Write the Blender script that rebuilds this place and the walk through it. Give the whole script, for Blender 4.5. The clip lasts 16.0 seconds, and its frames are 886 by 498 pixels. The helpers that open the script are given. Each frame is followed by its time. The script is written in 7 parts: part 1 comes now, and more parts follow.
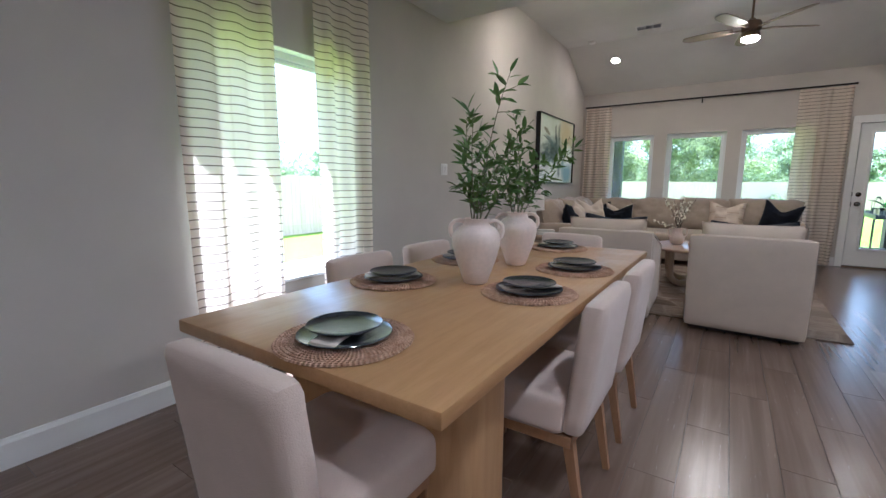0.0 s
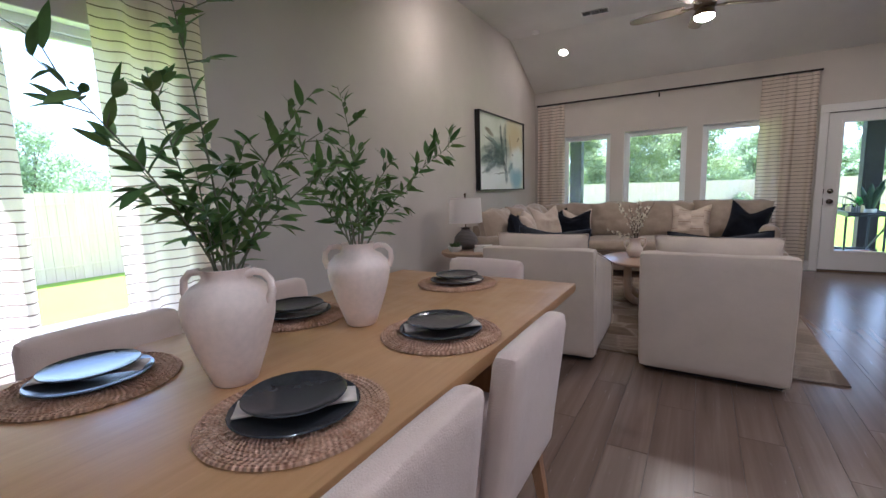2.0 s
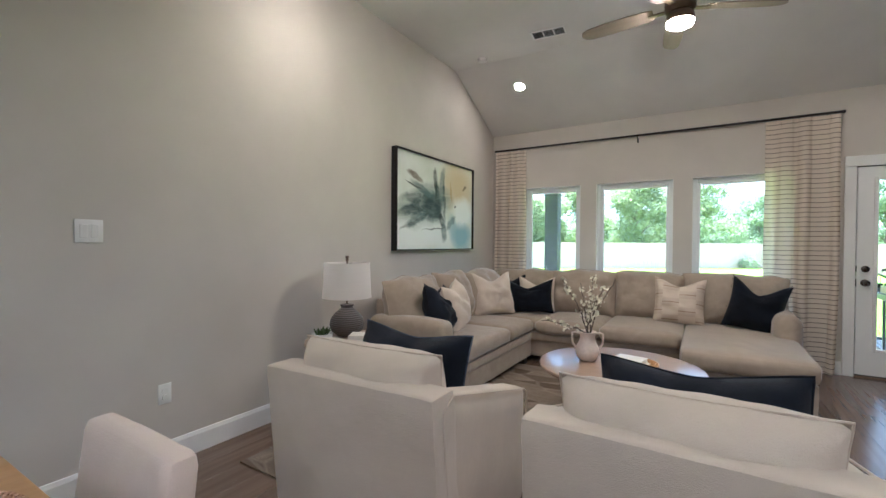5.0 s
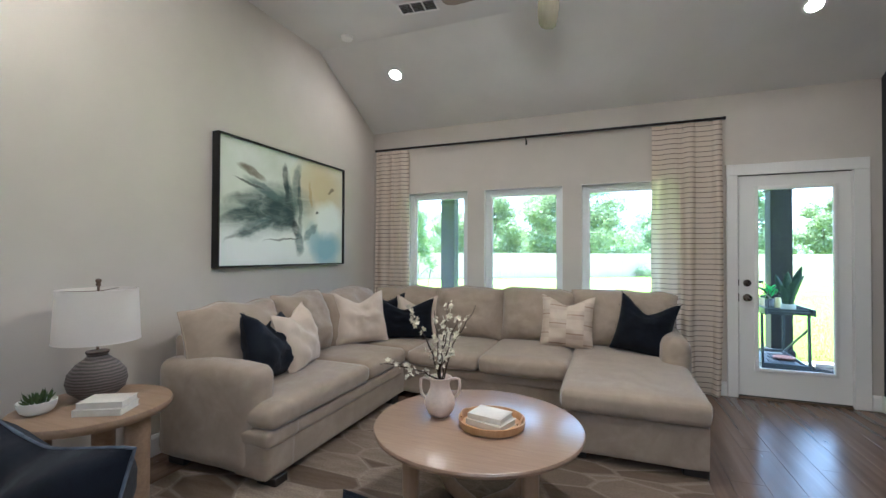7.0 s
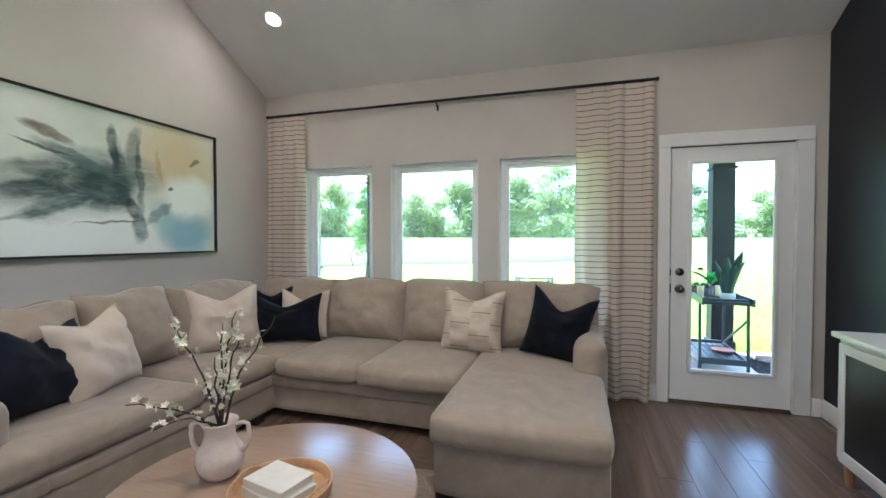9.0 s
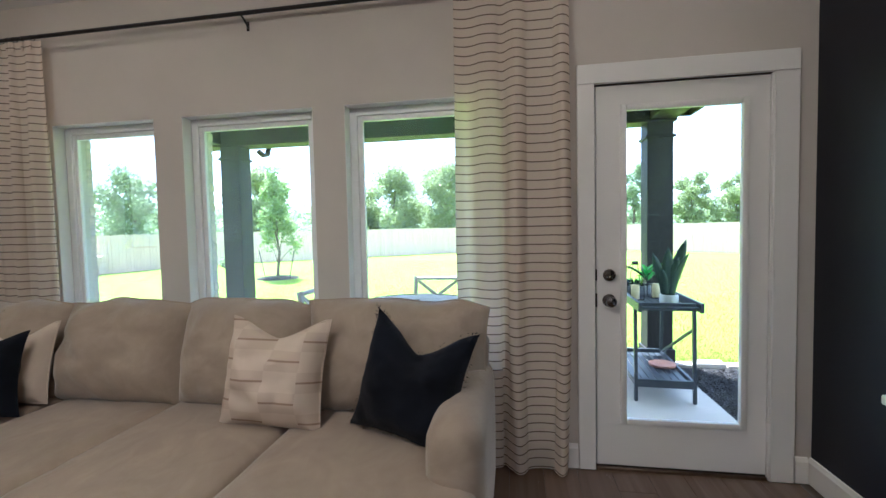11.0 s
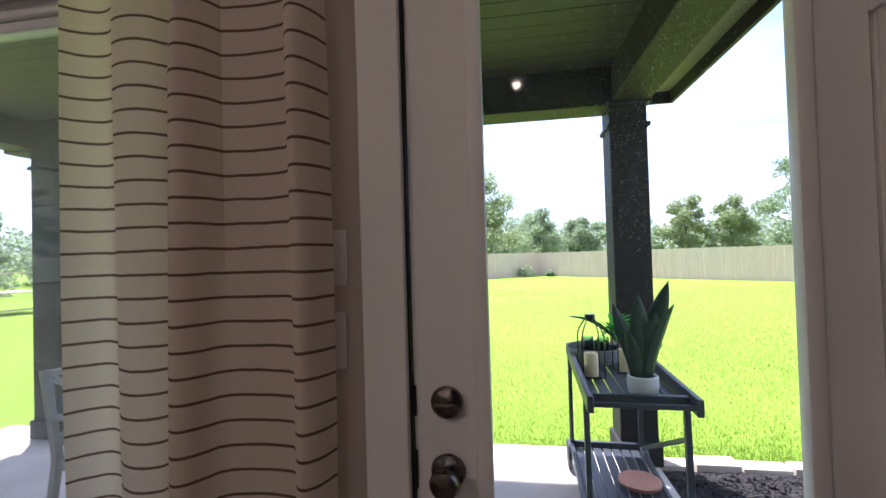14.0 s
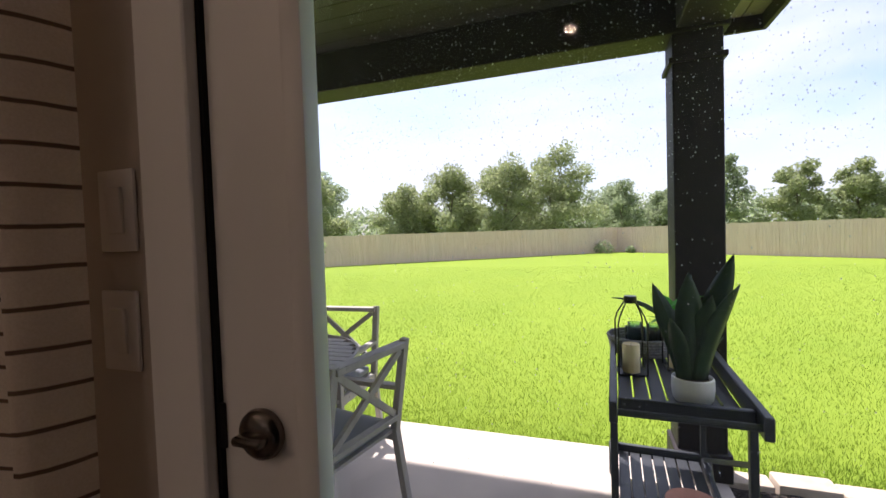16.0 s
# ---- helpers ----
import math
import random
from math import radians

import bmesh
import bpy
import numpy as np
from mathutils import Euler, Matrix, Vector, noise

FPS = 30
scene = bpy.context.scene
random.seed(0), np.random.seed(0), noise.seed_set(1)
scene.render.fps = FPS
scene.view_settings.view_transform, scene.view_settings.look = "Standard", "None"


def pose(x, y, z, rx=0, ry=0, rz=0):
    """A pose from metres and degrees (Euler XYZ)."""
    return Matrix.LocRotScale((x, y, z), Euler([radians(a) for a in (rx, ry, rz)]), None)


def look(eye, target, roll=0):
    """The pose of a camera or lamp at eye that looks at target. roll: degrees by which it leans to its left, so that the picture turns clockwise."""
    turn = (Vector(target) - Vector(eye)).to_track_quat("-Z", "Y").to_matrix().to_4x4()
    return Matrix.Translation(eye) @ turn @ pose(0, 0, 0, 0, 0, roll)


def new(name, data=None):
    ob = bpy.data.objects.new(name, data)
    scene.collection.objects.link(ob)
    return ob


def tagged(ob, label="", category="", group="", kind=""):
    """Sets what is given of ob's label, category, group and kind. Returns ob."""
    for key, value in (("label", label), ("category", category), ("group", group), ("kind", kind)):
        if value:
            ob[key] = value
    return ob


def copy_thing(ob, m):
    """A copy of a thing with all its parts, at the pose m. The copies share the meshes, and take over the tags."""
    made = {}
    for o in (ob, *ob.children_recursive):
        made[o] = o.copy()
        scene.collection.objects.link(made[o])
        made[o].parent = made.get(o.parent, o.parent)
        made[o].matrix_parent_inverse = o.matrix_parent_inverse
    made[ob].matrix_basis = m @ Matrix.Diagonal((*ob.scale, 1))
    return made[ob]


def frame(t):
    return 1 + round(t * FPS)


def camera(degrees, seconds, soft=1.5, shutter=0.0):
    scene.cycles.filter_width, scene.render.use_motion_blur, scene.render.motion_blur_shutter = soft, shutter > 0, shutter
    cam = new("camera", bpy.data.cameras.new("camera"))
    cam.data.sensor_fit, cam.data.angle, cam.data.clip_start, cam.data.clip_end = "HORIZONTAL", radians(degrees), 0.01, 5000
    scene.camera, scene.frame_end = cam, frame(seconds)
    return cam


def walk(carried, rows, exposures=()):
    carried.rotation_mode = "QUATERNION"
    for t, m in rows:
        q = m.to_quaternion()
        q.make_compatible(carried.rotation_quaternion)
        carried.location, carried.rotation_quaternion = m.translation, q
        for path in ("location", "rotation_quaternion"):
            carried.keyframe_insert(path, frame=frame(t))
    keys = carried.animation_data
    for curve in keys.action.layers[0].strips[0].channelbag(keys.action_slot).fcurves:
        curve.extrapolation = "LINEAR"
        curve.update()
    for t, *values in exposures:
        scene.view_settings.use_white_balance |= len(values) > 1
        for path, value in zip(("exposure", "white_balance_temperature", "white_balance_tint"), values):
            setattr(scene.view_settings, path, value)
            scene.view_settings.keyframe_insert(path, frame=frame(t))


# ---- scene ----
cam = camera(92.0, 16.0)
PATH = [
    (0, (0.367, -0.145, 1.189), (-0.727, 1.502, 0.89), 0.2),
    (0.5, (0.297, 0.068, 1.191), (-0.77, 1.732, 0.885), -0.3),
    (1, (0.339, 0.332, 1.207), (-0.698, 2.014, 0.901), -1.1),
    (1.5, (0.417, 0.618, 1.209), (-0.603, 2.312, 0.913), -1.6),
    (2, (0.434, 0.893, 1.208), (-0.584, 2.594, 0.945), -1.8),
    (2.5, (0.483, 1.174, 1.244), (-0.552, 2.874, 1.04), -1.7),
    (3, (0.536, 1.47, 1.278), (-0.524, 3.159, 1.125), -1.5),
    (3.5, (0.567, 1.755, 1.267), (-0.53, 3.423, 1.154), -1.2),
    (3.7, (0.567, 1.884, 1.275), (-0.533, 3.552, 1.189), -0.8),
    (5.8, (0.606, 3.029, 1.296), (-0.344, 4.789, 1.292), 0.4),
    (6, (0.633, 3.126, 1.304), (-0.282, 4.904, 1.307), 0.3),
    (6.5, (0.691, 3.358, 1.314), (-0.133, 5.181, 1.329), 0.3),
    (7, (0.71, 3.6, 1.321), (-0.013, 5.465, 1.346), 0.2),
    (7.5, (0.794, 3.761, 1.326), (0.116, 5.642, 1.343), 0.3),
    (8, (0.939, 3.942, 1.327), (0.29, 5.834, 1.327), 0.4),
    (8.2, (0.979, 4.022, 1.329), (0.339, 5.917, 1.313), 0.3),
    (10.5, (1.317, 5.602, 1.329), (0.908, 7.558, 1.256), -0.8),
    (11, (1.413, 5.943, 1.326), (1.082, 7.913, 1.235), -1.2),
    (11.5, (1.472, 6.271, 1.338), (1.203, 8.251, 1.248), -1.6),
    (12, (1.554, 6.587, 1.344), (1.331, 8.574, 1.283), -2.1),
    (12.5, (1.656, 6.847, 1.364), (1.458, 8.837, 1.357), -2.4),
    (13, (1.754, 7.117, 1.384), (1.582, 9.109, 1.413), -2.2),
    (13.5, (1.879, 7.335, 1.371), (1.678, 9.325, 1.41), -2.0),
    (14, (2.044, 7.489, 1.354), (1.731, 9.464, 1.388), -1.7),
    (14.5, (2.139, 7.586, 1.331), (1.756, 9.549, 1.345), -1.8),
    (15, (2.178, 7.708, 1.329), (1.703, 9.651, 1.323), -2.0),
    (15.5, (2.217, 7.862, 1.32), (1.659, 9.782, 1.28), -2.0),
    (16, (2.308, 7.907, 1.308), (1.65, 9.794, 1.241), -1.9),
]
walk(cam, [(t, look(eye, target, roll)) for t, eye, target, roll in PATH],
     [(0.0, 3.1, 4700, 9), (1.0, 2.95, 4650, 10), (2.0, 2.98, 4800, 14), (3.5, 3.3, 5200, 12), (5.8, 3.45, 4550, 3), (8.2, 3.5, 4550, 3), (10.5, 3.2, 4750, 6), (12.5, 2.65, 5000, 13), (13.5, 2.3, 5250, 19), (14.5, 1.7, 5650, 27), (15.2, 1.4, 6200, 28), (16.0, 1.3, 6200, 26)])

# ---------------------------------------------------------------- world, sun
SUN_TO = Vector((-0.30, 0.36, 1.0)).normalized()
world = bpy.data.worlds.new("sky_world")
scene.world = world
world.use_nodes = True
wn, wl = world.node_tree.nodes, world.node_tree.links
wn.clear()
w_out, w_bg = wn.new("ShaderNodeOutputWorld"), wn.new("ShaderNodeBackground")
sky = wn.new("ShaderNodeTexSky")
sky.sky_type = "NISHITA"
sky.sun_disc = False
sky.sun_elevation = math.asin(SUN_TO.z)
sky.sun_rotation = math.atan2(SUN_TO.x, SUN_TO.y)
sky.air_density, sky.dust_density, sky.ozone_density = 1.0, 2.0, 1.0
w_tc, w_map = wn.new("ShaderNodeTexCoord"), wn.new("ShaderNodeMapping")
w_map.inputs["Scale"].default_value = (1.0, 1.0, 3.2)
w_noise = wn.new("ShaderNodeTexNoise")
w_noise.inputs["Scale"].default_value, w_noise.inputs["Detail"].default_value = 2.1, 6.0
w_noise.inputs["Roughness"].default_value = 0.55
w_ramp = wn.new("ShaderNodeMapRange")
w_ramp.inputs["From Min"].default_value, w_ramp.inputs["From Max"].default_value = 0.36, 0.62
w_ramp.inputs["To Min"].default_value, w_ramp.inputs["To Max"].default_value = 0.10, 0.95
w_mix = wn.new("ShaderNodeMix")
w_mix.data_type = "RGBA"
w_mix.inputs["B"].default_value = (4.4, 4.65, 5.0, 1)
wl.new(w_tc.outputs["Generated"], w_map.inputs["Vector"])
wl.new(w_map.outputs["Vector"], w_noise.inputs["Vector"])
wl.new(w_noise.outputs["Fac"], w_ramp.inputs["Value"])
wl.new(w_ramp.outputs["Result"], w_mix.inputs["Factor"])
wl.new(sky.outputs["Color"], w_mix.inputs["A"])
wl.new(w_mix.outputs["Result"], w_bg.inputs["Color"])
w_bg.inputs["Strength"].default_value = 0.1
wl.new(w_bg.outputs["Background"], w_out.inputs["Surface"])

sun_data = bpy.data.lights.new("sun", "SUN")
sun_data.energy, sun_data.angle, sun_data.color = 4.0, radians(1.2), (1.0, 0.94, 0.85)
sun = new("sun", sun_data)
sun.matrix_world = look((-30, 25, 40), Vector((-30, 25, 40)) - SUN_TO)


# ---------------------------------------------------------------- materials
class Mat:
    """A node material with a few chained helpers."""

    def __init__(self, name, color=(0.5, 0.5, 0.5), rough=0.6, metal=0.0, spec=0.5):
        self.m = bpy.data.materials.new(name)
        self.m.use_nodes = True
        self.n, self.l = self.m.node_tree.nodes, self.m.node_tree.links
        self.b = self.n["Principled BSDF"]
        self.out = self.n["Material Output"]
        self.b.inputs["Base Color"].default_value = (*color, 1)
        self.b.inputs["Roughness"].default_value = rough
        self.b.inputs["Metallic"].default_value = metal
        self.b.inputs["Specular IOR Level"].default_value = spec
        self.tc = self.n.new("ShaderNodeTexCoord")
        self.color = None
        self.height = None

    def vec(self, scale=(1, 1, 1), rot=(0, 0, 0), source="Object"):
        mp = self.n.new("ShaderNodeMapping")
        mp.inputs["Scale"].default_value = scale
        mp.inputs["Rotation"].default_value = rot
        self.l.new(self.tc.outputs[source], mp.inputs["Vector"])
        return mp.outputs["Vector"]

    def noise(self, scale=5, detail=4, rough=0.55, vec=None, dist=0.0):
        t = self.n.new("ShaderNodeTexNoise")
        t.inputs["Scale"].default_value, t.inputs["Detail"].default_value = scale, detail
        t.inputs["Roughness"].default_value, t.inputs["Distortion"].default_value = rough, dist
        self.l.new(vec or self.tc.outputs["Object"], t.inputs["Vector"])
        return t.outputs["Fac"]

    def wave(self, scale=5, vec=None, dist=0.0, detail=2, kind="BANDS", direction="X"):
        t = self.n.new("ShaderNodeTexWave")
        t.wave_type = kind
        t.bands_direction = direction
        t.inputs["Scale"].default_value, t.inputs["Distortion"].default_value = scale, dist
        t.inputs["Detail"].default_value = detail
        self.l.new(vec or self.tc.outputs["Object"], t.inputs["Vector"])
        return t.outputs["Fac"]

    def voronoi(self, scale=5, vec=None, feature="F1"):
        t = self.n.new("ShaderNodeTexVoronoi")
        t.feature = feature
        t.inputs["Scale"].default_value = scale
        self.l.new(vec or self.tc.outputs["Object"], t.inputs["Vector"])
        return t

    def math(self, op, a, b=0.0):
        t = self.n.new("ShaderNodeMath")
        t.operation = op
        for i, v in enumerate((a, b)):
            if isinstance(v, (int, float)):
                t.inputs[i].default_value = v
            else:
                self.l.new(v, t.inputs[i])
        return t.outputs[0]

    def range(self, v, a, b, c=0.0, d=1.0):
        t = self.n.new("ShaderNodeMapRange")
        self.l.new(v, t.inputs["Value"])
        for k, x in zip(("From Min", "From Max", "To Min", "To Max"), (a, b, c, d)):
            t.inputs[k].default_value = x
        return t.outputs["Result"]

    def ramp(self, v, *stops):
        t = self.n.new("ShaderNodeValToRGB")
        e = t.color_ramp.elements
        while len(e) < len(stops):
            e.new(0.5)
        for el, (p, c) in zip(e, stops):
            el.position, el.color = p, (*c, 1)
        self.l.new(v, t.inputs["Fac"])
        return t.outputs["Color"]

    def mix(self, f, a, b, kind="MIX"):
        t = self.n.new("ShaderNodeMix")
        t.data_type, t.blend_type = "RGBA", kind
        for k, v in (("Factor", f), ("A", a), ("B", b)):
            if isinstance(v, tuple):
                t.inputs[k].default_value = (*v, 1)
            elif isinstance(v, (int, float)):
                t.inputs[k].default_value = v
            else:
                self.l.new(v, t.inputs[k])
        return t.outputs["Result"]

    def rand(self):
        return self.n.new("ShaderNodeObjectInfo").outputs["Random"]

    def island(self):
        return self.n.new("ShaderNodeNewGeometry").outputs["Random Per Island"]

    def col(self, c):
        self.l.new(c, self.b.inputs["Base Color"])
        return self

    def rough(self, v):
        self.l.new(v, self.b.inputs["Roughness"])
        return self

    def bump(self, h, strength=0.3, dist=0.01):
        t = self.n.new("ShaderNodeBump")
        t.inputs["Strength"].default_value, t.inputs["Distance"].default_value = strength, dist
        self.l.new(h, t.inputs["Height"])
        self.l.new(t.outputs["Normal"], self.b.inputs["Normal"])
        return self


def paint(name, c, rough=0.75, bump=0.06, var=0.06, scale=1.0):
    k = Mat(name, c, rough, spec=0.3)
    n = k.noise(1.3 * scale, 4)
    d = tuple(v * (1 - var) for v in c)
    u = tuple(min(1, v * (1 + var)) for v in c)
    k.col(k.ramp(n, (0.3, d), (0.7, u)))
    k.bump(k.noise(160 * scale, 3), bump, 0.004)
    return k.m


def fabric(name, c, weave=420, var=0.12, bump=0.35, rough=0.92, fuzz=0.25, blotch=5):
    k = Mat(name, c, rough, spec=0.15)
    n1, n2 = k.noise(blotch, 4), k.noise(weave, 2)
    d = tuple(v * (1 - var) for v in c)
    u = tuple(min(1, v * (1 + var)) for v in c)
    base = k.ramp(n1, (0.3, d), (0.7, u))
    k.col(k.mix(k.range(n2, 0.35, 0.65, 0, 0.35), base, d))
    k.b.inputs["Sheen Weight"].default_value = fuzz
    k.b.inputs["Sheen Roughness"].default_value = 0.5
    k.bump(k.math("ADD", k.math("MULTIPLY", n2, 0.6), k.math("MULTIPLY", k.noise(28, 3), 0.8)), bump, 0.004)
    return k.m


def wood(name, a, b, axis="y", rough=0.4, grain=1.0, vary=True, bump=0.12, wear=1.0):
    k = Mat(name, a, rough, spec=0.4)
    s = {"x": (1.2, 16, 16), "y": (16, 1.2, 16), "z": (16, 16, 1.2)}[axis]
    v = k.vec(tuple(q * grain for q in s))
    n = k.noise(2.2, 6, 0.6, v, 0.6)
    f = k.noise(9, 3, 0.6, v)
    c = k.ramp(n, (0.28, a), (0.72, b))
    dark = tuple(q * 0.62 for q in a)
    c = k.mix(k.range(f, 0.52, 0.78, 0, 0.24), c, dark)
    if vary:
        c = k.mix(k.range(k.rand(), 0, 1, 0.0, 0.35), c, tuple(q * 0.75 for q in b))
    k.col(c)
    k.rough(k.range(k.noise(7, 3), 0.3, 0.7, rough - 0.06 * wear, rough + 0.1 * wear))
    k.bump(f, bump, 0.002)
    return k.m


def plain(name, c, rough=0.5, metal=0.0, spec=0.5, var=0.1, scale=30, bump=0.05):
    k = Mat(name, c, rough, metal, spec)
    n = k.noise(scale, 4)
    k.col(k.ramp(n, (0.3, tuple(v * (1 - var) for v in c)), (0.7, tuple(min(1, v * (1 + var)) for v in c))))
    k.bump(n, bump, 0.003)
    return k.m


def glow(name, c, strength):
    k = Mat(name, c, 0.5)
    k.b.inputs["Emission Color"].default_value = (*c, 1)
    k.b.inputs["Emission Strength"].default_value = strength
    return k.m


def glass(name, tint=(1, 1, 1), gloss=0.9, veil=0.0):
    k = Mat(name)
    k.n.remove(k.b)
    tr, gl, mx = k.n.new("ShaderNodeBsdfTransparent"), k.n.new("ShaderNodeBsdfGlossy"), k.n.new("ShaderNodeMixShader")
    tr.inputs["Color"].default_value = (*tint, 1)
    gl.inputs["Roughness"].default_value = 0.02
    gl.inputs["Color"].default_value = (0.95, 0.97, 1, 1)
    fr = k.n.new("ShaderNodeFresnel")
    fr.inputs["IOR"].default_value = 1.45
    k.l.new(k.math("MULTIPLY", fr.outputs[0], gloss), mx.inputs["Fac"])
    k.l.new(tr.outputs[0], mx.inputs[1])
    k.l.new(gl.outputs[0], mx.inputs[2])
    last = mx.outputs[0]
    # translucent layer paints a pale glare haze over the view
    if veil:
        haze, dm = k.n.new("ShaderNodeBsdfTranslucent"), k.n.new("ShaderNodeMixShader")
        haze.inputs["Color"].default_value = (0.86, 0.93, 1.0, 1)
        k.l.new(k.range(k.noise(2.2, 5, 0.6), 0.3, 0.7, veil * 0.75, veil * 1.25), dm.inputs["Fac"])
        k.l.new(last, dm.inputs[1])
        k.l.new(haze.outputs[0], dm.inputs[2])
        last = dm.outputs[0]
    k.l.new(last, k.out.inputs["Surface"])
    return k.m


M_WALL = paint("wall_greige_paint", (0.57, 0.53, 0.48), 0.7)
M_CEIL = paint("ceiling_paint", (0.70, 0.685, 0.66), 0.85)
M_NAVY_WALL = paint("navy_wall_paint", (0.011, 0.013, 0.020), 0.45, 0.05)
M_TRIM = paint("white_trim_paint", (0.80, 0.79, 0.77), 0.38, 0.02, 0.02)
M_VINYL = plain("white_window_vinyl", (0.82, 0.83, 0.83), 0.35, var=0.03)
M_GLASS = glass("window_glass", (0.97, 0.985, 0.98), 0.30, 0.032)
M_DOOR_GLASS = glass("door_glass", (0.97, 0.985, 0.98), 0.16, 0.004)
M_BLACK = plain("black_metal", (0.012, 0.012, 0.013), 0.35, 0.3, var=0.2)
M_BRONZE = plain("satin_nickel", (0.17, 0.15, 0.135), 0.22, 1.0, var=0.15)
M_SEAL = plain("black_weather_seal", (0.015, 0.014, 0.014), 0.6)
M_OAK = wood("light_oak", (0.40, 0.225, 0.093), (0.475, 0.28, 0.128), "y", 0.34, vary=False)
M_OAK_LEG = wood("oak_leg", (0.44, 0.25, 0.11), (0.54, 0.33, 0.16), "z", 0.42)
M_CHAIR_LEG = wood("chair_leg_wood", (0.29, 0.155, 0.075), (0.38, 0.21, 0.11), "z", 0.42)
M_COFFEE = wood("coffee_table_wood", (0.31, 0.205, 0.14), (0.38, 0.26, 0.182), "x", 0.26, grain=2.0, vary=False, wear=0.1, bump=0.0)
M_COFFEE.node_tree.nodes["Principled BSDF"].inputs["Specular IOR Level"].default_value = 1.0
M_COFFEE.node_tree.nodes["Principled BSDF"].inputs["Coat Weight"].default_value = 0.3
M_COFFEE.node_tree.nodes["Principled BSDF"].inputs["Coat Roughness"].default_value = 0.3
M_COFFEE_LEG = wood("coffee_leg_wood", (0.30, 0.21, 0.14), (0.40, 0.29, 0.20), "z", 0.4)
M_ENDTABLE = wood("end_table_wood", (0.25, 0.17, 0.11), (0.35, 0.245, 0.165), "x", 0.4, vary=False)
M_CREAM = fabric("cream_linen", (0.62, 0.495, 0.415), 300, 0.07, 0.6)
M_ARMCHAIR = fabric("ivory_slipcover", (0.56, 0.465, 0.37), 320, 0.07, 0.6)
def velvet(name, c):
    """Short-pile velvet: brushed lighter and darker patches."""
    k = Mat(name, c, 0.8, spec=0.15)
    n = k.noise(3.2, 5, 0.65, None, 1.6)
    m = k.noise(11, 4, 0.6, k.vec((1, 0.5, 1)), 0.8)
    base = k.ramp(k.math("ADD", k.math("MULTIPLY", n, 0.65), k.math("MULTIPLY", m, 0.35)), (0.34, tuple(v * 0.86 for v in c)), (0.52, c), (0.68, tuple(v * 1.16 for v in c)))
    k.col(base)
    k.b.inputs["Sheen Weight"].default_value = 0.4
    k.b.inputs["Sheen Roughness"].default_value = 0.4
    k.bump(k.math("ADD", k.math("MULTIPLY", k.noise(300, 2), 0.4), k.math("MULTIPLY", m, 1.2)), 0.5, 0.006)
    return k.m


M_SOFA = velvet("taupe_velvet", (0.35, 0.287, 0.225))
M_NAVY = fabric("navy_velvet", (0.009, 0.0115, 0.019), 350, 0.4, 0.6, 0.85, 0.07)
M_INK = fabric("black_linen", (0.006, 0.008, 0.014), 350, 0.4, 0.6, 0.88, 0.04)
M_PILLOW = fabric("oatmeal_linen", (0.60, 0.51, 0.42), 380, 0.1)
M_BLUEWHITE = fabric("blue_white_print", (0.10, 0.115, 0.15), 300, 0.5, 0.2, 0.9, 0.1, 22)
M_CERAMIC = plain("matte_white_ceramic", (0.80, 0.67, 0.58), 0.62, var=0.05, scale=60, bump=0.12)
M_PINKCER = plain("blush_ceramic", (0.70, 0.59, 0.52), 0.55, var=0.06, scale=50, bump=0.1)
M_PLATE = plain("charcoal_stoneware", (0.030, 0.033, 0.038), 0.16, var=0.25, scale=60, bump=0.03)
M_NAPKIN = fabric("cream_napkin", (0.62, 0.54, 0.47), 420, 0.05)
M_STEM = plain("green_stem", (0.16, 0.17, 0.10), 0.6, var=0.3)
M_TWIG = plain("brown_twig", (0.045, 0.032, 0.026), 0.75, var=0.3)
M_PETAL = plain("cream_petal", (0.78, 0.74, 0.60), 0.6, var=0.08)
M_BLACKFOOT = plain("black_wood_foot", (0.015, 0.013, 0.012), 0.5)
M_BOOK = plain("ivory_book_cloth", (0.66, 0.62, 0.56), 0.6, var=0.05)
M_PAGES = plain("book_pages", (0.70, 0.66, 0.58), 0.85, var=0.08, scale=200)
M_SWITCH = plain("white_plastic", (0.80, 0.79, 0.77), 0.3, var=0.02)
M_CHARCOAL = plain("charcoal_painted_wood", (0.030, 0.034, 0.040), 0.45, var=0.25, scale=25)
M_POST = plain("black_brown_wood_post", (0.019, 0.0145, 0.0150), 0.6, spec=0.3, var=0.3, scale=14, bump=0.2)
M_SOFFIT = plain("olive_grey_soffit", (0.17, 0.145, 0.135), 0.7, var=0.08, scale=6)
M_CONCRETE = plain("patio_concrete", (0.52, 0.455, 0.39), 0.85, var=0.12, scale=3.5, bump=0.15)
M_STONE = plain("sandstone_edging", (0.46, 0.38, 0.30), 0.9, var=0.2, scale=9, bump=0.3)
M_BRICK = plain("pale_brick", (0.62, 0.57, 0.51), 0.9, var=0.25, scale=12, bump=0.4)
M_GREYWOOD = wood("weathered_grey_wood", (0.33, 0.305, 0.28), (0.44, 0.41, 0.38), "z", 0.7)
M_CUSHION_GREY = fabric("grey_outdoor_fabric", (0.17, 0.18, 0.20), 300, 0.1)
M_POT = plain("white_glazed_pot", (0.75, 0.74, 0.71), 0.45, var=0.03)
M_SOIL = plain("potting_soil", (0.05, 0.032, 0.022), 0.95, var=0.4, scale=90, bump=0.5)
M_CANDLE = plain("ivory_wax", (0.92, 0.78, 0.44), 0.5, var=0.05)
M_TERRA = plain("terracotta_plate", (0.52, 0.24, 0.16), 0.5, var=0.1)
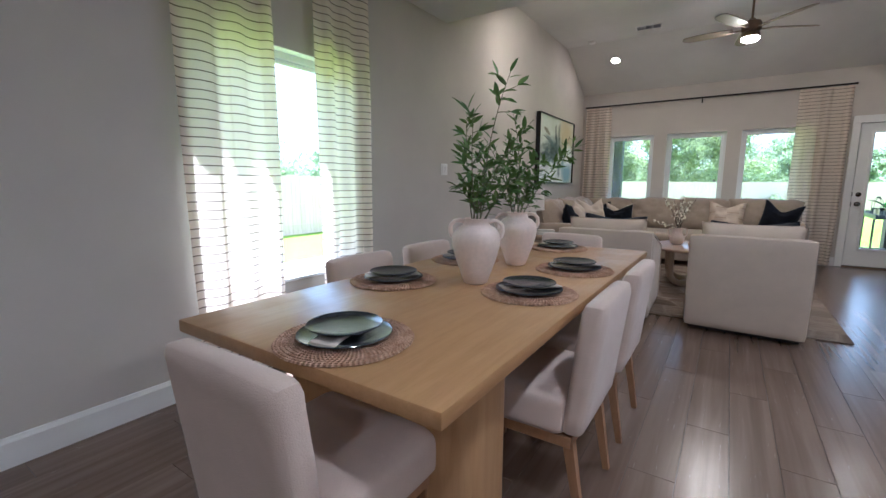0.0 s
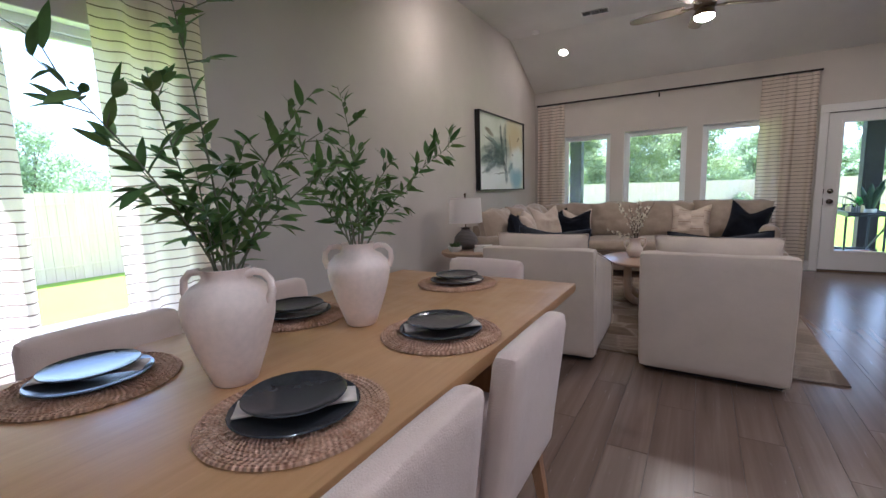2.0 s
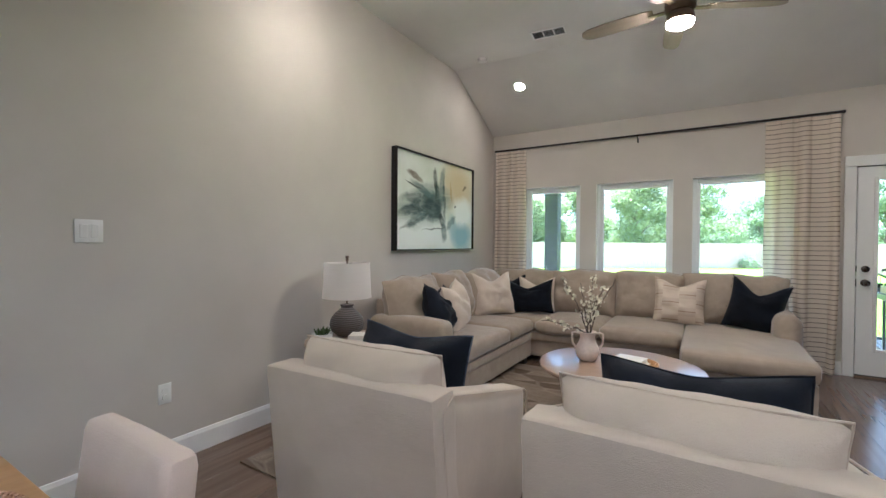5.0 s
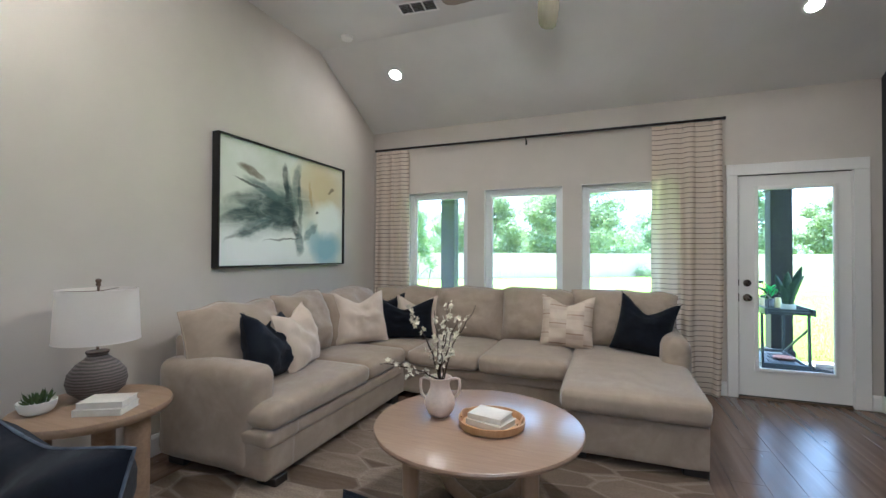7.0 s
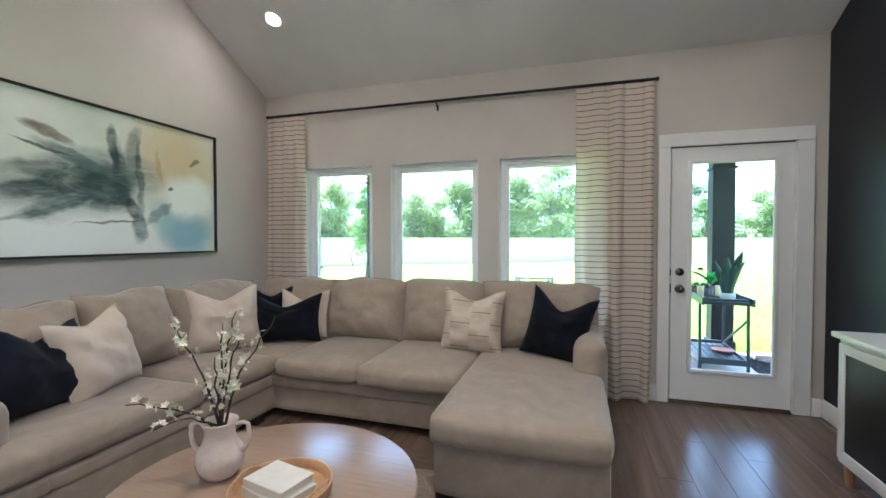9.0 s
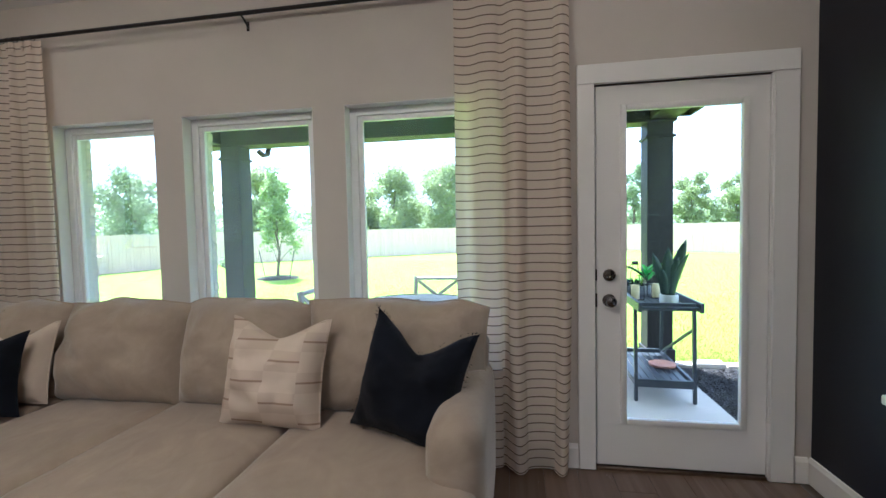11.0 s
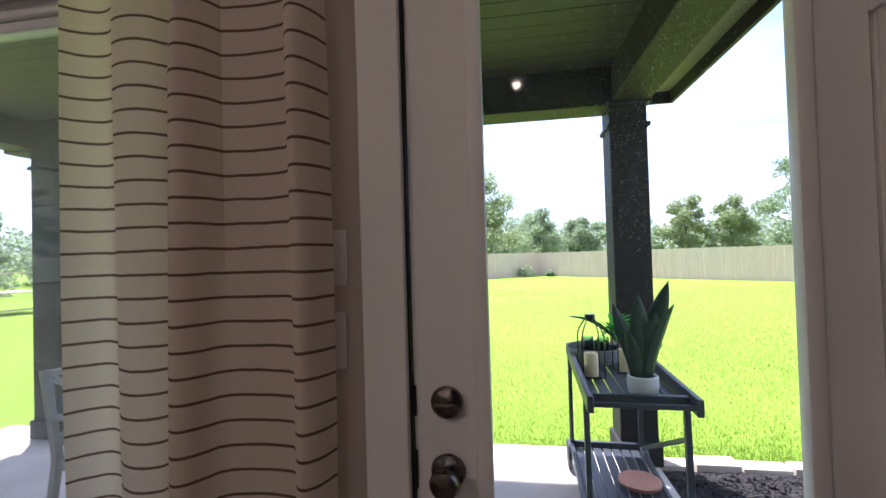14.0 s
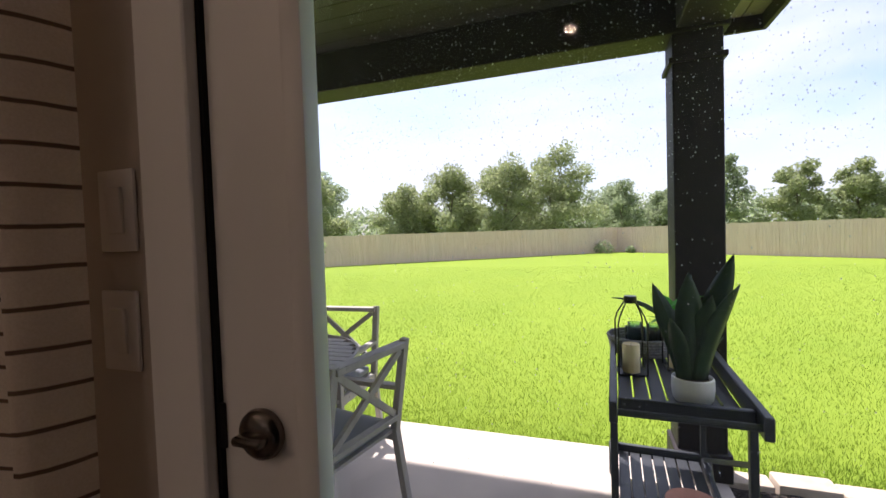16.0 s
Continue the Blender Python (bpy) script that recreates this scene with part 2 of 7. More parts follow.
M_FAN_LIGHT = glow("fan_light_bowl", (1.0, 0.76, 0.52), 42.0)
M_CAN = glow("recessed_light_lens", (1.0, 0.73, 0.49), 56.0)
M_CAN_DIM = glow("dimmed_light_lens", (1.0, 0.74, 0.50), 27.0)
# lens of the unseen fill lights added over the dining side
M_CAN_FILL = glow("dining_light_lens", (1.0, 0.88, 0.76), 76.0)
M_FANBLADE = wood("fan_blade_wood", (0.17, 0.13, 0.10), (0.24, 0.19, 0.15), "x", 0.45)
M_BRASS = plain("aged_bronze", (0.16, 0.115, 0.08), 0.38, 0.8, var=0.15)


def leaf_mat(name, a, b, rough=0.45, trans=0.25):
    k = Mat(name, a, rough, spec=0.4)
    c = k.mix(k.rand(), a, b)
    c = k.mix(k.range(k.noise(25, 3), 0.35, 0.65, 0, 0.4), c, tuple(v * 0.6 for v in a))
    k.col(c)
    tl, mx = k.n.new("ShaderNodeBsdfTranslucent"), k.n.new("ShaderNodeMixShader")
    k.l.new(c, tl.inputs["Color"])
    mx.inputs["Fac"].default_value = trans
    k.l.new(k.b.outputs[0], mx.inputs[1])
    k.l.new(tl.outputs[0], mx.inputs[2])
    k.l.new(mx.outputs[0], k.out.inputs["Surface"])
    return k.m


def leaves_mat(name, a, b, trans=0.3):
    k = Mat(name, a, 0.6, spec=0.25)
    c = k.mix(k.island(), a, b)
    k.col(c)
    tl, mx = k.n.new("ShaderNodeBsdfTranslucent"), k.n.new("ShaderNodeMixShader")
    k.l.new(c, tl.inputs["Color"])
    mx.inputs["Fac"].default_value = trans
    k.l.new(k.b.outputs[0], mx.inputs[1])
    k.l.new(tl.outputs[0], mx.inputs[2])
    k.l.new(mx.outputs[0], k.out.inputs["Surface"])
    return k.m


M_LEAF = leaf_mat("eucalyptus_leaf", (0.07, 0.15, 0.042), (0.185, 0.29, 0.085), 0.42, 0.3)
M_SNAKE = leaf_mat("snake_plant_leaf", (0.020, 0.045, 0.030), (0.035, 0.070, 0.040), 0.4, 0.08)
M_FERN = leaf_mat("bright_green_leaf", (0.08, 0.40, 0.06), (0.13, 0.50, 0.10), 0.5, 0.5)
M_SUCC = leaf_mat("succulent_leaf", (0.05, 0.085, 0.03), (0.10, 0.14, 0.05), 0.5, 0.1)
M_TREE = leaves_mat("tree_foliage", (0.22, 0.27, 0.12), (0.38, 0.42, 0.21), 0.6)
M_TREE2 = leaves_mat("far_tree_foliage", (0.22, 0.28, 0.15), (0.36, 0.42, 0.24), 0.6)
M_YOUNG = leaves_mat("young_tree_foliage", (0.20, 0.28, 0.10), (0.32, 0.40, 0.16), 0.5)
M_GRASS = leaves_mat("grass_blades", (0.168, 0.256, 0.022), (0.202, 0.288, 0.026), 0.5)
M_BARK = plain("tree_bark", (0.13, 0.10, 0.075), 0.9, var=0.4, scale=8, bump=0.5)


def cloth_stripe(name):
    """Cream curtain cloth with thin brown stripes woven across it."""
    k = Mat(name, (0.7, 0.66, 0.58), 0.9, spec=0.1)
    sep = k.n.new("ShaderNodeSeparateXYZ")
    k.l.new(k.tc.outputs["Object"], sep.inputs[0])
    z = sep.outputs["Z"]
    wob = k.math("MULTIPLY", k.math("SUBTRACT", k.noise(14, 2), 0.5), 0.006)
    ph = k.math("FRACT", k.math("DIVIDE", k.math("ADD", z, wob), 0.0485))
    d = k.math("ABSOLUTE", k.math("SUBTRACT", ph, 0.5))
    line = k.range(d, 0.042, 0.075, 1.0, 0.0)
    cream = k.ramp(k.noise(300, 2), (0.3, (0.80, 0.735, 0.64)), (0.7, (0.88, 0.82, 0.73)))
    c = k.mix(line, cream, (0.19, 0.135, 0.10))
    k.col(c)
    k.bump(k.noise(420, 2), 0.25, 0.002)
    tl, mx = k.n.new("ShaderNodeBsdfTranslucent"), k.n.new("ShaderNodeMixShader")
    k.l.new(k.mix(1.0, c, (1.0, 0.90, 0.84), "MULTIPLY"), tl.inputs["Color"])
    mx.inputs["Fac"].default_value = 0.46
    k.l.new(k.b.outputs[0], mx.inputs[1])
    k.l.new(tl.outputs[0], mx.inputs[2])
    k.l.new(mx.outputs[0], k.out.inputs["Surface"])
    return k.m


M_CURTAIN = cloth_stripe("striped_curtain_cloth")


def shade_mat():
    k = Mat("linen_lamp_shade", (0.85, 0.80, 0.76), 0.9, spec=0.1)
    c = k.ramp(k.noise(300, 2), (0.3, (0.90, 0.86, 0.82)), (0.7, (0.95, 0.92, 0.89)))
    k.col(c)
    tl, mx = k.n.new("ShaderNodeBsdfTranslucent"), k.n.new("ShaderNodeMixShader")
    k.l.new(c, tl.inputs["Color"])
    mx.inputs["Fac"].default_value = 0.5
    k.l.new(k.b.outputs[0], mx.inputs[1])
    k.l.new(tl.outputs[0], mx.inputs[2])
    k.l.new(mx.outputs[0], k.out.inputs["Surface"])
    return k.m


M_SHADE = shade_mat()


def plank_mat():
    k = Mat("vinyl_plank", (0.2, 0.16, 0.13), 0.3, spec=0.5)
    off = k.n.new("ShaderNodeVectorMath")
    off.operation = "ADD"
    mul = k.n.new("ShaderNodeVectorMath")
    mul.operation = "SCALE"
    mul.inputs[0].default_value = (37.0, 61.0, 13.0)
    k.l.new(k.rand(), mul.inputs["Scale"])
    k.l.new(k.tc.outputs["Object"], off.inputs[0])
    k.l.new(mul.outputs[0], off.inputs[1])
    mp = k.n.new("ShaderNodeMapping")
    mp.inputs["Scale"].default_value = (13, 0.55, 13)
    k.l.new(off.outputs[0], mp.inputs["Vector"])
    n = k.noise(1.3, 4, 0.5, mp.outputs[0], 0.5)
    f = k.noise(11, 4, 0.65, mp.outputs[0])
    c = k.ramp(n, (0.25, (0.105, 0.066, 0.046)), (0.5, (0.158, 0.104, 0.075)), (0.75, (0.215, 0.150, 0.112)))
    c = k.mix(k.range(f, 0.5, 0.8, 0, 0.07), c, (0.10, 0.076, 0.060))
    c = k.mix(k.range(k.rand(), 0, 1, 0, 0.4), c, (0.142, 0.098, 0.073))
    k.col(c)
    k.rough(k.range(f, 0.3, 0.75, 0.23, 0.28))
    k.b.inputs["Specular IOR Level"].default_value = 0.75
    k.bump(f, 0.015, 0.001)
    return k.m


M_PLANK = plank_mat()
M_GAP = plain("plank_joint", (0.115, 0.09, 0.072), 0.5)


def rug_mat():
    k = Mat("carved_wool_rug", (0.4, 0.36, 0.3), 0.95, spec=0.1)
    v = k.vec((1.0, 2.1, 1.0), (0, 0, 0.6))
    vo = k.voronoi(2.5, v)
    ed = k.voronoi(2.5, v, "DISTANCE_TO_EDGE")
    sep = k.n.new("ShaderNodeSeparateColor")
    k.l.new(vo.outputs["Color"], sep.inputs[0])
    c = k.ramp(sep.outputs[0], (0.15, (0.125, 0.092, 0.068)), (0.5, (0.20, 0.155, 0.120)), (0.85, (0.31, 0.255, 0.205)))
    c = k.mix(k.range(k.noise(4.5, 5, 0.6, k.vec((1, 5, 1), (0, 0, 0.4))), 0.4, 0.65, 0, 0.6), c, (0.18, 0.138, 0.105))
    c = k.mix(k.range(ed.outputs["Distance"], 0.02, 0.05, 0.35, 0.0), c, (0.40, 0.34, 0.285))
    c = k.mix(k.range(k.noise(90, 3), 0.4, 0.65, 0.0, 0.35), c, (0.10, 0.075, 0.055))
    k.col(c)
    k.bump(k.math("ADD", k.noise(260, 2), k.range(ed.outputs["Distance"], 0.0, 0.06, -0.5, 0.2)), 0.6, 0.006)
    return k.m


M_RUG = rug_mat()


def mat_woven():
    k = Mat("woven_seagrass", (0.4, 0.26, 0.17), 0.8, spec=0.2)
    w = k.wave(34, None, 0.6, 2, "RINGS", "Z")
    k.n[-1].rings_direction = "Z"
    n = k.noise(55, 3)
    c = k.ramp(n, (0.3, (0.45, 0.25, 0.145)), (0.7, (0.74, 0.49, 0.335)))
    c = k.mix(k.range(w, 0.0, 0.5, 0.25, 0.0), c, (0.24, 0.14, 0.09))
    sp = k.n.new("ShaderNodeSeparateXYZ")
    k.l.new(k.tc.outputs["Object"], sp.inputs[0])
    ang = k.math("ARCTAN2", sp.outputs["Y"], sp.outputs["X"])
    rad = k.math("SQRT", k.math("ADD", k.math("MULTIPLY", sp.outputs["X"], sp.outputs["X"]), k.math("MULTIPLY", sp.outputs["Y"], sp.outputs["Y"])))
    ring = k.math("FLOOR", k.math("DIVIDE", rad, 0.011))
    tw = k.math("SINE", k.math("ADD", k.math("MULTIPLY", ang, 88.0), k.math("MULTIPLY", ring, 1.9)))
    c = k.mix(k.range(tw, -1.0, 0.1, 0.35, 0.0), c, (0.24, 0.14, 0.09))
    k.col(c)
    k.bump(k.math("ADD", k.math("MULTIPLY", tw, 0.9), n), 0.8, 0.005)
    return k.m


M_MAT = mat_woven()


def lamp_base_mat():
    k = Mat("ribbed_grey_ceramic", (0.12, 0.10, 0.09), 0.6)
    w = k.wave(22, None, 2.5, 3, "BANDS", "Z")
    k.col(k.ramp(w, (0.2, (0.075, 0.062, 0.055)), (0.8, (0.16, 0.135, 0.12))))
    k.bump(w, 0.5, 0.006)
    return k.m


M_LAMPBASE = lamp_base_mat()


def lawn_mat():
    k = Mat("lawn_turf", (0.2, 0.35, 0.05), 0.9, spec=0.15)
    n1, n2, n3 = k.noise(0.35, 5), k.noise(2.6, 5), k.noise(40, 4)
    c = k.ramp(n1, (0.3, (0.150, 0.233, 0.019)), (0.7, (0.190, 0.270, 0.025)))
    c = k.mix(k.range(n2, 0.35, 0.7, 0, 0.45), c, (0.205, 0.275, 0.026))
    c = k.mix(k.range(n3, 0.45, 0.7, 0, 0.25), c, (0.145, 0.220, 0.016))
    k.col(c)
    k.bump(k.math("ADD", n3, k.noise(120, 3)), 0.4, 0.012)
    return k.m


M_LAWN = lawn_mat()


def mulch_mat():
    k = Mat("dark_mulch", (0.03, 0.025, 0.022), 0.95, spec=0.2)
    vo = k.voronoi(42)
    k.col(k.ramp(k.noise(70, 4), (0.3, (0.012, 0.010, 0.010)), (0.75, (0.075, 0.062, 0.055))))
    k.bump(k.math("ADD", vo.outputs["Distance"], k.noise(60, 3)), 1.0, 0.03)
    return k.m


M_MULCH = mulch_mat()


def fence_mat():
    k = Mat("cedar_fence_board", (0.45, 0.33, 0.24), 0.85, spec=0.2)
    v = k.vec((6, 6, 0.5))
    n = k.noise(2.5, 5, 0.6, v)
    c = k.ramp(n, (0.25, (0.52, 0.375, 0.29)), (0.75, (0.76, 0.60, 0.49)))
    c = k.mix(k.range(k.island(), 0, 1, 0, 0.55), c, (0.55, 0.40, 0.31))
    c = k.mix(k.range(k.noise(0.5, 3), 0.4, 0.65, 0, 0.4), c, (0.50, 0.44, 0.38))
    k.col(c)
    return k.m


M_FENCE = fence_mat()


def art_mat():
    """Loose abstract painting: dark teal brushwork on a pale ground."""
    k = Mat("abstract_painting", (0.7, 0.72, 0.7), 0.6, spec=0.3)
    sep = k.n.new("ShaderNodeSeparateXYZ")
    nz = k.n.new("ShaderNodeTexNoise")
    nz.inputs["Scale"].default_value, nz.inputs["Detail"].default_value = 3.2, 5
    k.l.new(k.tc.outputs["Object"], nz.inputs["Vector"])
    sub = k.n.new("ShaderNodeVectorMath")
    sub.operation = "SUBTRACT"
    sub.inputs[1].default_value = (0.5, 0.5, 0.5)
    k.l.new(nz.outputs["Color"], sub.inputs[0])
    sc = k.n.new("ShaderNodeVectorMath")
    sc.operation = "SCALE"
    sc.inputs["Scale"].default_value = 0.20
    k.l.new(sub.outputs[0], sc.inputs[0])
    ad = k.n.new("ShaderNodeVectorMath")
    ad.operation = "ADD"
    k.l.new(k.tc.outputs["Object"], ad.inputs[0])
    k.l.new(sc.outputs[0], ad.inputs[1])
    k.l.new(ad.outputs[0], sep.inputs[0])
    y, z = sep.outputs["Y"], sep.outputs["Z"]

    def blob(cy, cz, ry, rz, soft=0.6, turn=0.0):
        a, b = k.math("SUBTRACT", y, cy), k.math("SUBTRACT", z, cz)
        ca, sa = math.cos(turn), math.sin(turn)
        u = k.math("ADD", k.math("MULTIPLY", a, ca / ry), k.math("MULTIPLY", b, sa / ry))
        w = k.math("ADD", k.math("MULTIPLY", a, -sa / rz), k.math("MULTIPLY", b, ca / rz))
        d = k.math("ADD", k.math("MULTIPLY", u, u), k.math("MULTIPLY", w, w))
        return k.range(d, 1 - soft, 1 + soft, 1.0, 0.0)

    fine = k.noise(2.4, 6, 0.6, k.vec((1, 1.5, 4.5), (0.5, 0, 0)), 0.8)
    streak = k.range(fine, 0.36, 0.62, 0.0, 1.0)
    ground = k.ramp(k.noise(2.0, 4), (0.3, (0.60, 0.63, 0.56)), (0.7, (0.78, 0.80, 0.78)))
    c = k.mix(blob(0.46, 0.26, 0.36, 0.30, 0.9), ground, (0.62, 0.52, 0.34))
    c = k.mix(k.math("MULTIPLY", blob(-0.45, -0.36, 0.62, 0.20, 0.8), 0.85), c, (0.86, 0.88, 0.90))
    c = k.mix(k.math("MULTIPLY", blob(0.54, -0.05, 0.24, 0.17, 0.6), 0.9), c, (0.84, 0.87, 0.86))
    c = k.mix(k.math("MULTIPLY", blob(0.50, -0.36, 0.24, 0.17, 0.7), 0.9), c, (0.27, 0.45, 0.56))
    c = k.mix(k.math("MULTIPLY", blob(0.30, -0.27, 0.10, 0.14, 0.7), 0.7), c, (0.36, 0.52, 0.58))
    # broad soft mass, then single brush strokes that fan out from it
    m1 = k.math("MULTIPLY", blob(-0.24, -0.02, 0.46, 0.19, 0.8, 0.25), k.range(streak, 0, 1, 0.45, 1))
    c = k.mix(m1, c, (0.075, 0.12, 0.13))
    teal, slate, brown, ink = (0.035, 0.062, 0.068), (0.10, 0.15, 0.165), (0.13, 0.09, 0.055), (0.018, 0.026, 0.030)
    strokes = ((-0.50, -0.10, 0.30, 0.050, 0.18, teal, 0.85), (-0.40, 0.02, 0.30, 0.055, 0.02, teal, 0.80), (-0.33, -0.17, 0.34, 0.045, 0.34, slate, 0.85),
               (-0.44, -0.22, 0.30, 0.018, 0.32, teal, 0.6), (-0.30, 0.12, 0.26, 0.045, -0.32, slate, 0.80), (-0.48, 0.27, 0.17, 0.040, -0.30, brown, 0.85),
               (-0.50, 0.16, 0.16, 0.012, -0.20, ink, 0.8), (-0.12, -0.04, 0.20, 0.13, 0.40, teal, 0.90), (-0.07, 0.25, 0.040, 0.14, 0.12, ink, 0.90),
               (-0.02, 0.07, 0.065, 0.22, 0.10, teal, 0.80), (0.09, 0.22, 0.060, 0.20, -0.06, slate, 0.80), (0.13, 0.05, 0.028, 0.26, -0.04, teal, 0.75),
               (0.05, -0.16, 0.045, 0.085, 0.5, ink, 0.85), (0.10, -0.30, 0.050, 0.12, 0.1, slate, 0.80), (-0.10, -0.28, 0.22, 0.010, 0.14, ink, 0.75),
               (0.26, -0.20, 0.13, 0.035, 0.70, slate, 0.70), (0.62, 0.24, 0.055, 0.018, 0.6, brown, 0.8), (0.36, 0.01, 0.035, 0.012, 0.4, ink, 0.8),
               (0.27, 0.17, 0.022, 0.12, 0.0, (0.42, 0.27, 0.09), 0.6))
    for cy, cz, ry, rz, turn, tone, much in strokes:
        c = k.mix(k.math("MULTIPLY", k.math("MULTIPLY", blob(cy, cz, ry, rz, 0.45, turn), much), k.range(streak, 0, 1, 0.6, 1)), c, tone)
    k.col(c)
    k.bump(fine, 0.3, 0.003)
    return k.m


M_ART = art_mat()


def stripe_pillow_mat():
    k = Mat("block_stitched_linen", (0.6, 0.5, 0.42), 0.92, spec=0.1)
    sep = k.n.new("ShaderNodeSeparateXYZ")
    k.l.new(k.tc.outputs["Object"], sep.inputs[0])
    x, z = sep.outputs["X"], sep.outputs["Z"]
    bx_ = k.math("FLOOR", k.math("DIVIDE", x, 0.15))
    bz = k.math("FLOOR", k.math("DIVIDE", z, 0.085))
    chk = k.math("ABSOLUTE", k.math("MODULO", k.math("ADD", bx_, bz), 2.0))
    ln = k.range(k.math("ABSOLUTE", k.math("SUBTRACT", k.math("FRACT", k.math("DIVIDE", z, 0.085)), 0.5)), 0.03, 0.06, 1, 0)
    c = k.mix(k.math("MULTIPLY", chk, 0.4), (0.60, 0.51, 0.42), (0.46, 0.37, 0.29))
    c = k.mix(k.math("MULTIPLY", ln, k.math("MULTIPLY", chk, 0.8)), c, (0.24, 0.16, 0.12))
    k.col(c)
    k.bump(k.noise(380, 2), 0.35, 0.003)
    return k.m


M_STRIPE = stripe_pillow_mat()


def drop_mat():
    k = Mat("rain_drop")
    k.n.remove(k.b)
    tr, tl, mx = k.n.new("ShaderNodeBsdfTransparent"), k.n.new("ShaderNodeBsdfTranslucent"), k.n.new("ShaderNodeMixShader")
    tl.inputs["Color"].default_value = (0.9, 0.92, 0.95, 1)
    mx.inputs["Fac"].default_value = 0.42
    k.l.new(tr.outputs[0], mx.inputs[1])
    k.l.new(tl.outputs[0], mx.inputs[2])
    k.l.new(mx.outputs[0], k.out.inputs["Surface"])
    return k.m


M_DROP = drop_mat()


# ---------------------------------------------------------------- mesh helpers
def finish(bm, smooth=True, angle=40):
    bmesh.ops.recalc_face_normals(bm, faces=bm.faces)
    if smooth:
        lim = radians(angle)
        for f in bm.faces:
            f.smooth = True
        for e in bm.edges:
            e.smooth = len(e.link_faces) != 2 or e.calc_face_angle(0) < lim
    return bm


def part(name, bm, material, parent=None, label="", smooth=True, at=None):
    """Link a bmesh as ONE mesh object, under a thing or a part where one is given."""
    finish(bm, smooth)
    me = bpy.data.meshes.new(name)
    bm.to_mesh(me)
    bm.free()
    me.materials.append(material)
    ob = new(name, me)
    if parent:
        ob.parent = parent
    if at is not None:
        ob.matrix_basis = at
    if label:
        tagged(ob, label)
    return ob


def shared(name, me, parent, at, label=""):
    ob = new(name, me)
    if parent:
        ob.parent = parent
    ob.matrix_basis = at
    if label:
        tagged(ob, label)
    return ob


def mesh_of(name, bm, material, smooth=True):
    finish(bm, smooth)
    me = bpy.data.meshes.new(name)
    bm.to_mesh(me)
    bm.free()
    me.materials.append(material)
    return me


def thing(name, label, category, at=None, group="", kind=""):
    ob = new(name)
    ob.empty_display_size = 0.1
    if at is not None:
        ob.matrix_basis = at
    return tagged(ob, label, category, group, kind)


def add(bm, other):
    me = bpy.data.meshes.new("joined")
    other.to_mesh(me)
    other.free()
    bm.from_mesh(me)
    bpy.data.meshes.remove(me)
    return bm


def box(x0, x1, y0, y1, z0, z1, bevel=0.0, seg=2):
    bm = bmesh.new()
    bmesh.ops.create_cube(bm, size=1, matrix=Matrix.Translation(((x0 + x1) / 2, (y0 + y1) / 2, (z0 + z1) / 2))
                          @ Matrix.Diagonal((x1 - x0, y1 - y0, z1 - z0, 1)))
    if bevel:
        bmesh.ops.bevel(bm, geom=bm.edges[:], offset=bevel, segments=seg, affect="EDGES", profile=0.5)
    return bm


def moved(bm, m):
    bmesh.ops.transform(bm, matrix=m, verts=bm.verts)
    return bm


def beam(a, b, w, h, bevel=0.003, up=(0, 0, 1)):
    """A bar of section w x h from a to b."""
    a, b = Vector(a), Vector(b)
    d = b - a
    zax = d.normalized()
    xax = Vector(up).cross(zax)
    if xax.length < 1e-4:
        xax = Vector((1, 0, 0))
    xax.normalize()
    yax = zax.cross(xax)
    m = Matrix((xax, yax, zax)).transposed().to_4x4()
    m.translation = (a + b) / 2
    return moved(box(-w / 2, w / 2, -h / 2, h / 2, -d.length / 2, d.length / 2, bevel, 1), m)


def lathe(profile, seg=32, cap=True):
    """A body turned round z from (radius, height) pairs."""
    bm = bmesh.new()
    rings = []
    for r, z in profile:
        if r < 1e-5:
            rings.append([bm.verts.new((0, 0, z))])
        else:
            rings.append([bm.verts.new((r * math.cos(2 * math.pi * i / seg), r * math.sin(2 * math.pi * i / seg), z)) for i in range(seg)])
    for a, b in zip(rings, rings[1:]):
        for i in range(seg):
            j = (i + 1) % seg
            if len(a) == 1 and len(b) == 1:
                continue
            if len(a) == 1:
                bm.faces.new((a[0], b[i], b[j]))
            elif len(b) == 1:
                bm.faces.new((a[i], a[j], b[0]))
            else:
                bm.faces.new((a[i], a[j], b[j], b[i]))
    if cap:
        for ring in (rings[0], rings[-1]):
            if len(ring) > 2:
                bm.faces.new(ring)
    return bm


def tube(points, radii, seg=8):
    """A round bar that follows points; radii is a number or one for each point."""
    pts = [Vector(p) for p in points]
    if isinstance(radii, (int, float)):
        radii = [radii] * len(pts)
    bm = bmesh.new()
    rings = []
    side = None
    for i, p in enumerate(pts):
        d = (pts[min(i + 1, len(pts) - 1)] - pts[max(i - 1, 0)]).normalized()
        if side is None:
            side = d.orthogonal().normalized()
        side = (side - d * side.dot(d)).normalized()
        up = d.cross(side)
        rings.append([bm.verts.new(p + (side * math.cos(2 * math.pi * k / seg) + up * math.sin(2 * math.pi * k / seg)) * radii[i]) for k in range(seg)])
    for a, b in zip(rings, rings[1:]):
        for k in range(seg):
            bm.faces.new((a[k], a[(k + 1) % seg], b[(k + 1) % seg], b[k]))
    bm.faces.new(rings[0])
    bm.faces.new(rings[-1])
    return bm


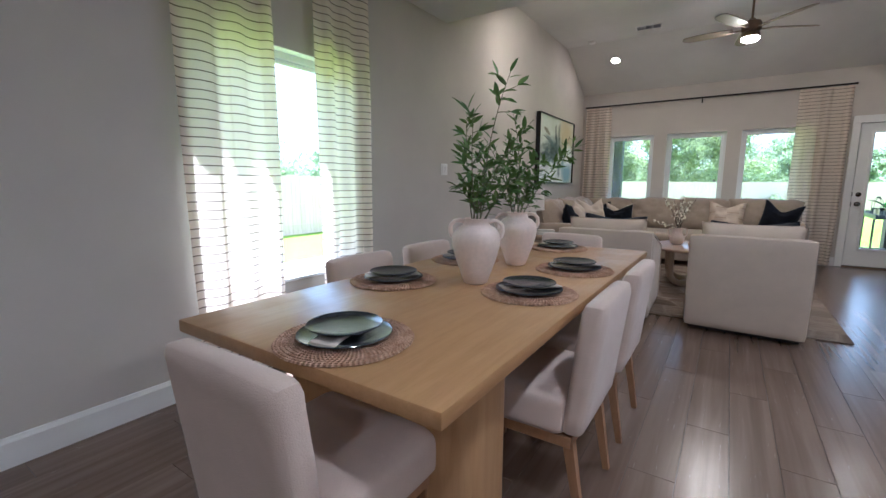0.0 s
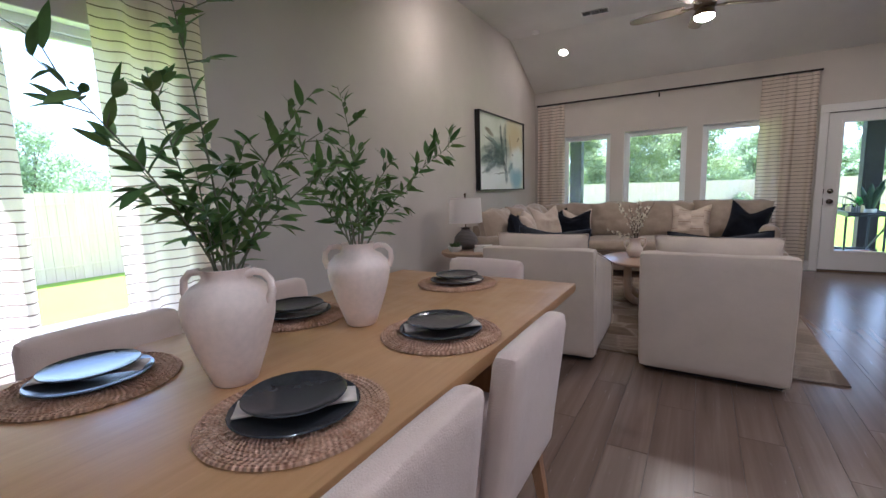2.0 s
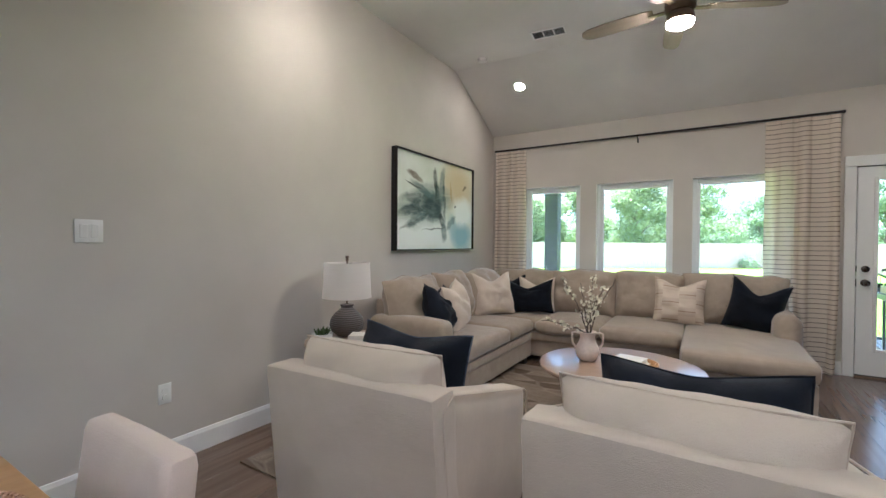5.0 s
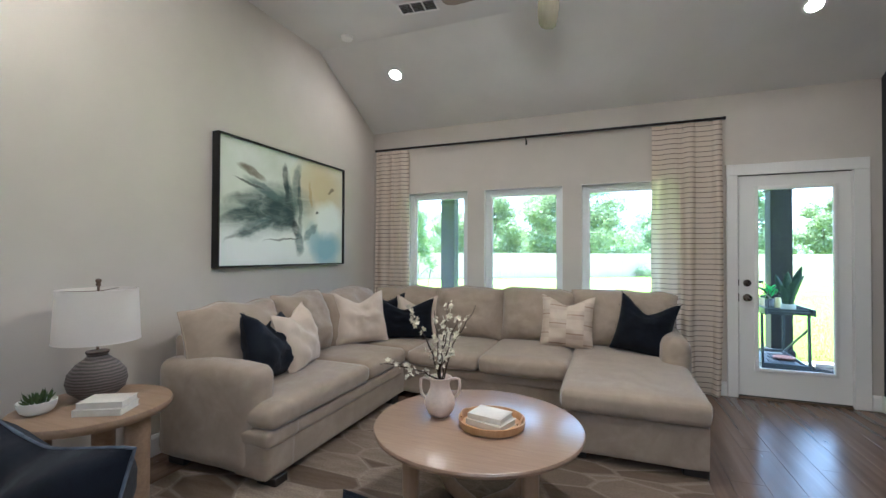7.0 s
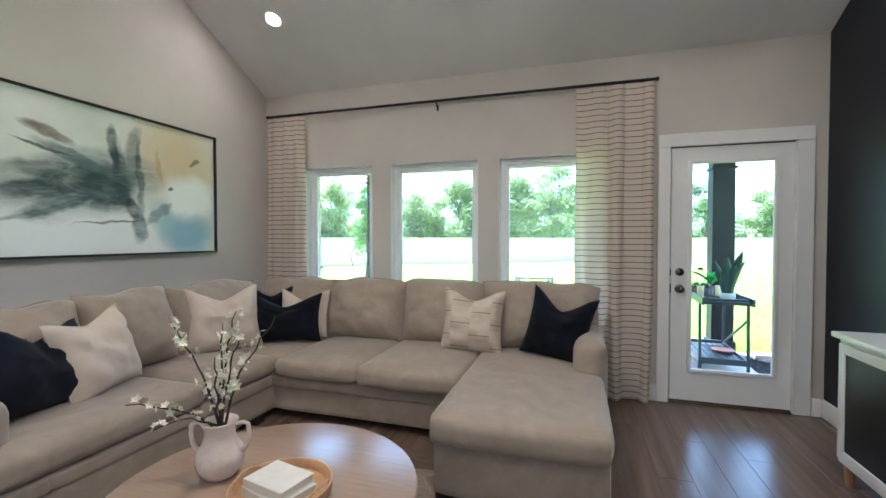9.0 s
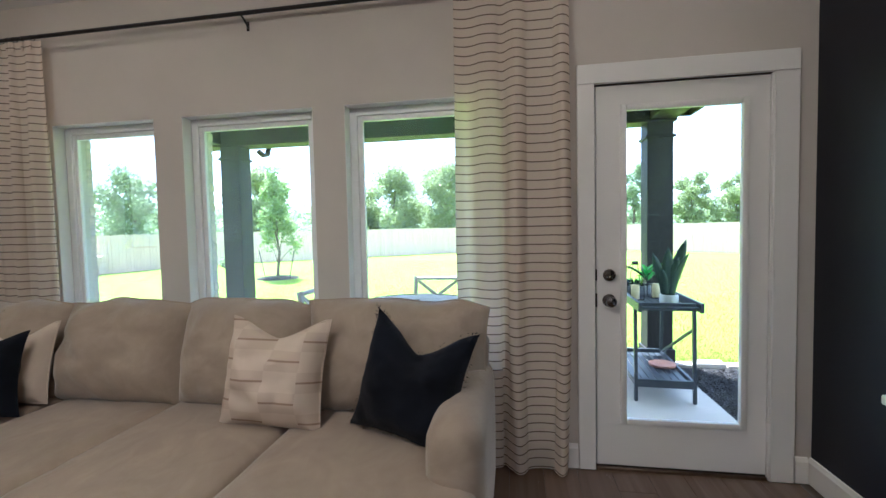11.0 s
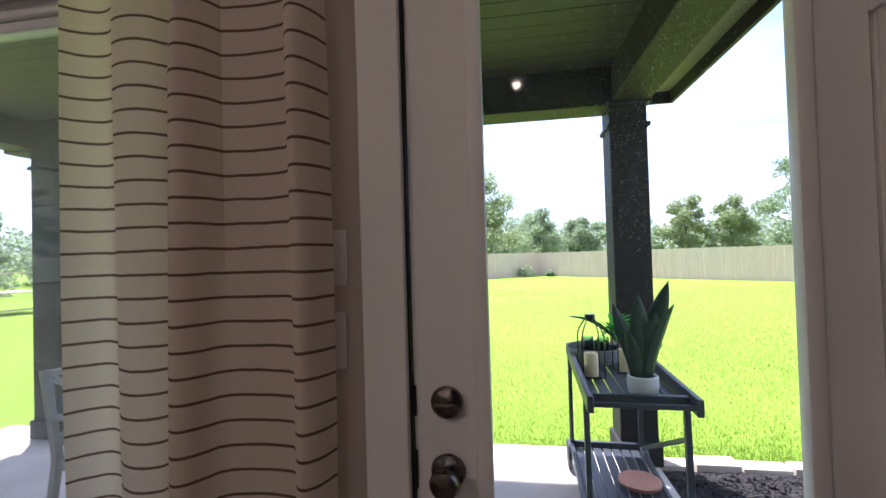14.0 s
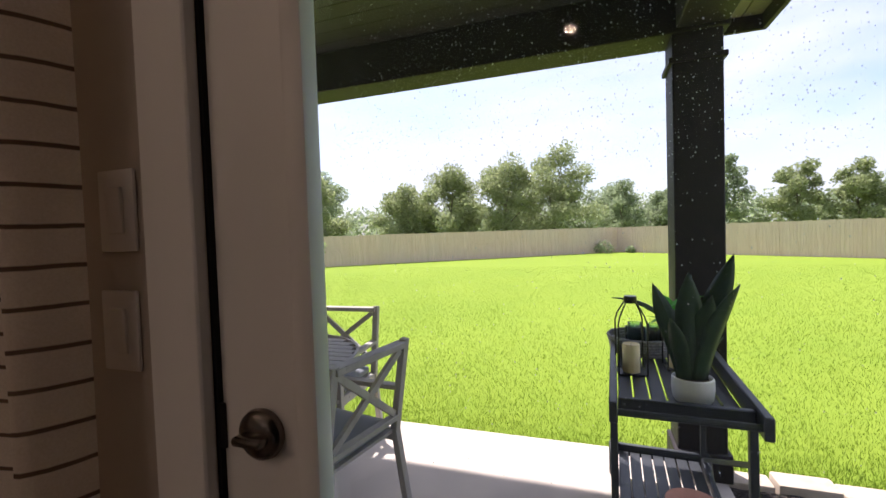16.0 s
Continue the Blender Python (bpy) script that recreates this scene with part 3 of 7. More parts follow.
def bend(a, b, c, n=10):
    """Points of a soft arc from a over b to c."""
    a, b, c = Vector(a), Vector(b), Vector(c)
    return [a * (1 - t) ** 2 + b * 2 * t * (1 - t) + c * t * t for t in (i / n for i in range(n + 1))]


def soft(x0, x1, y0, y1, z0, z1, r=0.05, puff=0.0, cuts=9, wrinkle=0.004, seed=0, sag=0.0):
    """An upholstered block: rounded edges, a crowned top and sides, slight unevenness."""
    bm = bmesh.new()
    bmesh.ops.create_cube(bm, size=2)
    bmesh.ops.subdivide_edges(bm, edges=bm.edges[:], cuts=cuts, use_grid_fill=True)
    hx, hy, hz = (x1 - x0) / 2, (y1 - y0) / 2, (z1 - z0) / 2
    cx, cy, cz = (x0 + x1) / 2, (y0 + y1) / 2, (z0 + z1) / 2
    r = min(r, hx * 0.98, hy * 0.98, hz * 0.98)
    off = Vector((seed * 7.3, seed * 3.1, seed * 5.7))
    for v in bm.verts:
        # even out the grid so that more of it lies in the rounded rims
        u = [math.copysign(abs(c) ** 0.8, c) for c in v.co]
        p = Vector((u[0] * hx, u[1] * hy, u[2] * hz))
        q = Vector((max(-hx + r, min(hx - r, p.x)), max(-hy + r, min(hy - r, p.y)), max(-hz + r, min(hz - r, p.z))))
        d = p - q
        if d.length > 1e-6:
            p = q + d.normalized() * r
        fx, fy, fz = (1 - min(1, abs(p.x / hx)) ** 2), (1 - min(1, abs(p.y / hy)) ** 2), (1 - min(1, abs(p.z / hz)) ** 2)
        p.z += puff * fx * fy * (1 if p.z > 0 else -0.25)
        p.x += puff * 0.35 * fy * fz * (1 if p.x > 0 else -1)
        p.y += puff * 0.35 * fx * fz * (1 if p.y > 0 else -1)
        if sag:
            p.z -= sag * (p.x / hx) ** 2 * (1 if p.z > 0 else 0)
        w = Vector((p.x + cx, p.y + cy, p.z + cz))
        n = noise.noise(w * 6 + off) * wrinkle * 1.6 + noise.noise(w * 17 + off) * wrinkle
        p += p.normalized() * n
        v.co = Vector((cx, cy, cz)) + p
    return bm


def pillow(w, h, d, chop=0.0, seed=0, n=22, ear=0.06, full=0.62):
    """A stuffed square pillow standing in the xz plane, its base at z = 0; chop: the dent pressed into its top."""
    bm = bmesh.new()
    off = Vector((seed * 3.7, seed * 9.1, seed))
    sides = []
    for s in (-1, 1):
        g = []
        for j in range(n + 1):
            row = []
            for i in range(n + 1):
                u, v = 2 * i / n - 1, 2 * j / n - 1
                edge = max(0.0, (1 - abs(u) ** 3)) ** full * max(0.0, (1 - abs(v) ** 3)) ** full
                x = u * w / 2 * (1 - ear * (1 - v * v) * abs(u))
                z = (v * 0.5 + 0.5) * h - ear * h * 0.5 * (1 - u * u) * v
                dent = chop * max(0.0, 1 - abs(u) ** 1.5) ** 1.8 * max(0.0, (v + 0.45) / 1.45) ** 1.5
                z -= dent * h
                y = s * d / 2 * edge * (1 - 0.75 * math.exp(-(u / 0.30) ** 2) * (chop > 0) * max(0.0, v))
                wr = noise.noise(Vector((u * 2.2, v * 2.2, s)) + off) * 0.030 + noise.noise(Vector((u * 6, v * 6, s * 2)) + off) * 0.011
                y += wr * edge
                z += noise.noise(Vector((u * 3, v * 3, 0)) + off) * 0.006
                row.append((x, y, z))
            g.append(row)
        sides.append(g)
    idx = {}

    def vert(s, j, i):
        key = (0 if j in (0, n) or i in (0, n) else s, j, i)
        if key not in idx:
            idx[key] = bm.verts.new(sides[s][j][i])
        return idx[key]

    for s in (0, 1):
        for j in range(n):
            for i in range(n):
                q = [vert(s, j, i), vert(s, j, i + 1), vert(s, j + 1, i + 1), vert(s, j + 1, i)]
                bm.faces.new(q if s else q[::-1])
    return bm


def pillow_rim(w, h, chop, ear, n=22):
    """Outline points of pillow(), for piping and fringe."""
    pts = []
    for j, i in [(0, i) for i in range(n)] + [(j, n) for j in range(n)] + [(n, i) for i in range(n, 0, -1)] + [(j, 0) for j in range(n, 0, -1)]:
        u, v = 2 * i / n - 1, 2 * j / n - 1
        x = u * w / 2 * (1 - ear * (1 - v * v) * abs(u))
        z = (v * 0.5 + 0.5) * h - ear * h * 0.5 * (1 - u * u) * v
        z -= chop * max(0.0, 1 - abs(u) ** 1.5) ** 1.8 * max(0.0, (v + 0.45) / 1.45) ** 1.5 * h
        pts.append(Vector((x, 0, z)))
    return pts


def sheet_wall(name, axis, at, thick, u0, u1, z0, z1, holes, material, label=""):
    """A wall with openings cut through it. axis 'y': it stands at y = at, reaching to at + thick, and u is x."""
    us = sorted({u0, u1, *[h[0] for h in holes], *[h[1] for h in holes]})
    zs = sorted({z0, z1, *[h[2] for h in holes], *[h[3] for h in holes]})
    bm = bmesh.new()
    cache = {}

    def vert(i, j, s):
        key = (i, j, s)
        if key not in cache:
            d = at + thick * s
            cache[key] = bm.verts.new((us[i], d, zs[j]) if axis == "y" else (d, us[i], zs[j]))
        return cache[key]

    def solid(i, j):
        if not (0 <= i < len(us) - 1 and 0 <= j < len(zs) - 1):
            return False
        u, z = (us[i] + us[i + 1]) / 2, (zs[j] + zs[j + 1]) / 2
        return not any(h[0] < u < h[1] and h[2] < z < h[3] for h in holes)

    for i in range(len(us) - 1):
        for j in range(len(zs) - 1):
            if not solid(i, j):
                continue
            for s in (0, 1):
                bm.faces.new([vert(i, j, s), vert(i + 1, j, s), vert(i + 1, j + 1, s), vert(i, j + 1, s)])
            for di, dj, a, b in ((-1, 0, (i, j), (i, j + 1)), (1, 0, (i + 1, j), (i + 1, j + 1)), (0, -1, (i, j), (i + 1, j)), (0, 1, (i, j + 1), (i + 1, j + 1))):
                if not solid(i + di, j + dj):
                    bm.faces.new([vert(*a, 0), vert(*b, 0), vert(*b, 1), vert(*a, 1)])
    return tagged(part(name, bm, material, None, label, False), label, "wall", kind="structure")


# ---------------------------------------------------------------- the shell of the room
LEFT, BACK, RIGHT, REAR, EAST = -2.07, 8.335, 2.88, -3.4, 5.4
TOP, LOW, EAVE = 3.41, 2.74, 2.84
WIN_Z0, WIN_Z1 = 0.56, 2.062
BACK_WINDOWS = [(-1.585, -0.82), (-0.622, 0.25), (0.444, 1.316)]
SIDE_WINDOW = (1.12, 2.30, 0.56, 2.045)
DOOR_X0, DOOR_X1, DOOR_TOP = 1.842, 2.674, 2.06

wall_back = sheet_wall("wall_back", "y", BACK, 0.13, LEFT - 0.14, RIGHT + 0.3, -0.05, 3.0,
                       [(a, b, WIN_Z0, WIN_Z1) for a, b in BACK_WINDOWS] + [(DOOR_X0 - 0.012, DOOR_X1 + 0.012, -0.05, DOOR_TOP + 0.012)],
                       M_WALL, "greige painted drywall wall with three windows")
wall_left = sheet_wall("wall_left", "x", LEFT, -0.13, REAR - 0.2, BACK, -0.05, 3.6, [SIDE_WINDOW], M_WALL, "greige painted drywall side wall")
wall_accent = sheet_wall("wall_accent", "x", RIGHT, 0.14, 3.9, BACK, -0.05, 3.6, [], M_NAVY_WALL, "deep navy painted accent wall")
wall_return = sheet_wall("wall_return", "y", 3.9, 0.14, RIGHT + 0.14, EAST + 0.1, -0.05, 3.6, [], M_WALL, "greige painted return wall")
wall_east = sheet_wall("wall_east", "x", EAST, 0.14, REAR - 0.2, 3.9, -0.05, 3.6, [], M_WALL, "greige painted far side wall")
wall_rear = sheet_wall("wall_rear", "y", REAR, -0.14, LEFT, EAST, -0.05, 3.6, [], M_WALL, "greige painted wall behind the dining space")

# ceiling: flat over the table, rising, flat, and falling to the window wall
prof = [(REAR, LOW), (3.57, LOW), (5.03, TOP), (7.217, TOP), (BACK, EAVE)]
bm = bmesh.new()
lo = [[bm.verts.new((x, y, z)) for y, z in prof] for x in (LEFT, EAST)]
hi = [[bm.verts.new((x, y, z + 0.12)) for y, z in prof] for x in (LEFT, EAST)]
for i in range(len(prof) - 1):
    bm.faces.new((lo[0][i], lo[0][i + 1], lo[1][i + 1], lo[1][i]))
    bm.faces.new((hi[0][i], hi[0][i + 1], hi[1][i + 1], hi[1][i]))
    for s in (0, 1):
        bm.faces.new((lo[s][i], lo[s][i + 1], hi[s][i + 1], hi[s][i]))
for i in (0, -1):
    bm.faces.new((lo[0][i], lo[1][i], hi[1][i], hi[0][i]))
tagged(part("ceiling", bm, M_CEIL, None, "", False), "painted vaulted drywall ceiling with two slopes", "ceiling", kind="structure")

# baseboards
def baseboard(x0, y0, x1, y1, name="baseboard"):
    a, b = Vector((x0, y0, 0)), Vector((x1, y1, 0))
    d = (b - a).normalized()
    n = Vector((-d.y, d.x, 0))
    bm = bmesh.new()
    prof_b = [(0.0, 0.002), (0.016, 0.002), (0.016, 0.112), (0.010, 0.124), (0.007, 0.132), (0.0, 0.135)]
    ends = [[bm.verts.new(p + n * o + Vector((0, 0, z))) for o, z in prof_b] for p in (a, b)]
    for i in range(len(prof_b)):
        j = (i + 1) % len(prof_b)
        bm.faces.new((ends[0][i], ends[0][j], ends[1][j], ends[1][i]))
    bm.faces.new(ends[0])
    bm.faces.new(ends[1])
    tagged(part(name, bm, M_TRIM, None, "", False), "white painted wooden baseboard", "baseboard", kind="structure")


baseboard(LEFT + 0.001, BACK, LEFT + 0.001, REAR)
baseboard(1.742, BACK - 0.001, LEFT + 0.02, BACK - 0.001)
baseboard(RIGHT - 0.02, BACK - 0.001, 2.80, BACK - 0.001)
baseboard(RIGHT - 0.001, 3.9, RIGHT - 0.001, BACK)
baseboard(LEFT + 0.02, REAR + 0.001, EAST, REAR + 0.001)


# ---------------------------------------------------------------- windows and patio door
def window_unit(name, u0, u1, z0, z1, plane, axis="y", sign=1, label="white vinyl single-hung window over the lawn", panes=M_GLASS):
    """A vinyl frame set in an opening; plane is where its room side stands."""
    w = thing(name, label, "window", kind="structure")

    def bar(a0, a1, b0, b1, d0, d1, bev=0.004):
        p, q = sorted((plane + sign * d0, plane + sign * d1))
        return box(a0, a1, p, q, b0, b1, bev, 1) if axis == "y" else box(p, q, a0, a1, b0, b1, bev, 1)

    # white strips added over the drywall reveal, standing in for daylight on it
    for a0, a1, b0, b1 in ((u0, u0 + 0.005, z0 + 0.004, z1), (u1 - 0.005, u1, z0 + 0.004, z1), (u0 + 0.005, u1 - 0.005, z1 - 0.005, z1)):
        part("reveal_lining", bar(a0, a1, b0, b1, -0.076, -0.001, 0.001), M_TRIM, w)
    t = 0.048
    for a0, a1, b0, b1 in ((u0, u0 + t, z0, z1), (u1 - t, u1, z0, z1), (u0 + t, u1 - t, z0, z0 + t), (u0 + t, u1 - t, z1 - t, z1)):
        part("window_frame", bar(a0, a1, b0, b1, 0.0, 0.055), M_VINYL, w)
    s = 0.030
    i0, i1, j0, j1 = u0 + t, u1 - t, z0 + t, z1 - t
    for a0, a1, b0, b1 in ((i0, i0 + s, j0, j1), (i1 - s, i1, j0, j1), (i0 + s, i1 - s, j0, j0 + s), (i0 + s, i1 - s, j1 - s, j1)):
        part("sash", bar(a0, a1, b0, b1, 0.014, 0.044), M_VINYL, w)
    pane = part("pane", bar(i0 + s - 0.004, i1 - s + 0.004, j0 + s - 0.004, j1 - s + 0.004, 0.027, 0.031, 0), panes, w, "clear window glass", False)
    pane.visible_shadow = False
    return w


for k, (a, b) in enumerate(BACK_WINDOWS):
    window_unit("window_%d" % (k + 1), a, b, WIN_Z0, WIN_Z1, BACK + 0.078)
    sill = part("window_sill", box(a - 0.03, b + 0.03, BACK - 0.03, BACK + 0.078, WIN_Z0 - 0.022, WIN_Z0 + 0.002, 0.004, 1), M_TRIM)
    tagged(sill, "white painted window sill", "sill", kind="structure")
window_unit("window_4", *SIDE_WINDOW, LEFT - 0.078, "x", -1, "white vinyl window beside the dining table", M_DOOR_GLASS)
tagged(part("window_sill", box(LEFT - 0.078, LEFT + 0.03, SIDE_WINDOW[0] - 0.03, SIDE_WINDOW[1] + 0.03, SIDE_WINDOW[2] - 0.022, SIDE_WINDOW[2] + 0.002, 0.004, 1), M_TRIM),
       "white painted window sill", "sill", kind="structure")

# door casing and frame
casing = thing("door_frame", "white painted flat door casing", "door frame", kind="structure")
CX0, CX1, CTOP = 1.745, 2.793, 2.17
part("casing_leg", box(CX0, DOOR_X0 - 0.008, BACK - 0.022, BACK - 0.001, 0.002, DOOR_TOP + 0.008, 0.003, 1), M_TRIM, casing)
part("casing_leg", box(DOOR_X1 + 0.008, CX1, BACK - 0.022, BACK - 0.001, 0.002, DOOR_TOP + 0.008, 0.003, 1), M_TRIM, casing)
part("casing_head", box(CX0, CX1, BACK - 0.024, BACK - 0.001, DOOR_TOP + 0.008, CTOP, 0.003, 1), M_TRIM, casing)
for x0, x1 in ((DOOR_X0 - 0.011, DOOR_X0 - 0.005), (DOOR_X1 + 0.005, DOOR_X1 + 0.011)):
    part("jamb", box(x0, x1, BACK, BACK + 0.129, 0.0, DOOR_TOP + 0.006, 0), M_SEAL if x0 < 2.2 else M_TRIM, casing, "", False)
part("jamb_head", box(DOOR_X0 - 0.005, DOOR_X1 + 0.005, BACK, BACK + 0.129, DOOR_TOP + 0.004, DOOR_TOP + 0.010, 0), M_SEAL, casing, "dark weather seal", False)
part("threshold", box(DOOR_X0 - 0.004, DOOR_X1 + 0.004, BACK - 0.01, BACK + 0.16, -0.02, 0.016, 0.004, 1), M_BRASS, casing, "bronze metal threshold")

# glazed leaf: stiles, rails, moulding, pane, hardware
door = thing("door_1", "white patio door with one full glass pane, closed", "door", kind="structure")
GX0, GX1, GZ0, GZ1 = 1.993, 2.553, 0.282, 1.930
DY0, DY1 = BACK + 0.004, BACK + 0.046
for n_, b_ in (("stile", (DOOR_X0, GX0 - 0.014, DY0, DY1, 0.026, DOOR_TOP)), ("stile", (GX1 + 0.014, DOOR_X1, DY0, DY1, 0.026, DOOR_TOP)),
               ("rail", (GX0 - 0.014, GX1 + 0.014, DY0, DY1, 0.026, GZ0 - 0.014)), ("rail", (GX0 - 0.014, GX1 + 0.014, DY0, DY1, GZ1 + 0.014, DOOR_TOP))):
    part(n_, box(*b_), M_TRIM, door, "", False)
for x0, x1, z0, z1 in ((GX0 - 0.028, GX0 + 0.004, GZ0 - 0.028, GZ1 + 0.028), (GX1 - 0.004, GX1 + 0.028, GZ0 - 0.028, GZ1 + 0.028),
                       (GX0 + 0.004, GX1 - 0.004, GZ0 - 0.028, GZ0 + 0.004), (GX0 + 0.004, GX1 - 0.004, GZ1 - 0.004, GZ1 + 0.028)):
    part("glass_moulding", box(x0, x1, DY0 - 0.012, DY0 + 0.02, z0, z1, 0.006, 2), M_TRIM, door)
for x0, x1, z0, z1 in ((GX0 - 0.05, GX0 - 0.022, GZ0 - 0.05, GZ1 + 0.05), (GX1 + 0.022, GX1 + 0.05, GZ0 - 0.05, GZ1 + 0.05),
                       (GX0 - 0.022, GX1 + 0.022, GZ0 - 0.05, GZ0 - 0.022), (GX0 - 0.022, GX1 + 0.022, GZ1 + 0.022, GZ1 + 0.05)):
    part("outer_moulding", box(x0, x1, DY1 - 0.002, DY1 + 0.012, z0, z1, 0.004, 1), M_TRIM, door)
pane = part("pane", box(GX0 - 0.013, GX1 + 0.013, DY0 + 0.019, DY0 + 0.023, GZ0 - 0.013, GZ1 + 0.013), M_DOOR_GLASS, door, "rain-spotted clear glass", False)
pane.visible_shadow = False
part("sweep", box(DOOR_X0, DOOR_X1, DY0 + 0.001, DY1 - 0.002, 0.016, 0.026), M_SEAL, door, "black rubber door sweep", False)
for hz in (0.256, 1.034, 1.808):
    hinge = part("hinge", box(DOOR_X1 - 0.001, DOOR_X1 + 0.012, BACK - 0.028, BACK + 0.004, hz - 0.05, hz + 0.05, 0.002, 1), M_SWITCH, door, "painted butt hinge")
    part("hinge_pin", moved(lathe([(0.0, -0.054), (0.006, -0.054), (0.006, 0.054), (0.0, 0.054)], 12), pose(DOOR_X1 + 0.005, BACK - 0.030, hz)), M_SWITCH, hinge)
dead = part("deadbolt", moved(lathe([(0, 0), (0.031, 0.0), (0.033, 0.006), (0.031, 0.012), (0.024, 0.018), (0.0, 0.020)], 28), pose(1.909, DY0 - 0.001, 1.064, 90)), M_BRONZE, door, "satin nickel deadbolt")
part("thumb_turn", moved(box(-0.022, 0.022, -0.006, 0.006, 0.016, 0.036, 0.005, 2), pose(1.909, DY0 - 0.001, 1.064, 90)), M_BRONZE, dead)
knob = part("knob", moved(lathe([(0, 0), (0.033, 0.0), (0.035, 0.005), (0.032, 0.010), (0.014, 0.016), (0.011, 0.030), (0.018, 0.038), (0.027, 0.048), (0.029, 0.058), (0.024, 0.068), (0.010, 0.073), (0, 0.074)], 28),
                            pose(1.908, DY0 - 0.001, 0.928, 90)), M_BRONZE, door, "satin nickel door knob")
part("latch_plate", box(DOOR_X0 - 0.004, DOOR_X0 + 0.004, DY0 - 0.004, DY0 + 0.03, 0.89, 0.965), M_SEAL, knob, "", False)
part("latch_plate", box(DOOR_X0 - 0.004, DOOR_X0 + 0.004, DY0 - 0.004, DY0 + 0.03, 1.035, 1.095), M_SEAL, dead, "", False)
# fine rain drops dried on the upper part of the glass
drop = bmesh.new()
rnd = random.Random(4)
for i in range(6200):
    zz = GZ1 - 0.56 * rnd.random() if i < 5400 else GZ1 - 0.5 - 0.4 * rnd.random() ** 1.5
    xx, rr = rnd.uniform(GX0 + 0.02, GX1 - 0.02), 0.00035 + 0.0006 * rnd.random() ** 2.5
    y_ = DY0 + 0.0236
    c = [drop.verts.new((xx + rr * math.cos(a), y_, zz + rr * 1.3 * math.sin(a))) for a in (0, 1.26, 2.5, 3.77, 5.03)]
    t_ = drop.verts.new((xx, y_ + rr * 0.6, zz))
    for q in range(5):
        drop.faces.new((c[q], c[(q + 1) % 5], t_))
tagged(part("rain_drops", drop, M_DROP, door), kind="stuff")


# ---------------------------------------------------------------- curtains
def curtain(name, u0, u1, z0, z1, plane, axis, toward, folds, seed, label, depth=0.045):
    """A pleated hanging panel. toward: the sense in which the folds reach into the room."""
    rnd = random.Random(seed)
    c = thing(name, label, "curtain")
    n, rows = folds * 12, 46
    cuts = sorted([0.0, 1.0] + [(i + rnd.uniform(-0.28, 0.28)) / folds for i in range(1, folds)])
    bm = bmesh.new()
    grid = []
    for j in range(rows + 1):
        z = z1 + (z0 - z1) * j / rows
        f = j / rows
        row = []
        for i in range(n + 1):
            s = i / n
            k = max(q for q in range(len(cuts) - 1) if cuts[q] <= s + 1e-9)
            q = (s - cuts[k]) / (cuts[k + 1] - cuts[k])
            wave = math.sin(math.pi * min(1, q)) ** 0.8 * (1 if k % 2 else -0.55)
            amp = depth * (0.35 + 0.65 * min(1, f * 3)) * (0.75 + 0.5 * math.sin(k * 2.3 + seed))
            wave += 0.25 * math.sin(s * 9 + f * 1.7 + seed) * f
            spread = 1.0 + 0.05 * f * math.sin(seed + f * 2)
            u = (u0 + u1) / 2 + (s - 0.5) * (u1 - u0) * spread + 0.012 * math.sin(f * 5 + k * 1.9 + seed) * f
            d = plane + toward * amp * wave
            row.append(bm.verts.new((u, d, z) if axis == "y" else (d, u, z)))
        grid.append(row)
    for a, b in zip(grid, grid[1:]):
        for i in range(n):
            bm.faces.new((a[i], a[i + 1], b[i + 1], b[i]))
    part("cloth", bm, M_CURTAIN, c)
    for q in cuts[1:-1:1]:
        u = u0 + (u1 - u0) * q
        b = lathe([(0.0, -0.03), (0.008, -0.02), (0.006, 0.02), (0.0, 0.03)], 8)
        p = (u, plane + toward * 0.012, z1 - 0.035) if axis == "y" else (plane + toward * 0.012, u, z1 - 0.035)
        part("pleat", moved(b, Matrix.Translation(p)), M_CURTAIN, c)
        ring = tube([(0.017 * math.cos(a), 0, 0.017 * math.sin(a)) for a in [2 * math.pi * t / 12 for t in range(13)]], 0.002, 6)
        ring = moved(ring, pose(0, 0, 0, 0, 0, 90 if axis == "y" else 0))
        pr = (u, plane + toward * 0.002, z1 + 0.016) if axis == "y" else (plane + toward * 0.002, u, z1 + 0.016)
        part("ring", moved(ring, Matrix.Translation(pr)), M_BLACK, c, "black curtain ring")
    return c


def rod(name, a, b, label, toward):
    r = thing(name, label, "curtain rod")
    a, b = Vector(a), Vector(b)
    part("pole", tube([a, b], 0.0125, 12), M_BLACK, r)
    d = (b - a).normalized()
    for p, s in ((a, -1), (b, 1)):
        part("finial", tube([p, p + d * s * 0.012, p + d * s * 0.02], [0.017, 0.017, 0.012], 12), M_BLACK, r)
    for t in (0.03, 0.5, 0.97):
        p = a.lerp(b, t)
        part("bracket", add(tube([p + Vector((0, 0, -0.014)), p + Vector((0, 0, -0.02)) + toward * 0.02, p + Vector((0, 0, -0.05)) + toward * 0.060], 0.006, 8),
                            beam(p + toward * 0.061 + Vector((0, 0, -0.075)), p + toward * 0.061 + Vector((0, 0, -0.02)), 0.02, 0.006)), M_BLACK, r)
    return r


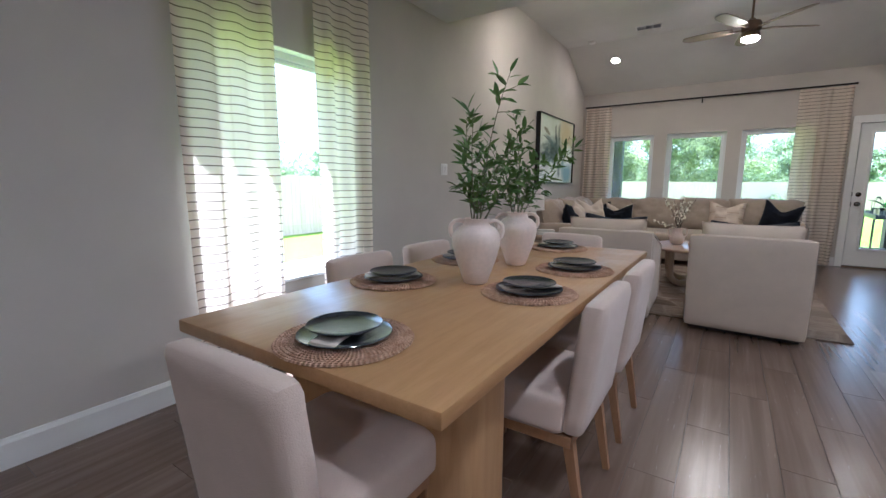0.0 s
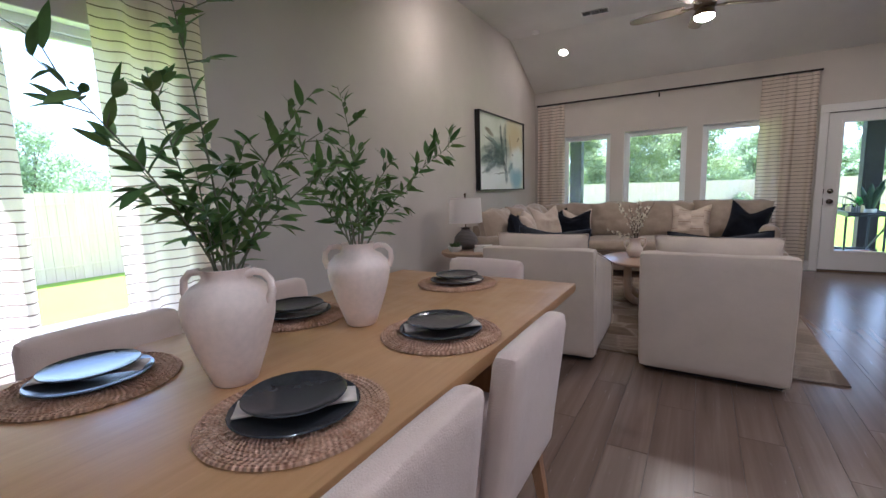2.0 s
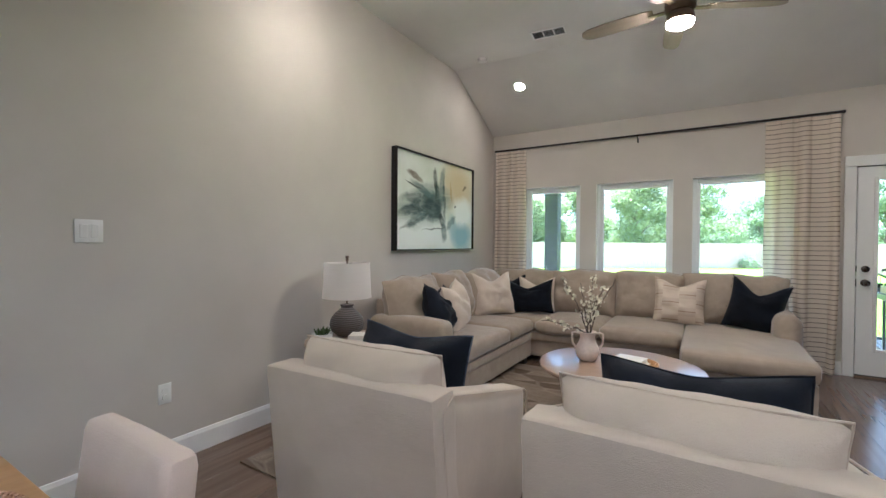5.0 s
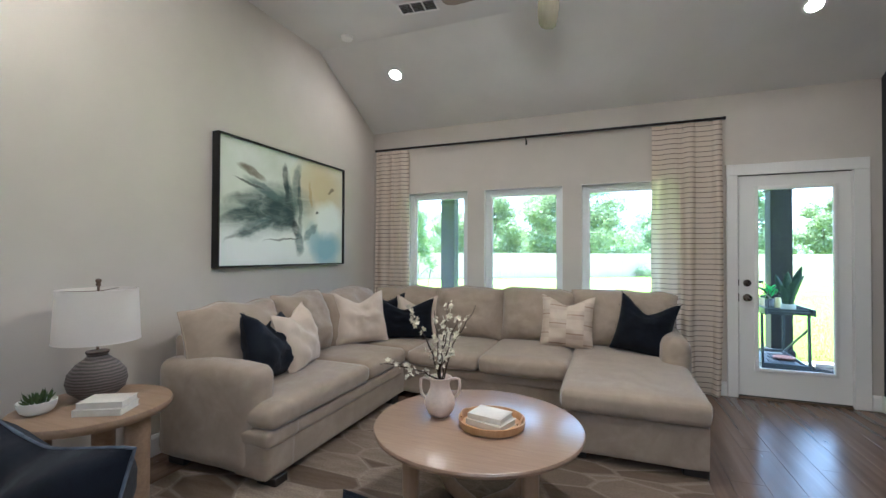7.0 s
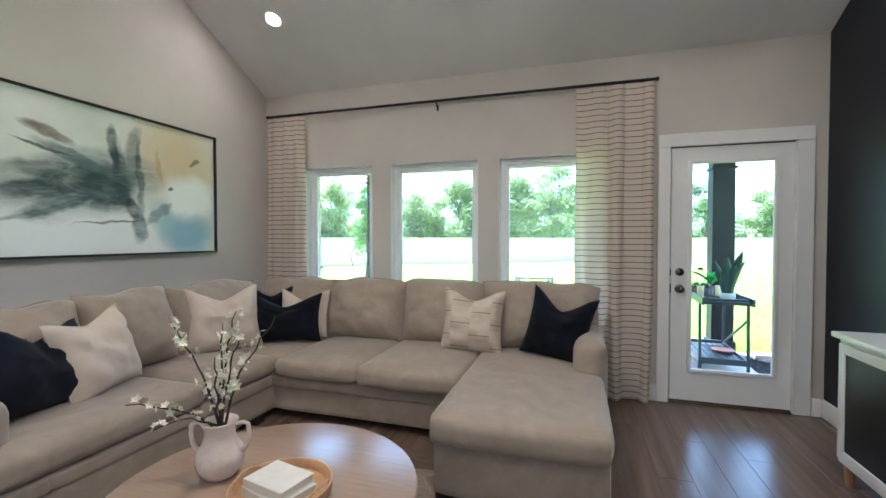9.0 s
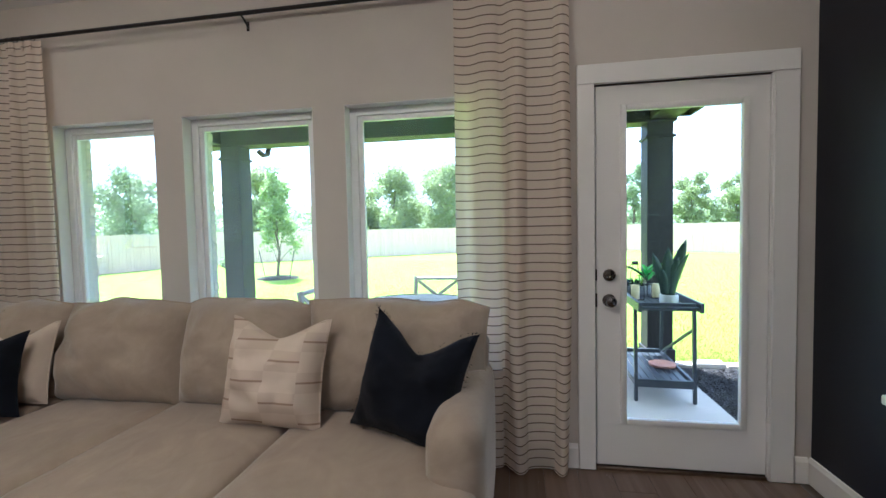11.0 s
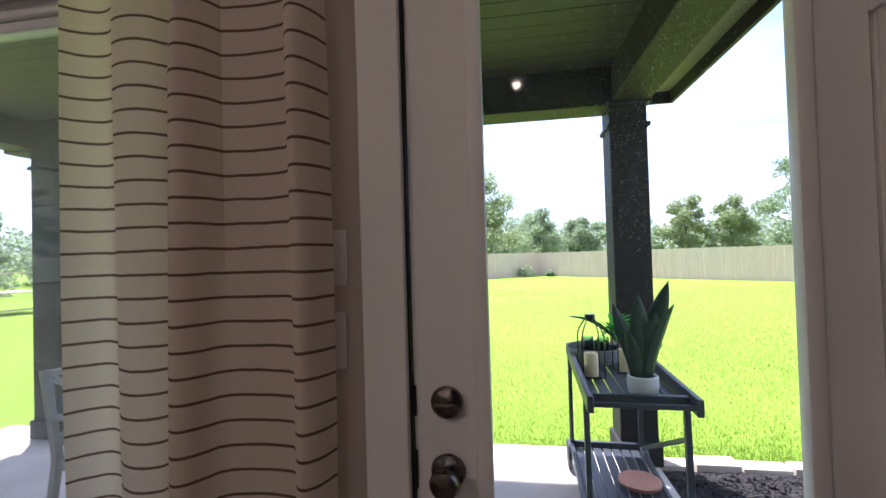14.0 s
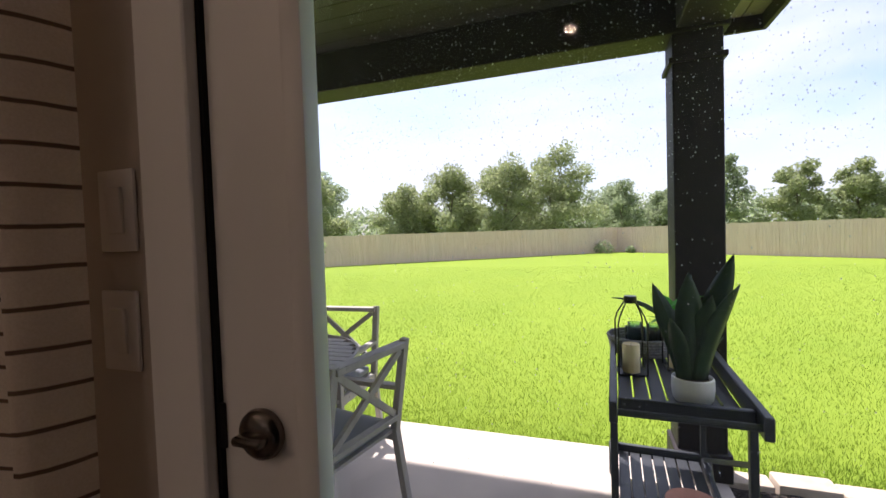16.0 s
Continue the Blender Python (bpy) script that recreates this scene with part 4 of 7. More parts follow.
rod("curtain_rod", (-1.99, 8.268, 2.607), (1.712, 8.268, 2.607), "long black metal curtain rod above three windows", Vector((0, 1, 0)))
rod("curtain_rod", (-2.0, 0.93, 2.607), (-2.0, 2.46, 2.607), "short black metal curtain rod beside the dining table", Vector((-1, 0, 0)))
GC = "striped curtains"
curtain("curtain", -1.995, -1.545, 0.015, 2.585, 8.268, "y", -1, 7, 1, "cream striped curtain hanging beside the corner window")
curtain("curtain", 1.105, 1.700, 0.015, 2.585, 8.262, "y", -1, 6, 2, "cream striped curtain hanging beside the patio door", 0.06)
curtain("curtain", 0.98, 1.55, 0.015, 2.585, -1.985, "x", 1, 6, 3, "cream striped curtain drawn half across the dining window")
curtain("curtain", 1.86, 2.38, 0.015, 2.585, -1.985, "x", 1, 6, 4, "cream striped curtain drawn half across the dining window")

# ---------------------------------------------------------------- dining table
TX0, TX1, TY0, TY1, TZ = -1.092, -0.060, 0.495, 2.96, 0.752
table = thing("dining_table", "light oak rectangular dining table on two broad rounded legs", "table")
part("tabletop", box(TX0, TX1, TY0, TY1, TZ - 0.042, TZ, 0.006, 2), M_OAK, table)
for cy in (0.935, 2.52):
    b = box(-0.985, -0.167, cy - 0.13, cy + 0.13, 0.001, TZ - 0.043)
    bmesh.ops.bevel(b, geom=[e for e in b.edges if abs(e.verts[0].co.z - e.verts[1].co.z) > 0.1], offset=0.07, segments=8, affect="EDGES", profile=0.5)
    part("leg", b, M_OAK_LEG, table)
part("stretcher", box(-0.63, -0.52, 1.066, 2.389, 0.52, TZ - 0.043, 0.004, 1), M_OAK, table)


def dining_chair(at):
    """Built facing -x: its back stands at x = 0 to 0.09, the seat reaches to x = -0.5."""
    c = thing("dining_chair", "cream upholstered dining chair with tapered oak legs", "chair", at, "chairs round the dining table")
    back = soft(-0.070, 0.010, -0.228, 0.228, 0.34, 0.812, 0.030, 0.006, 10, 0.002, 3)
    for v in back.verts:
        v.co.x += (v.co.z - 0.36) * 0.115
    bk = part("backrest", back, M_CREAM, c)
    part("seat", soft(-0.52, -0.055, -0.236, 0.236, 0.33, 0.475, 0.035, 0.014, 10, 0.002, 5), M_CREAM, c)
    part("apron", box(-0.49, -0.03, -0.215, 0.215, 0.292, 0.336, 0.004, 1), M_CHAIR_LEG, c)
    for x, y, lean in ((-0.455, -0.19, -0.015), (-0.455, 0.19, -0.015), (-0.045, -0.19, 0.055), (-0.045, 0.19, 0.055)):
        part("leg", tube([(x + lean, y, 0.001), (x, y, 0.31)], [0.017, 0.026], 4), M_CHAIR_LEG, c)
    return c


def chair_at(x, y, turn):
    return pose(x, y, 0, 0, 0, turn)


chair = dining_chair(chair_at(0.020, 1.43, 0))
copy_thing(chair, chair_at(0.026, 2.035, 0))
copy_thing(chair, chair_at(-1.235, 1.50, 180))
copy_thing(chair, chair_at(-1.235, 2.11, 180))
copy_thing(chair, chair_at(-0.525, 0.355, -90))
copy_thing(chair, chair_at(-0.622, 3.115, 90))


def place_setting(x, y, turn, k):
    """A round woven mat, two plates on it, and a napkin between them."""
    m = thing("placemat", "round brown woven seagrass placemat on the table", "placemat", pose(x, y, TZ + 0.001, 0, 0, turn), "placemats on the table")
    b = lathe([(0, 0), (0.192, 0), (0.196, 0.003), (0.193, 0.007), (0, 0.007)], 56)
    part("weave", b, M_MAT, m)
    for i in range(9):
        r = 0.185 - i * 0.012
        ring = tube([(r * math.cos(a), r * math.sin(a), 0.0065 + 0.0012 * math.sin(a * 34 + i)) for a in [2 * math.pi * t / 80 for t in range(81)]], 0.0042, 5)
        part("braid", ring, M_MAT, m)
    prof_p = lambda r: [(0, 0), (r * 0.55, 0), (r * 0.62, 0.002), (r * 0.93, 0.010), (r, 0.014), (r * 0.985, 0.0165), (r * 0.93, 0.0135), (r * 0.60, 0.006), (0, 0.0055)]
    p1 = thing("dinner_plate", "dark charcoal glazed dinner plate on a placemat", "plate", pose(x, y, TZ + 0.0105, 0, 0, turn), "dinner plates")
    part("plate_body", lathe(prof_p(0.134), 48), M_PLATE, p1)
    nap = thing("napkin", "folded cream linen napkin tucked between two plates", "napkin", pose(x, y, TZ + 0.026, 0, 0, turn), "napkins")
    b = bmesh.new()
    for lay in range(3):
        g = [[b.verts.new((-0.035 + 0.07 * i / 4 + lay * 0.004, -0.118 + 0.243 * j / 10, 0.0015 + lay * 0.0025 + 0.002 * math.sin(j * 0.9 + i + lay) - (0.00035 * (j - 8) ** 2 if j > 8 else 0))) for i in range(5)] for j in range(11)]
        for j in range(10):
            for i in range(4):
                b.faces.new((g[j][i], g[j][i + 1], g[j + 1][i + 1], g[j + 1][i]))
    ob = part("napkin_cloth", b, M_NAPKIN, nap)
    s = ob.modifiers.new("thickness", "SOLIDIFY")
    s.thickness = 0.0018
    p2 = thing("salad_plate", "dark charcoal glazed salad plate stacked on a dinner plate", "plate", pose(x, y, TZ + 0.035, 0, 0, turn), "salad plates")
    part("plate_body", lathe(prof_p(0.107), 48), M_PLATE, p2)


for k, (x, y, a) in enumerate(((-0.508, 0.672, 200), (-0.280, 1.462, -45), (-0.270, 2.040, -50), (-0.592, 2.735, -100), (-0.880, 1.325, 140), (-0.885, 1.975, 130))):
    place_setting(x, y, a, k)


# ---------------------------------------------------------------- tall vases with greenery
def amphora(x, y, turn):
    v = thing("vase", "matte white ceramic two-handled vase on the dining table", "vase", pose(x, y, TZ + 0.001, 0, 0, turn), "vases on the table")
    outer = [(0, 0), (0.047, 0), (0.052, 0.004), (0.069, 0.05), (0.090, 0.11), (0.105, 0.165), (0.108, 0.195), (0.102, 0.225), (0.082, 0.248), (0.062, 0.258), (0.0545, 0.268),
             (0.055, 0.280), (0.058, 0.288), (0.055, 0.290), (0.049, 0.284), (0.048, 0.262), (0.06, 0.24), (0.02, 0.2), (0, 0.2)]
    part("vase_body", lathe(outer, 48), M_CERAMIC, v)
    for s in (1, -1):
        pts = [Vector((s * 0.052, 0, 0.272)), Vector((s * 0.072, 0, 0.280)), Vector((s * 0.096, 0, 0.276)), Vector((s * 0.113, 0, 0.258)), Vector((s * 0.115, 0, 0.230)), Vector((s * 0.104, 0, 0.204))]
        part("handle", tube(pts, [0.010, 0.0095, 0.009, 0.009, 0.010, 0.012], 10), M_CERAMIC, v)
    return v


def leaf_mesh(name, length, width, material, droop=0.25, fold=0.2):
    """A lance-shaped leaf lying along +y from the origin."""
    bm = bmesh.new()
    prev = None
    for i in range(6):
        t = i / 5
        w = width / 2 * (math.sin(math.pi * min(1, t * 0.94 + 0.06)) ** 0.8) * (1 - 0.35 * t)
        y, z = length * t, -droop * length * t * t
        row = [bm.verts.new((-w, y, z + fold * w)), bm.verts.new((0, y, z)), bm.verts.new((w, y, z + fold * w))]
        if prev:
            for a in (0, 1):
                bm.faces.new((prev[a], prev[a + 1], row[a + 1], row[a]))
        prev = row
    bmesh.ops.remove_doubles(bm, verts=bm.verts, dist=1e-5)
    return mesh_of(name, bm, material)


LEAVES = [leaf_mesh("leaf", 0.070, 0.028, M_LEAF, 0.2), leaf_mesh("leaf", 0.058, 0.025, M_LEAF, 0.35), leaf_mesh("leaf", 0.080, 0.029, M_LEAF, 0.1)]


def aim(p, d, roll, scale=1.0):
    """A pose at p whose y axis runs along d."""
    d = Vector(d).normalized()
    q = d.to_track_quat("Y", "Z").to_matrix().to_4x4()
    return Matrix.Translation(p) @ q @ Matrix.Rotation(roll, 4, "Y") @ Matrix.Scale(scale, 4)


def greenery(x, y, tips, seed, label):
    rnd = random.Random(seed)
    z0 = TZ + 0.23
    g = thing("greenery", label, "greenery", pose(x, y, z0), "greenery in the vases")
    for tx, ty, tz, bow, n in tips:
        tip = Vector((tx - x, ty - y, tz - z0))
        side = Vector((rnd.uniform(-1, 1), rnd.uniform(-1, 1), 0)) * 0.05
        mid = Vector((tip.x * 0.25, tip.y * 0.25, tip.z * 0.62)) + side + Vector((0, 0, bow))
        pts = bend((rnd.uniform(-0.02, 0.02), rnd.uniform(-0.02, 0.02), 0), mid, tip, 14)
        br = part("branch", tube(pts, [0.0032 * (1 - 0.75 * i / 14) for i in range(15)], 6), M_STEM, g)
        for k in range(n):
            t = 0.16 + 0.84 * (k + 0.5) / n
            i = min(13, int(t * 14))
            p = pts[i].lerp(pts[i + 1], t * 14 - i)
            if p.z < 0.075:
                continue
            d = (pts[i + 1] - pts[i]).normalized()
            a = k * 2.4 + rnd.uniform(-0.5, 0.5)
            o = d.orthogonal().normalized()
            o = Matrix.Rotation(a, 3, d) @ o
            out = (d * rnd.uniform(0.35, 0.9) + o * rnd.uniform(0.6, 1.0) + Vector((0, 0, rnd.uniform(-0.15, 0.15))))
            out.normalize()
            twig = rnd.random() < 0.45 and k < n - 2
            if twig:
                q = p + out * rnd.uniform(0.025, 0.06)
                tw = part("twig", tube([p, q], [0.0016, 0.0011], 5), M_STEM, br)
                for s in (-1, 0, 1):
                    dd = (out + Matrix.Rotation(1.2, 3, d) @ o * 0.7 * s + Vector((0, 0, rnd.uniform(-0.2, 0.2)))).normalized()
                    shared("leaf", rnd.choice(LEAVES), br, aim(q, dd, rnd.uniform(-0.9, 0.9), rnd.uniform(0.6, 0.92)))
            shared("leaf", rnd.choice(LEAVES), br, aim(p, out, rnd.uniform(-0.9, 0.9), rnd.uniform(0.55, 0.88)))
    return g


V1, V2 = (-0.553, 1.505), (-0.585, 2.015)
amphora(*V1, 25)
amphora(*V2, 35)
greenery(*V1, [(-0.30, 1.29, 1.59, 0.02, 20), (-0.37, 1.66, 1.46, 0.03, 20), (-0.36, 1.13, 1.42, 0.02, 18), (-0.52, 1.36, 1.47, 0.0, 20), (-0.56, 1.60, 1.36, 0.0, 20),
               (-0.45, 1.40, 1.27, 0.05, 16), (-0.46, 1.80, 1.40, 0.02, 20), (-0.34, 1.72, 1.30, 0.02, 18), (-0.58, 1.42, 1.20, 0.05, 16), (-0.40, 1.58, 1.24, 0.04, 14), (-0.58, 1.66, 1.22, 0.04, 12)], 11, "leafy green stems spreading from a white vase")
greenery(*V2, [(-0.40, 2.40, 1.395, 0.03, 34), (-0.62, 2.00, 1.57, 0.0, 20), (-0.68, 1.80, 1.42, 0.0, 18), (-0.47, 2.10, 1.33, 0.0, 18), (-0.68, 2.14, 1.36, 0.0, 16),
               (-0.44, 1.90, 1.24, 0.05, 16), (-0.70, 1.92, 1.24, 0.04, 14), (-0.52, 2.13, 1.23, 0.05, 14), (-0.5, 1.85, 1.33, 0.02, 14)], 23, "leafy green stems arching out of a white vase")


# ---------------------------------------------------------------- slipcovered armchairs
def armchair(at):
    """Back towards -y at y = 0; 0.79 wide, 0.86 deep."""
    a = thing("armchair", "ivory slipcovered swivel armchair with low sloping arms", "armchair", at, "armchairs facing the sofa")
    w = 0.395
    bk = soft(-w, w, -0.045, 0.11, 0.045, 0.800, 0.022, 0.006, 12, 0.0025, 2)
    for v in bk.verts:
        v.co.y += -(v.co.z - 0.045) * 0.10 + 0.045
    bk = part("back", bk, M_ARMCHAIR, a)
    for s in (-1, 1):
        x0, x1 = sorted((s * w, s * (w - 0.13)))
        arm = soft(x0, x1, 0.03, 0.80, 0.045, 0.700, 0.035, 0.006, 10, 0.003, 4 + s)
        for v in arm.verts:
            k = max(0.0, min(1.0, (v.co.z - 0.3) / 0.4))
            v.co.z += k * (0.085 - 0.19 * max(0.0, min(1.0, (v.co.y - 0.03) / 0.77)))
        ar = part("arm", arm, M_ARMCHAIR, a)
        xs = s * (w + 0.001)
        part("piping", tube([(xs, 0.06, 0.06), (xs, -0.01, 0.74), (xs, 0.06, 0.775), (xs, 0.76, 0.598), (xs, 0.795, 0.575), (xs, 0.795, 0.07)], 0.004, 6), M_ARMCHAIR, ar)
    part("seat_base", soft(-w + 0.125, w - 0.125, 0.08, 0.79, 0.045, 0.30, 0.02, 0, 6, 0.002, 7), M_ARMCHAIR, a)
    part("seat_cushion", soft(-w + 0.128, w - 0.128, 0.12, 0.84, 0.29, 0.46, 0.055, 0.022, 10, 0.004, 8), M_ARMCHAIR, a)
    bc = pillow(0.66, 0.475, 0.33, 0.0, 9, 26, 0.045, 0.5)
    rim = pillow_rim(0.66, 0.475, 0.0, 0.045, 26)
    lean = Matrix.Translation((0, 0.165, 0.425)) @ Matrix.Rotation(radians(9), 4, "X")
    for v in bc.verts:
        v.co.y += 0.010 * noise.noise(v.co * 9) + 0.006 * noise.noise(v.co * 21)
    cushion = part("back_cushion", moved(bc, lean), M_ARMCHAIR, a)
    part("piping", tube([lean @ p for p in rim + [rim[0]]], 0.004, 6), M_ARMCHAIR, cushion)
    part("plinth", box(-w + 0.03, w - 0.03, 0.06, 0.77, 0.013, 0.05, 0.004, 1), M_BLACKFOOT, a, "dark recessed swivel plinth")
    return a


arm1 = armchair(pose(-0.530, 3.795, 0.0, 0, 0, 1.5))
arm2 = copy_thing(arm1, pose(0.528, 3.825, 0.0, 0, 0, -2))


def throw(name, label, at, w, h, d, material, chop=0.16, seed=0, ear=0.06, piping=None, fringe=None, cat="pillow", group="throw pillows"):
    p = thing(name, label, cat, at, group)
    bm = pillow(w, h, d * 1.3, chop, seed, 22, ear, 0.6)
    for v in bm.verts:
        v.co.y += (0.014 * noise.noise(v.co * 7 + Vector((seed, 0, 0))) + 0.008 * noise.noise(v.co * 19)) * (1 if abs(v.co.y) > 0.02 else 0)
    body = part("cover", bm, material, p)
    if piping:
        rim = pillow_rim(w, h, chop, ear)
        part("piping", tube(rim + [rim[0]], 0.004, 6), piping, body)
    if fringe:
        rim = pillow_rim(w, h, chop, ear)
        b = bmesh.new()
        rnd = random.Random(seed)
        mid = Vector((0, 0, h / 2))
        for q in rim:
            for r in range(5):
                s = q + Vector((rnd.uniform(-0.012, 0.012), rnd.uniform(-0.004, 0.004), rnd.uniform(-0.012, 0.012)))
                o = (s - mid).normalized() * rnd.uniform(0.005, 0.011) + Vector((rnd.uniform(-0.006, 0.006), rnd.uniform(-0.008, 0.008), rnd.uniform(-0.006, 0.006)))
                n = Vector((0.0018, 0, 0.0018))
                v = [b.verts.new(s + n), b.verts.new(s - n), b.verts.new(s + o)]
                b.faces.new(v)
        tagged(part("fringe", b, fringe, body, "frayed fringe"), kind="stuff")
    return p


# pillows in the armchairs: wide navy ones leaning on the back cushions
throw("throw_pillow", "navy velvet pillow with pale piping leaning in an armchair", pose(-0.545, 4.125, 0.465, -12, 2, 3), 0.56, 0.45, 0.21, M_NAVY, 0.07, 31, 0.055, M_BLUEWHITE)
throw("throw_pillow", "dark navy pillow with a pressed top in an armchair", pose(0.565, 4.175, 0.463, -12, -2, -2), 0.60, 0.44, 0.24, M_NAVY, 0.07, 32, 0.055, M_NAVY)

# ---------------------------------------------------------------- sectional sofa
sofa = thing("sectional_sofa", "taupe velvet L-shaped sectional sofa with a chaise", "sofa")
SF = 0.14
part("base", soft(-1.93, -1.045, 5.56, 8.15, 0.055, 0.325, 0.03, 0, 9, 0.003, 1), M_SOFA, sofa)
part("base", soft(-1.30, -1.045, 5.452, 5.70, 0.055, 0.325, 0.03, 0, 8, 0.003, 11), M_SOFA, sofa)
part("border", soft(-1.30, -1.030, 5.446, 5.72, 0.235, 0.335, 0.03, 0, 8, 0.002, 12), M_SOFA, sofa)
part("base", soft(-1.12, 1.275, 7.14, 8.15, 0.055, 0.325, 0.03, 0, 9, 0.003, 2), M_SOFA, sofa)
part("base", soft(0.425, 1.262, 6.47, 7.22, 0.055, 0.325, 0.03, 0, 9, 0.003, 3), M_SOFA, sofa)
part("border", soft(-1.90, -1.030, 5.66, 7.20, 0.235, 0.335, 0.03, 0, 8, 0.002, 4), M_SOFA, sofa)
part("border", soft(-1.10, 0.46, 7.11, 8.0, 0.235, 0.335, 0.03, 0, 8, 0.002, 5), M_SOFA, sofa)
part("back_frame", soft(-1.96, -1.70, 5.58, 8.17, 0.30, 0.80, 0.05, 0, 9, 0.004, 6), M_SOFA, sofa)
part("back_frame", soft(-1.80, 1.28, 7.95, 8.165, 0.30, 0.80, 0.05, 0, 9, 0.004, 7), M_SOFA, sofa)
# rolled arms
al = soft(-1.93, -1.15, 5.445, 5.665, 0.055, 0.665, 0.075, 0.010, 13, 0.003, 8)
part("arm", al, M_SOFA, sofa)
part("arm", soft(1.095, 1.305, 7.285, 8.15, 0.055, 0.680, 0.095, 0.012, 12, 0.003, 9), M_SOFA, sofa)
for (x, y) in ((-1.10, 5.56), (-1.82, 5.56), (-1.12, 7.0), (0.50, 6.56), (1.19, 6.56), (1.19, 7.95)):
    part("foot", box(x - 0.07, x + 0.07, y - 0.05, y + 0.05, 0.001, 0.06, 0.006, 1), M_BLACKFOOT, sofa, "black block foot")
seats = [(-1.80, -1.05, 5.655, 6.51), (-1.80, -1.020, 6.525, 7.16)]
for k, (a, b, c, d) in enumerate(seats):
    part("seat_cushion", soft(a, b, c, d, 0.325, 0.465, 0.055, 0.026, 14, 0.006, 20 + k), M_SOFA, sofa)
part("seat_cushion", soft(-1.40, -1.008, 5.462, 6.515, 0.326, 0.468, 0.055, 0.016, 14, 0.004, 22), M_SOFA, sofa)
part("seat_cushion", soft(-1.80, -1.00, 7.17, 8.0, 0.325, 0.462, 0.05, 0.016, 11, 0.004, 23), M_SOFA, sofa)
part("seat_cushion", soft(-0.99, -0.325, 7.06, 8.0, 0.325, 0.463, 0.055, 0.020, 12, 0.004, 24), M_SOFA, sofa)
part("seat_cushion", soft(-0.318, 0.405, 7.03, 8.0, 0.325, 0.475, 0.055, 0.022, 12, 0.004, 25), M_SOFA, sofa)
part("seat_cushion", soft(0.412, 1.272, 6.415, 7.98, 0.320, 0.478, 0.055, 0.018, 14, 0.004, 26), M_SOFA, sofa)


def back_cushion(a, b, lean, axis, seed, top=0.985):
    """Loose knife-edged back cushion with a slumped top edge."""
    w = b - a
    bm = pillow(w * 1.07, 0.56, 0.40, 0.0, seed, 26, 0.06, 0.62)
    rim = pillow_rim(w * 1.07, 0.56, 0.0, 0.06, 26)

    def slump(p):
        f = p.z / 0.56
        x = p.x / w * 2
        return Vector((p.x * (1 - 0.02 * f), p.y * (1.0 - 0.18 * f), p.z - f * (0.034 * abs(x) ** 2.5 - 0.006) + f * 0.034 * noise.noise(p * 5 + Vector((seed, 0, 0)))))

    for v in bm.verts:
        v.co = slump(v.co)
        v.co.y += 0.018 * noise.noise(v.co * 8 + Vector((0, seed, 0))) * (1 if abs(v.co.y) > 0.03 else 0)
    rim = [slump(p) for p in rim]
    m = Matrix.Translation(((a + b) / 2, lean, top - 0.545)) @ Matrix.Rotation(radians(-13), 4, "X")
    if axis == "x":
        m = Matrix.Translation((lean, (a + b) / 2, top - 0.545)) @ Matrix.Rotation(radians(90), 4, "Z") @ Matrix.Rotation(radians(-13), 4, "X")
    bc_ = part("back_cushion", moved(bm, m), M_SOFA, sofa)
    rim = [m @ p for p in rim]
    part("piping", tube(rim + [rim[0]], 0.0045, 6), M_SOFA, bc_)


for k, (a, b) in enumerate(((-1.80, -1.05), (-1.05, -0.305), (-0.305, 0.39), (0.39, 1.27))):
    back_cushion(a, b, 7.865, "y", 40 + k, (0.965, 0.975, 0.985, 0.992)[k])
for k, (a, b) in enumerate(((5.50, 6.28), (6.28, 6.86), (6.86, 7.75))):
    back_cushion(a, b, -1.665, "x", 50 + k, (0.985, 1.0, 0.985)[k])

# loose pillows on the sofa
throw("throw_pillow", "navy fringed square pillow with a pressed top", pose(-1.40, 5.90, 0.475, -16, 6, 100), 0.47, 0.46, 0.17, M_NAVY, 0.20, 61, 0.07, None, M_NAVY)
throw("throw_pillow", "cream linen square pillow beside a navy one", pose(-1.40, 6.22, 0.475, -16, -6, 103), 0.46, 0.46, 0.17, M_PILLOW, 0.12, 62, 0.07, M_PILLOW)
throw("throw_pillow", "oatmeal linen pillow with a pressed top in the corner", pose(-1.46, 7.12, 0.475, -16, 0, 58), 0.54, 0.50, 0.17, M_PILLOW, 0.20, 63, 0.07, M_PILLOW)
throw("throw_pillow", "small navy fringed pillow tucked into the sofa corner", pose(-1.50, 7.66, 0.475, -14, 0, 30), 0.46, 0.46, 0.15, M_INK, 0.20, 64, 0.08, None, M_INK)
throw("throw_pillow", "cream linen pillow behind a navy lumbar pillow", pose(-1.18, 7.68, 0.475, -16, 0, 14), 0.44, 0.42, 0.14, M_PILLOW, 0.22, 65, 0.08, M_PILLOW)
throw("throw_pillow", "large dark navy lumbar pillow with a pressed top", pose(-1.20, 7.46, 0.475, -16, 0, 24), 0.60, 0.41, 0.18, M_INK, 0.24, 66, 0.09)
throw("throw_pillow", "block-stitched beige square pillow with a pressed top", pose(0.345, 7.615, 0.470, -15, 2, 2), 0.47, 0.485, 0.19, M_STRIPE, 0.16, 67, 0.08, M_STRIPE)
throw("throw_pillow", "black-navy fringed square pillow with a pressed top", pose(0.935, 7.58, 0.470, -14, 10, -14), 0.47, 0.50, 0.20, M_INK, 0.24, 68, 0.10, None, M_INK)

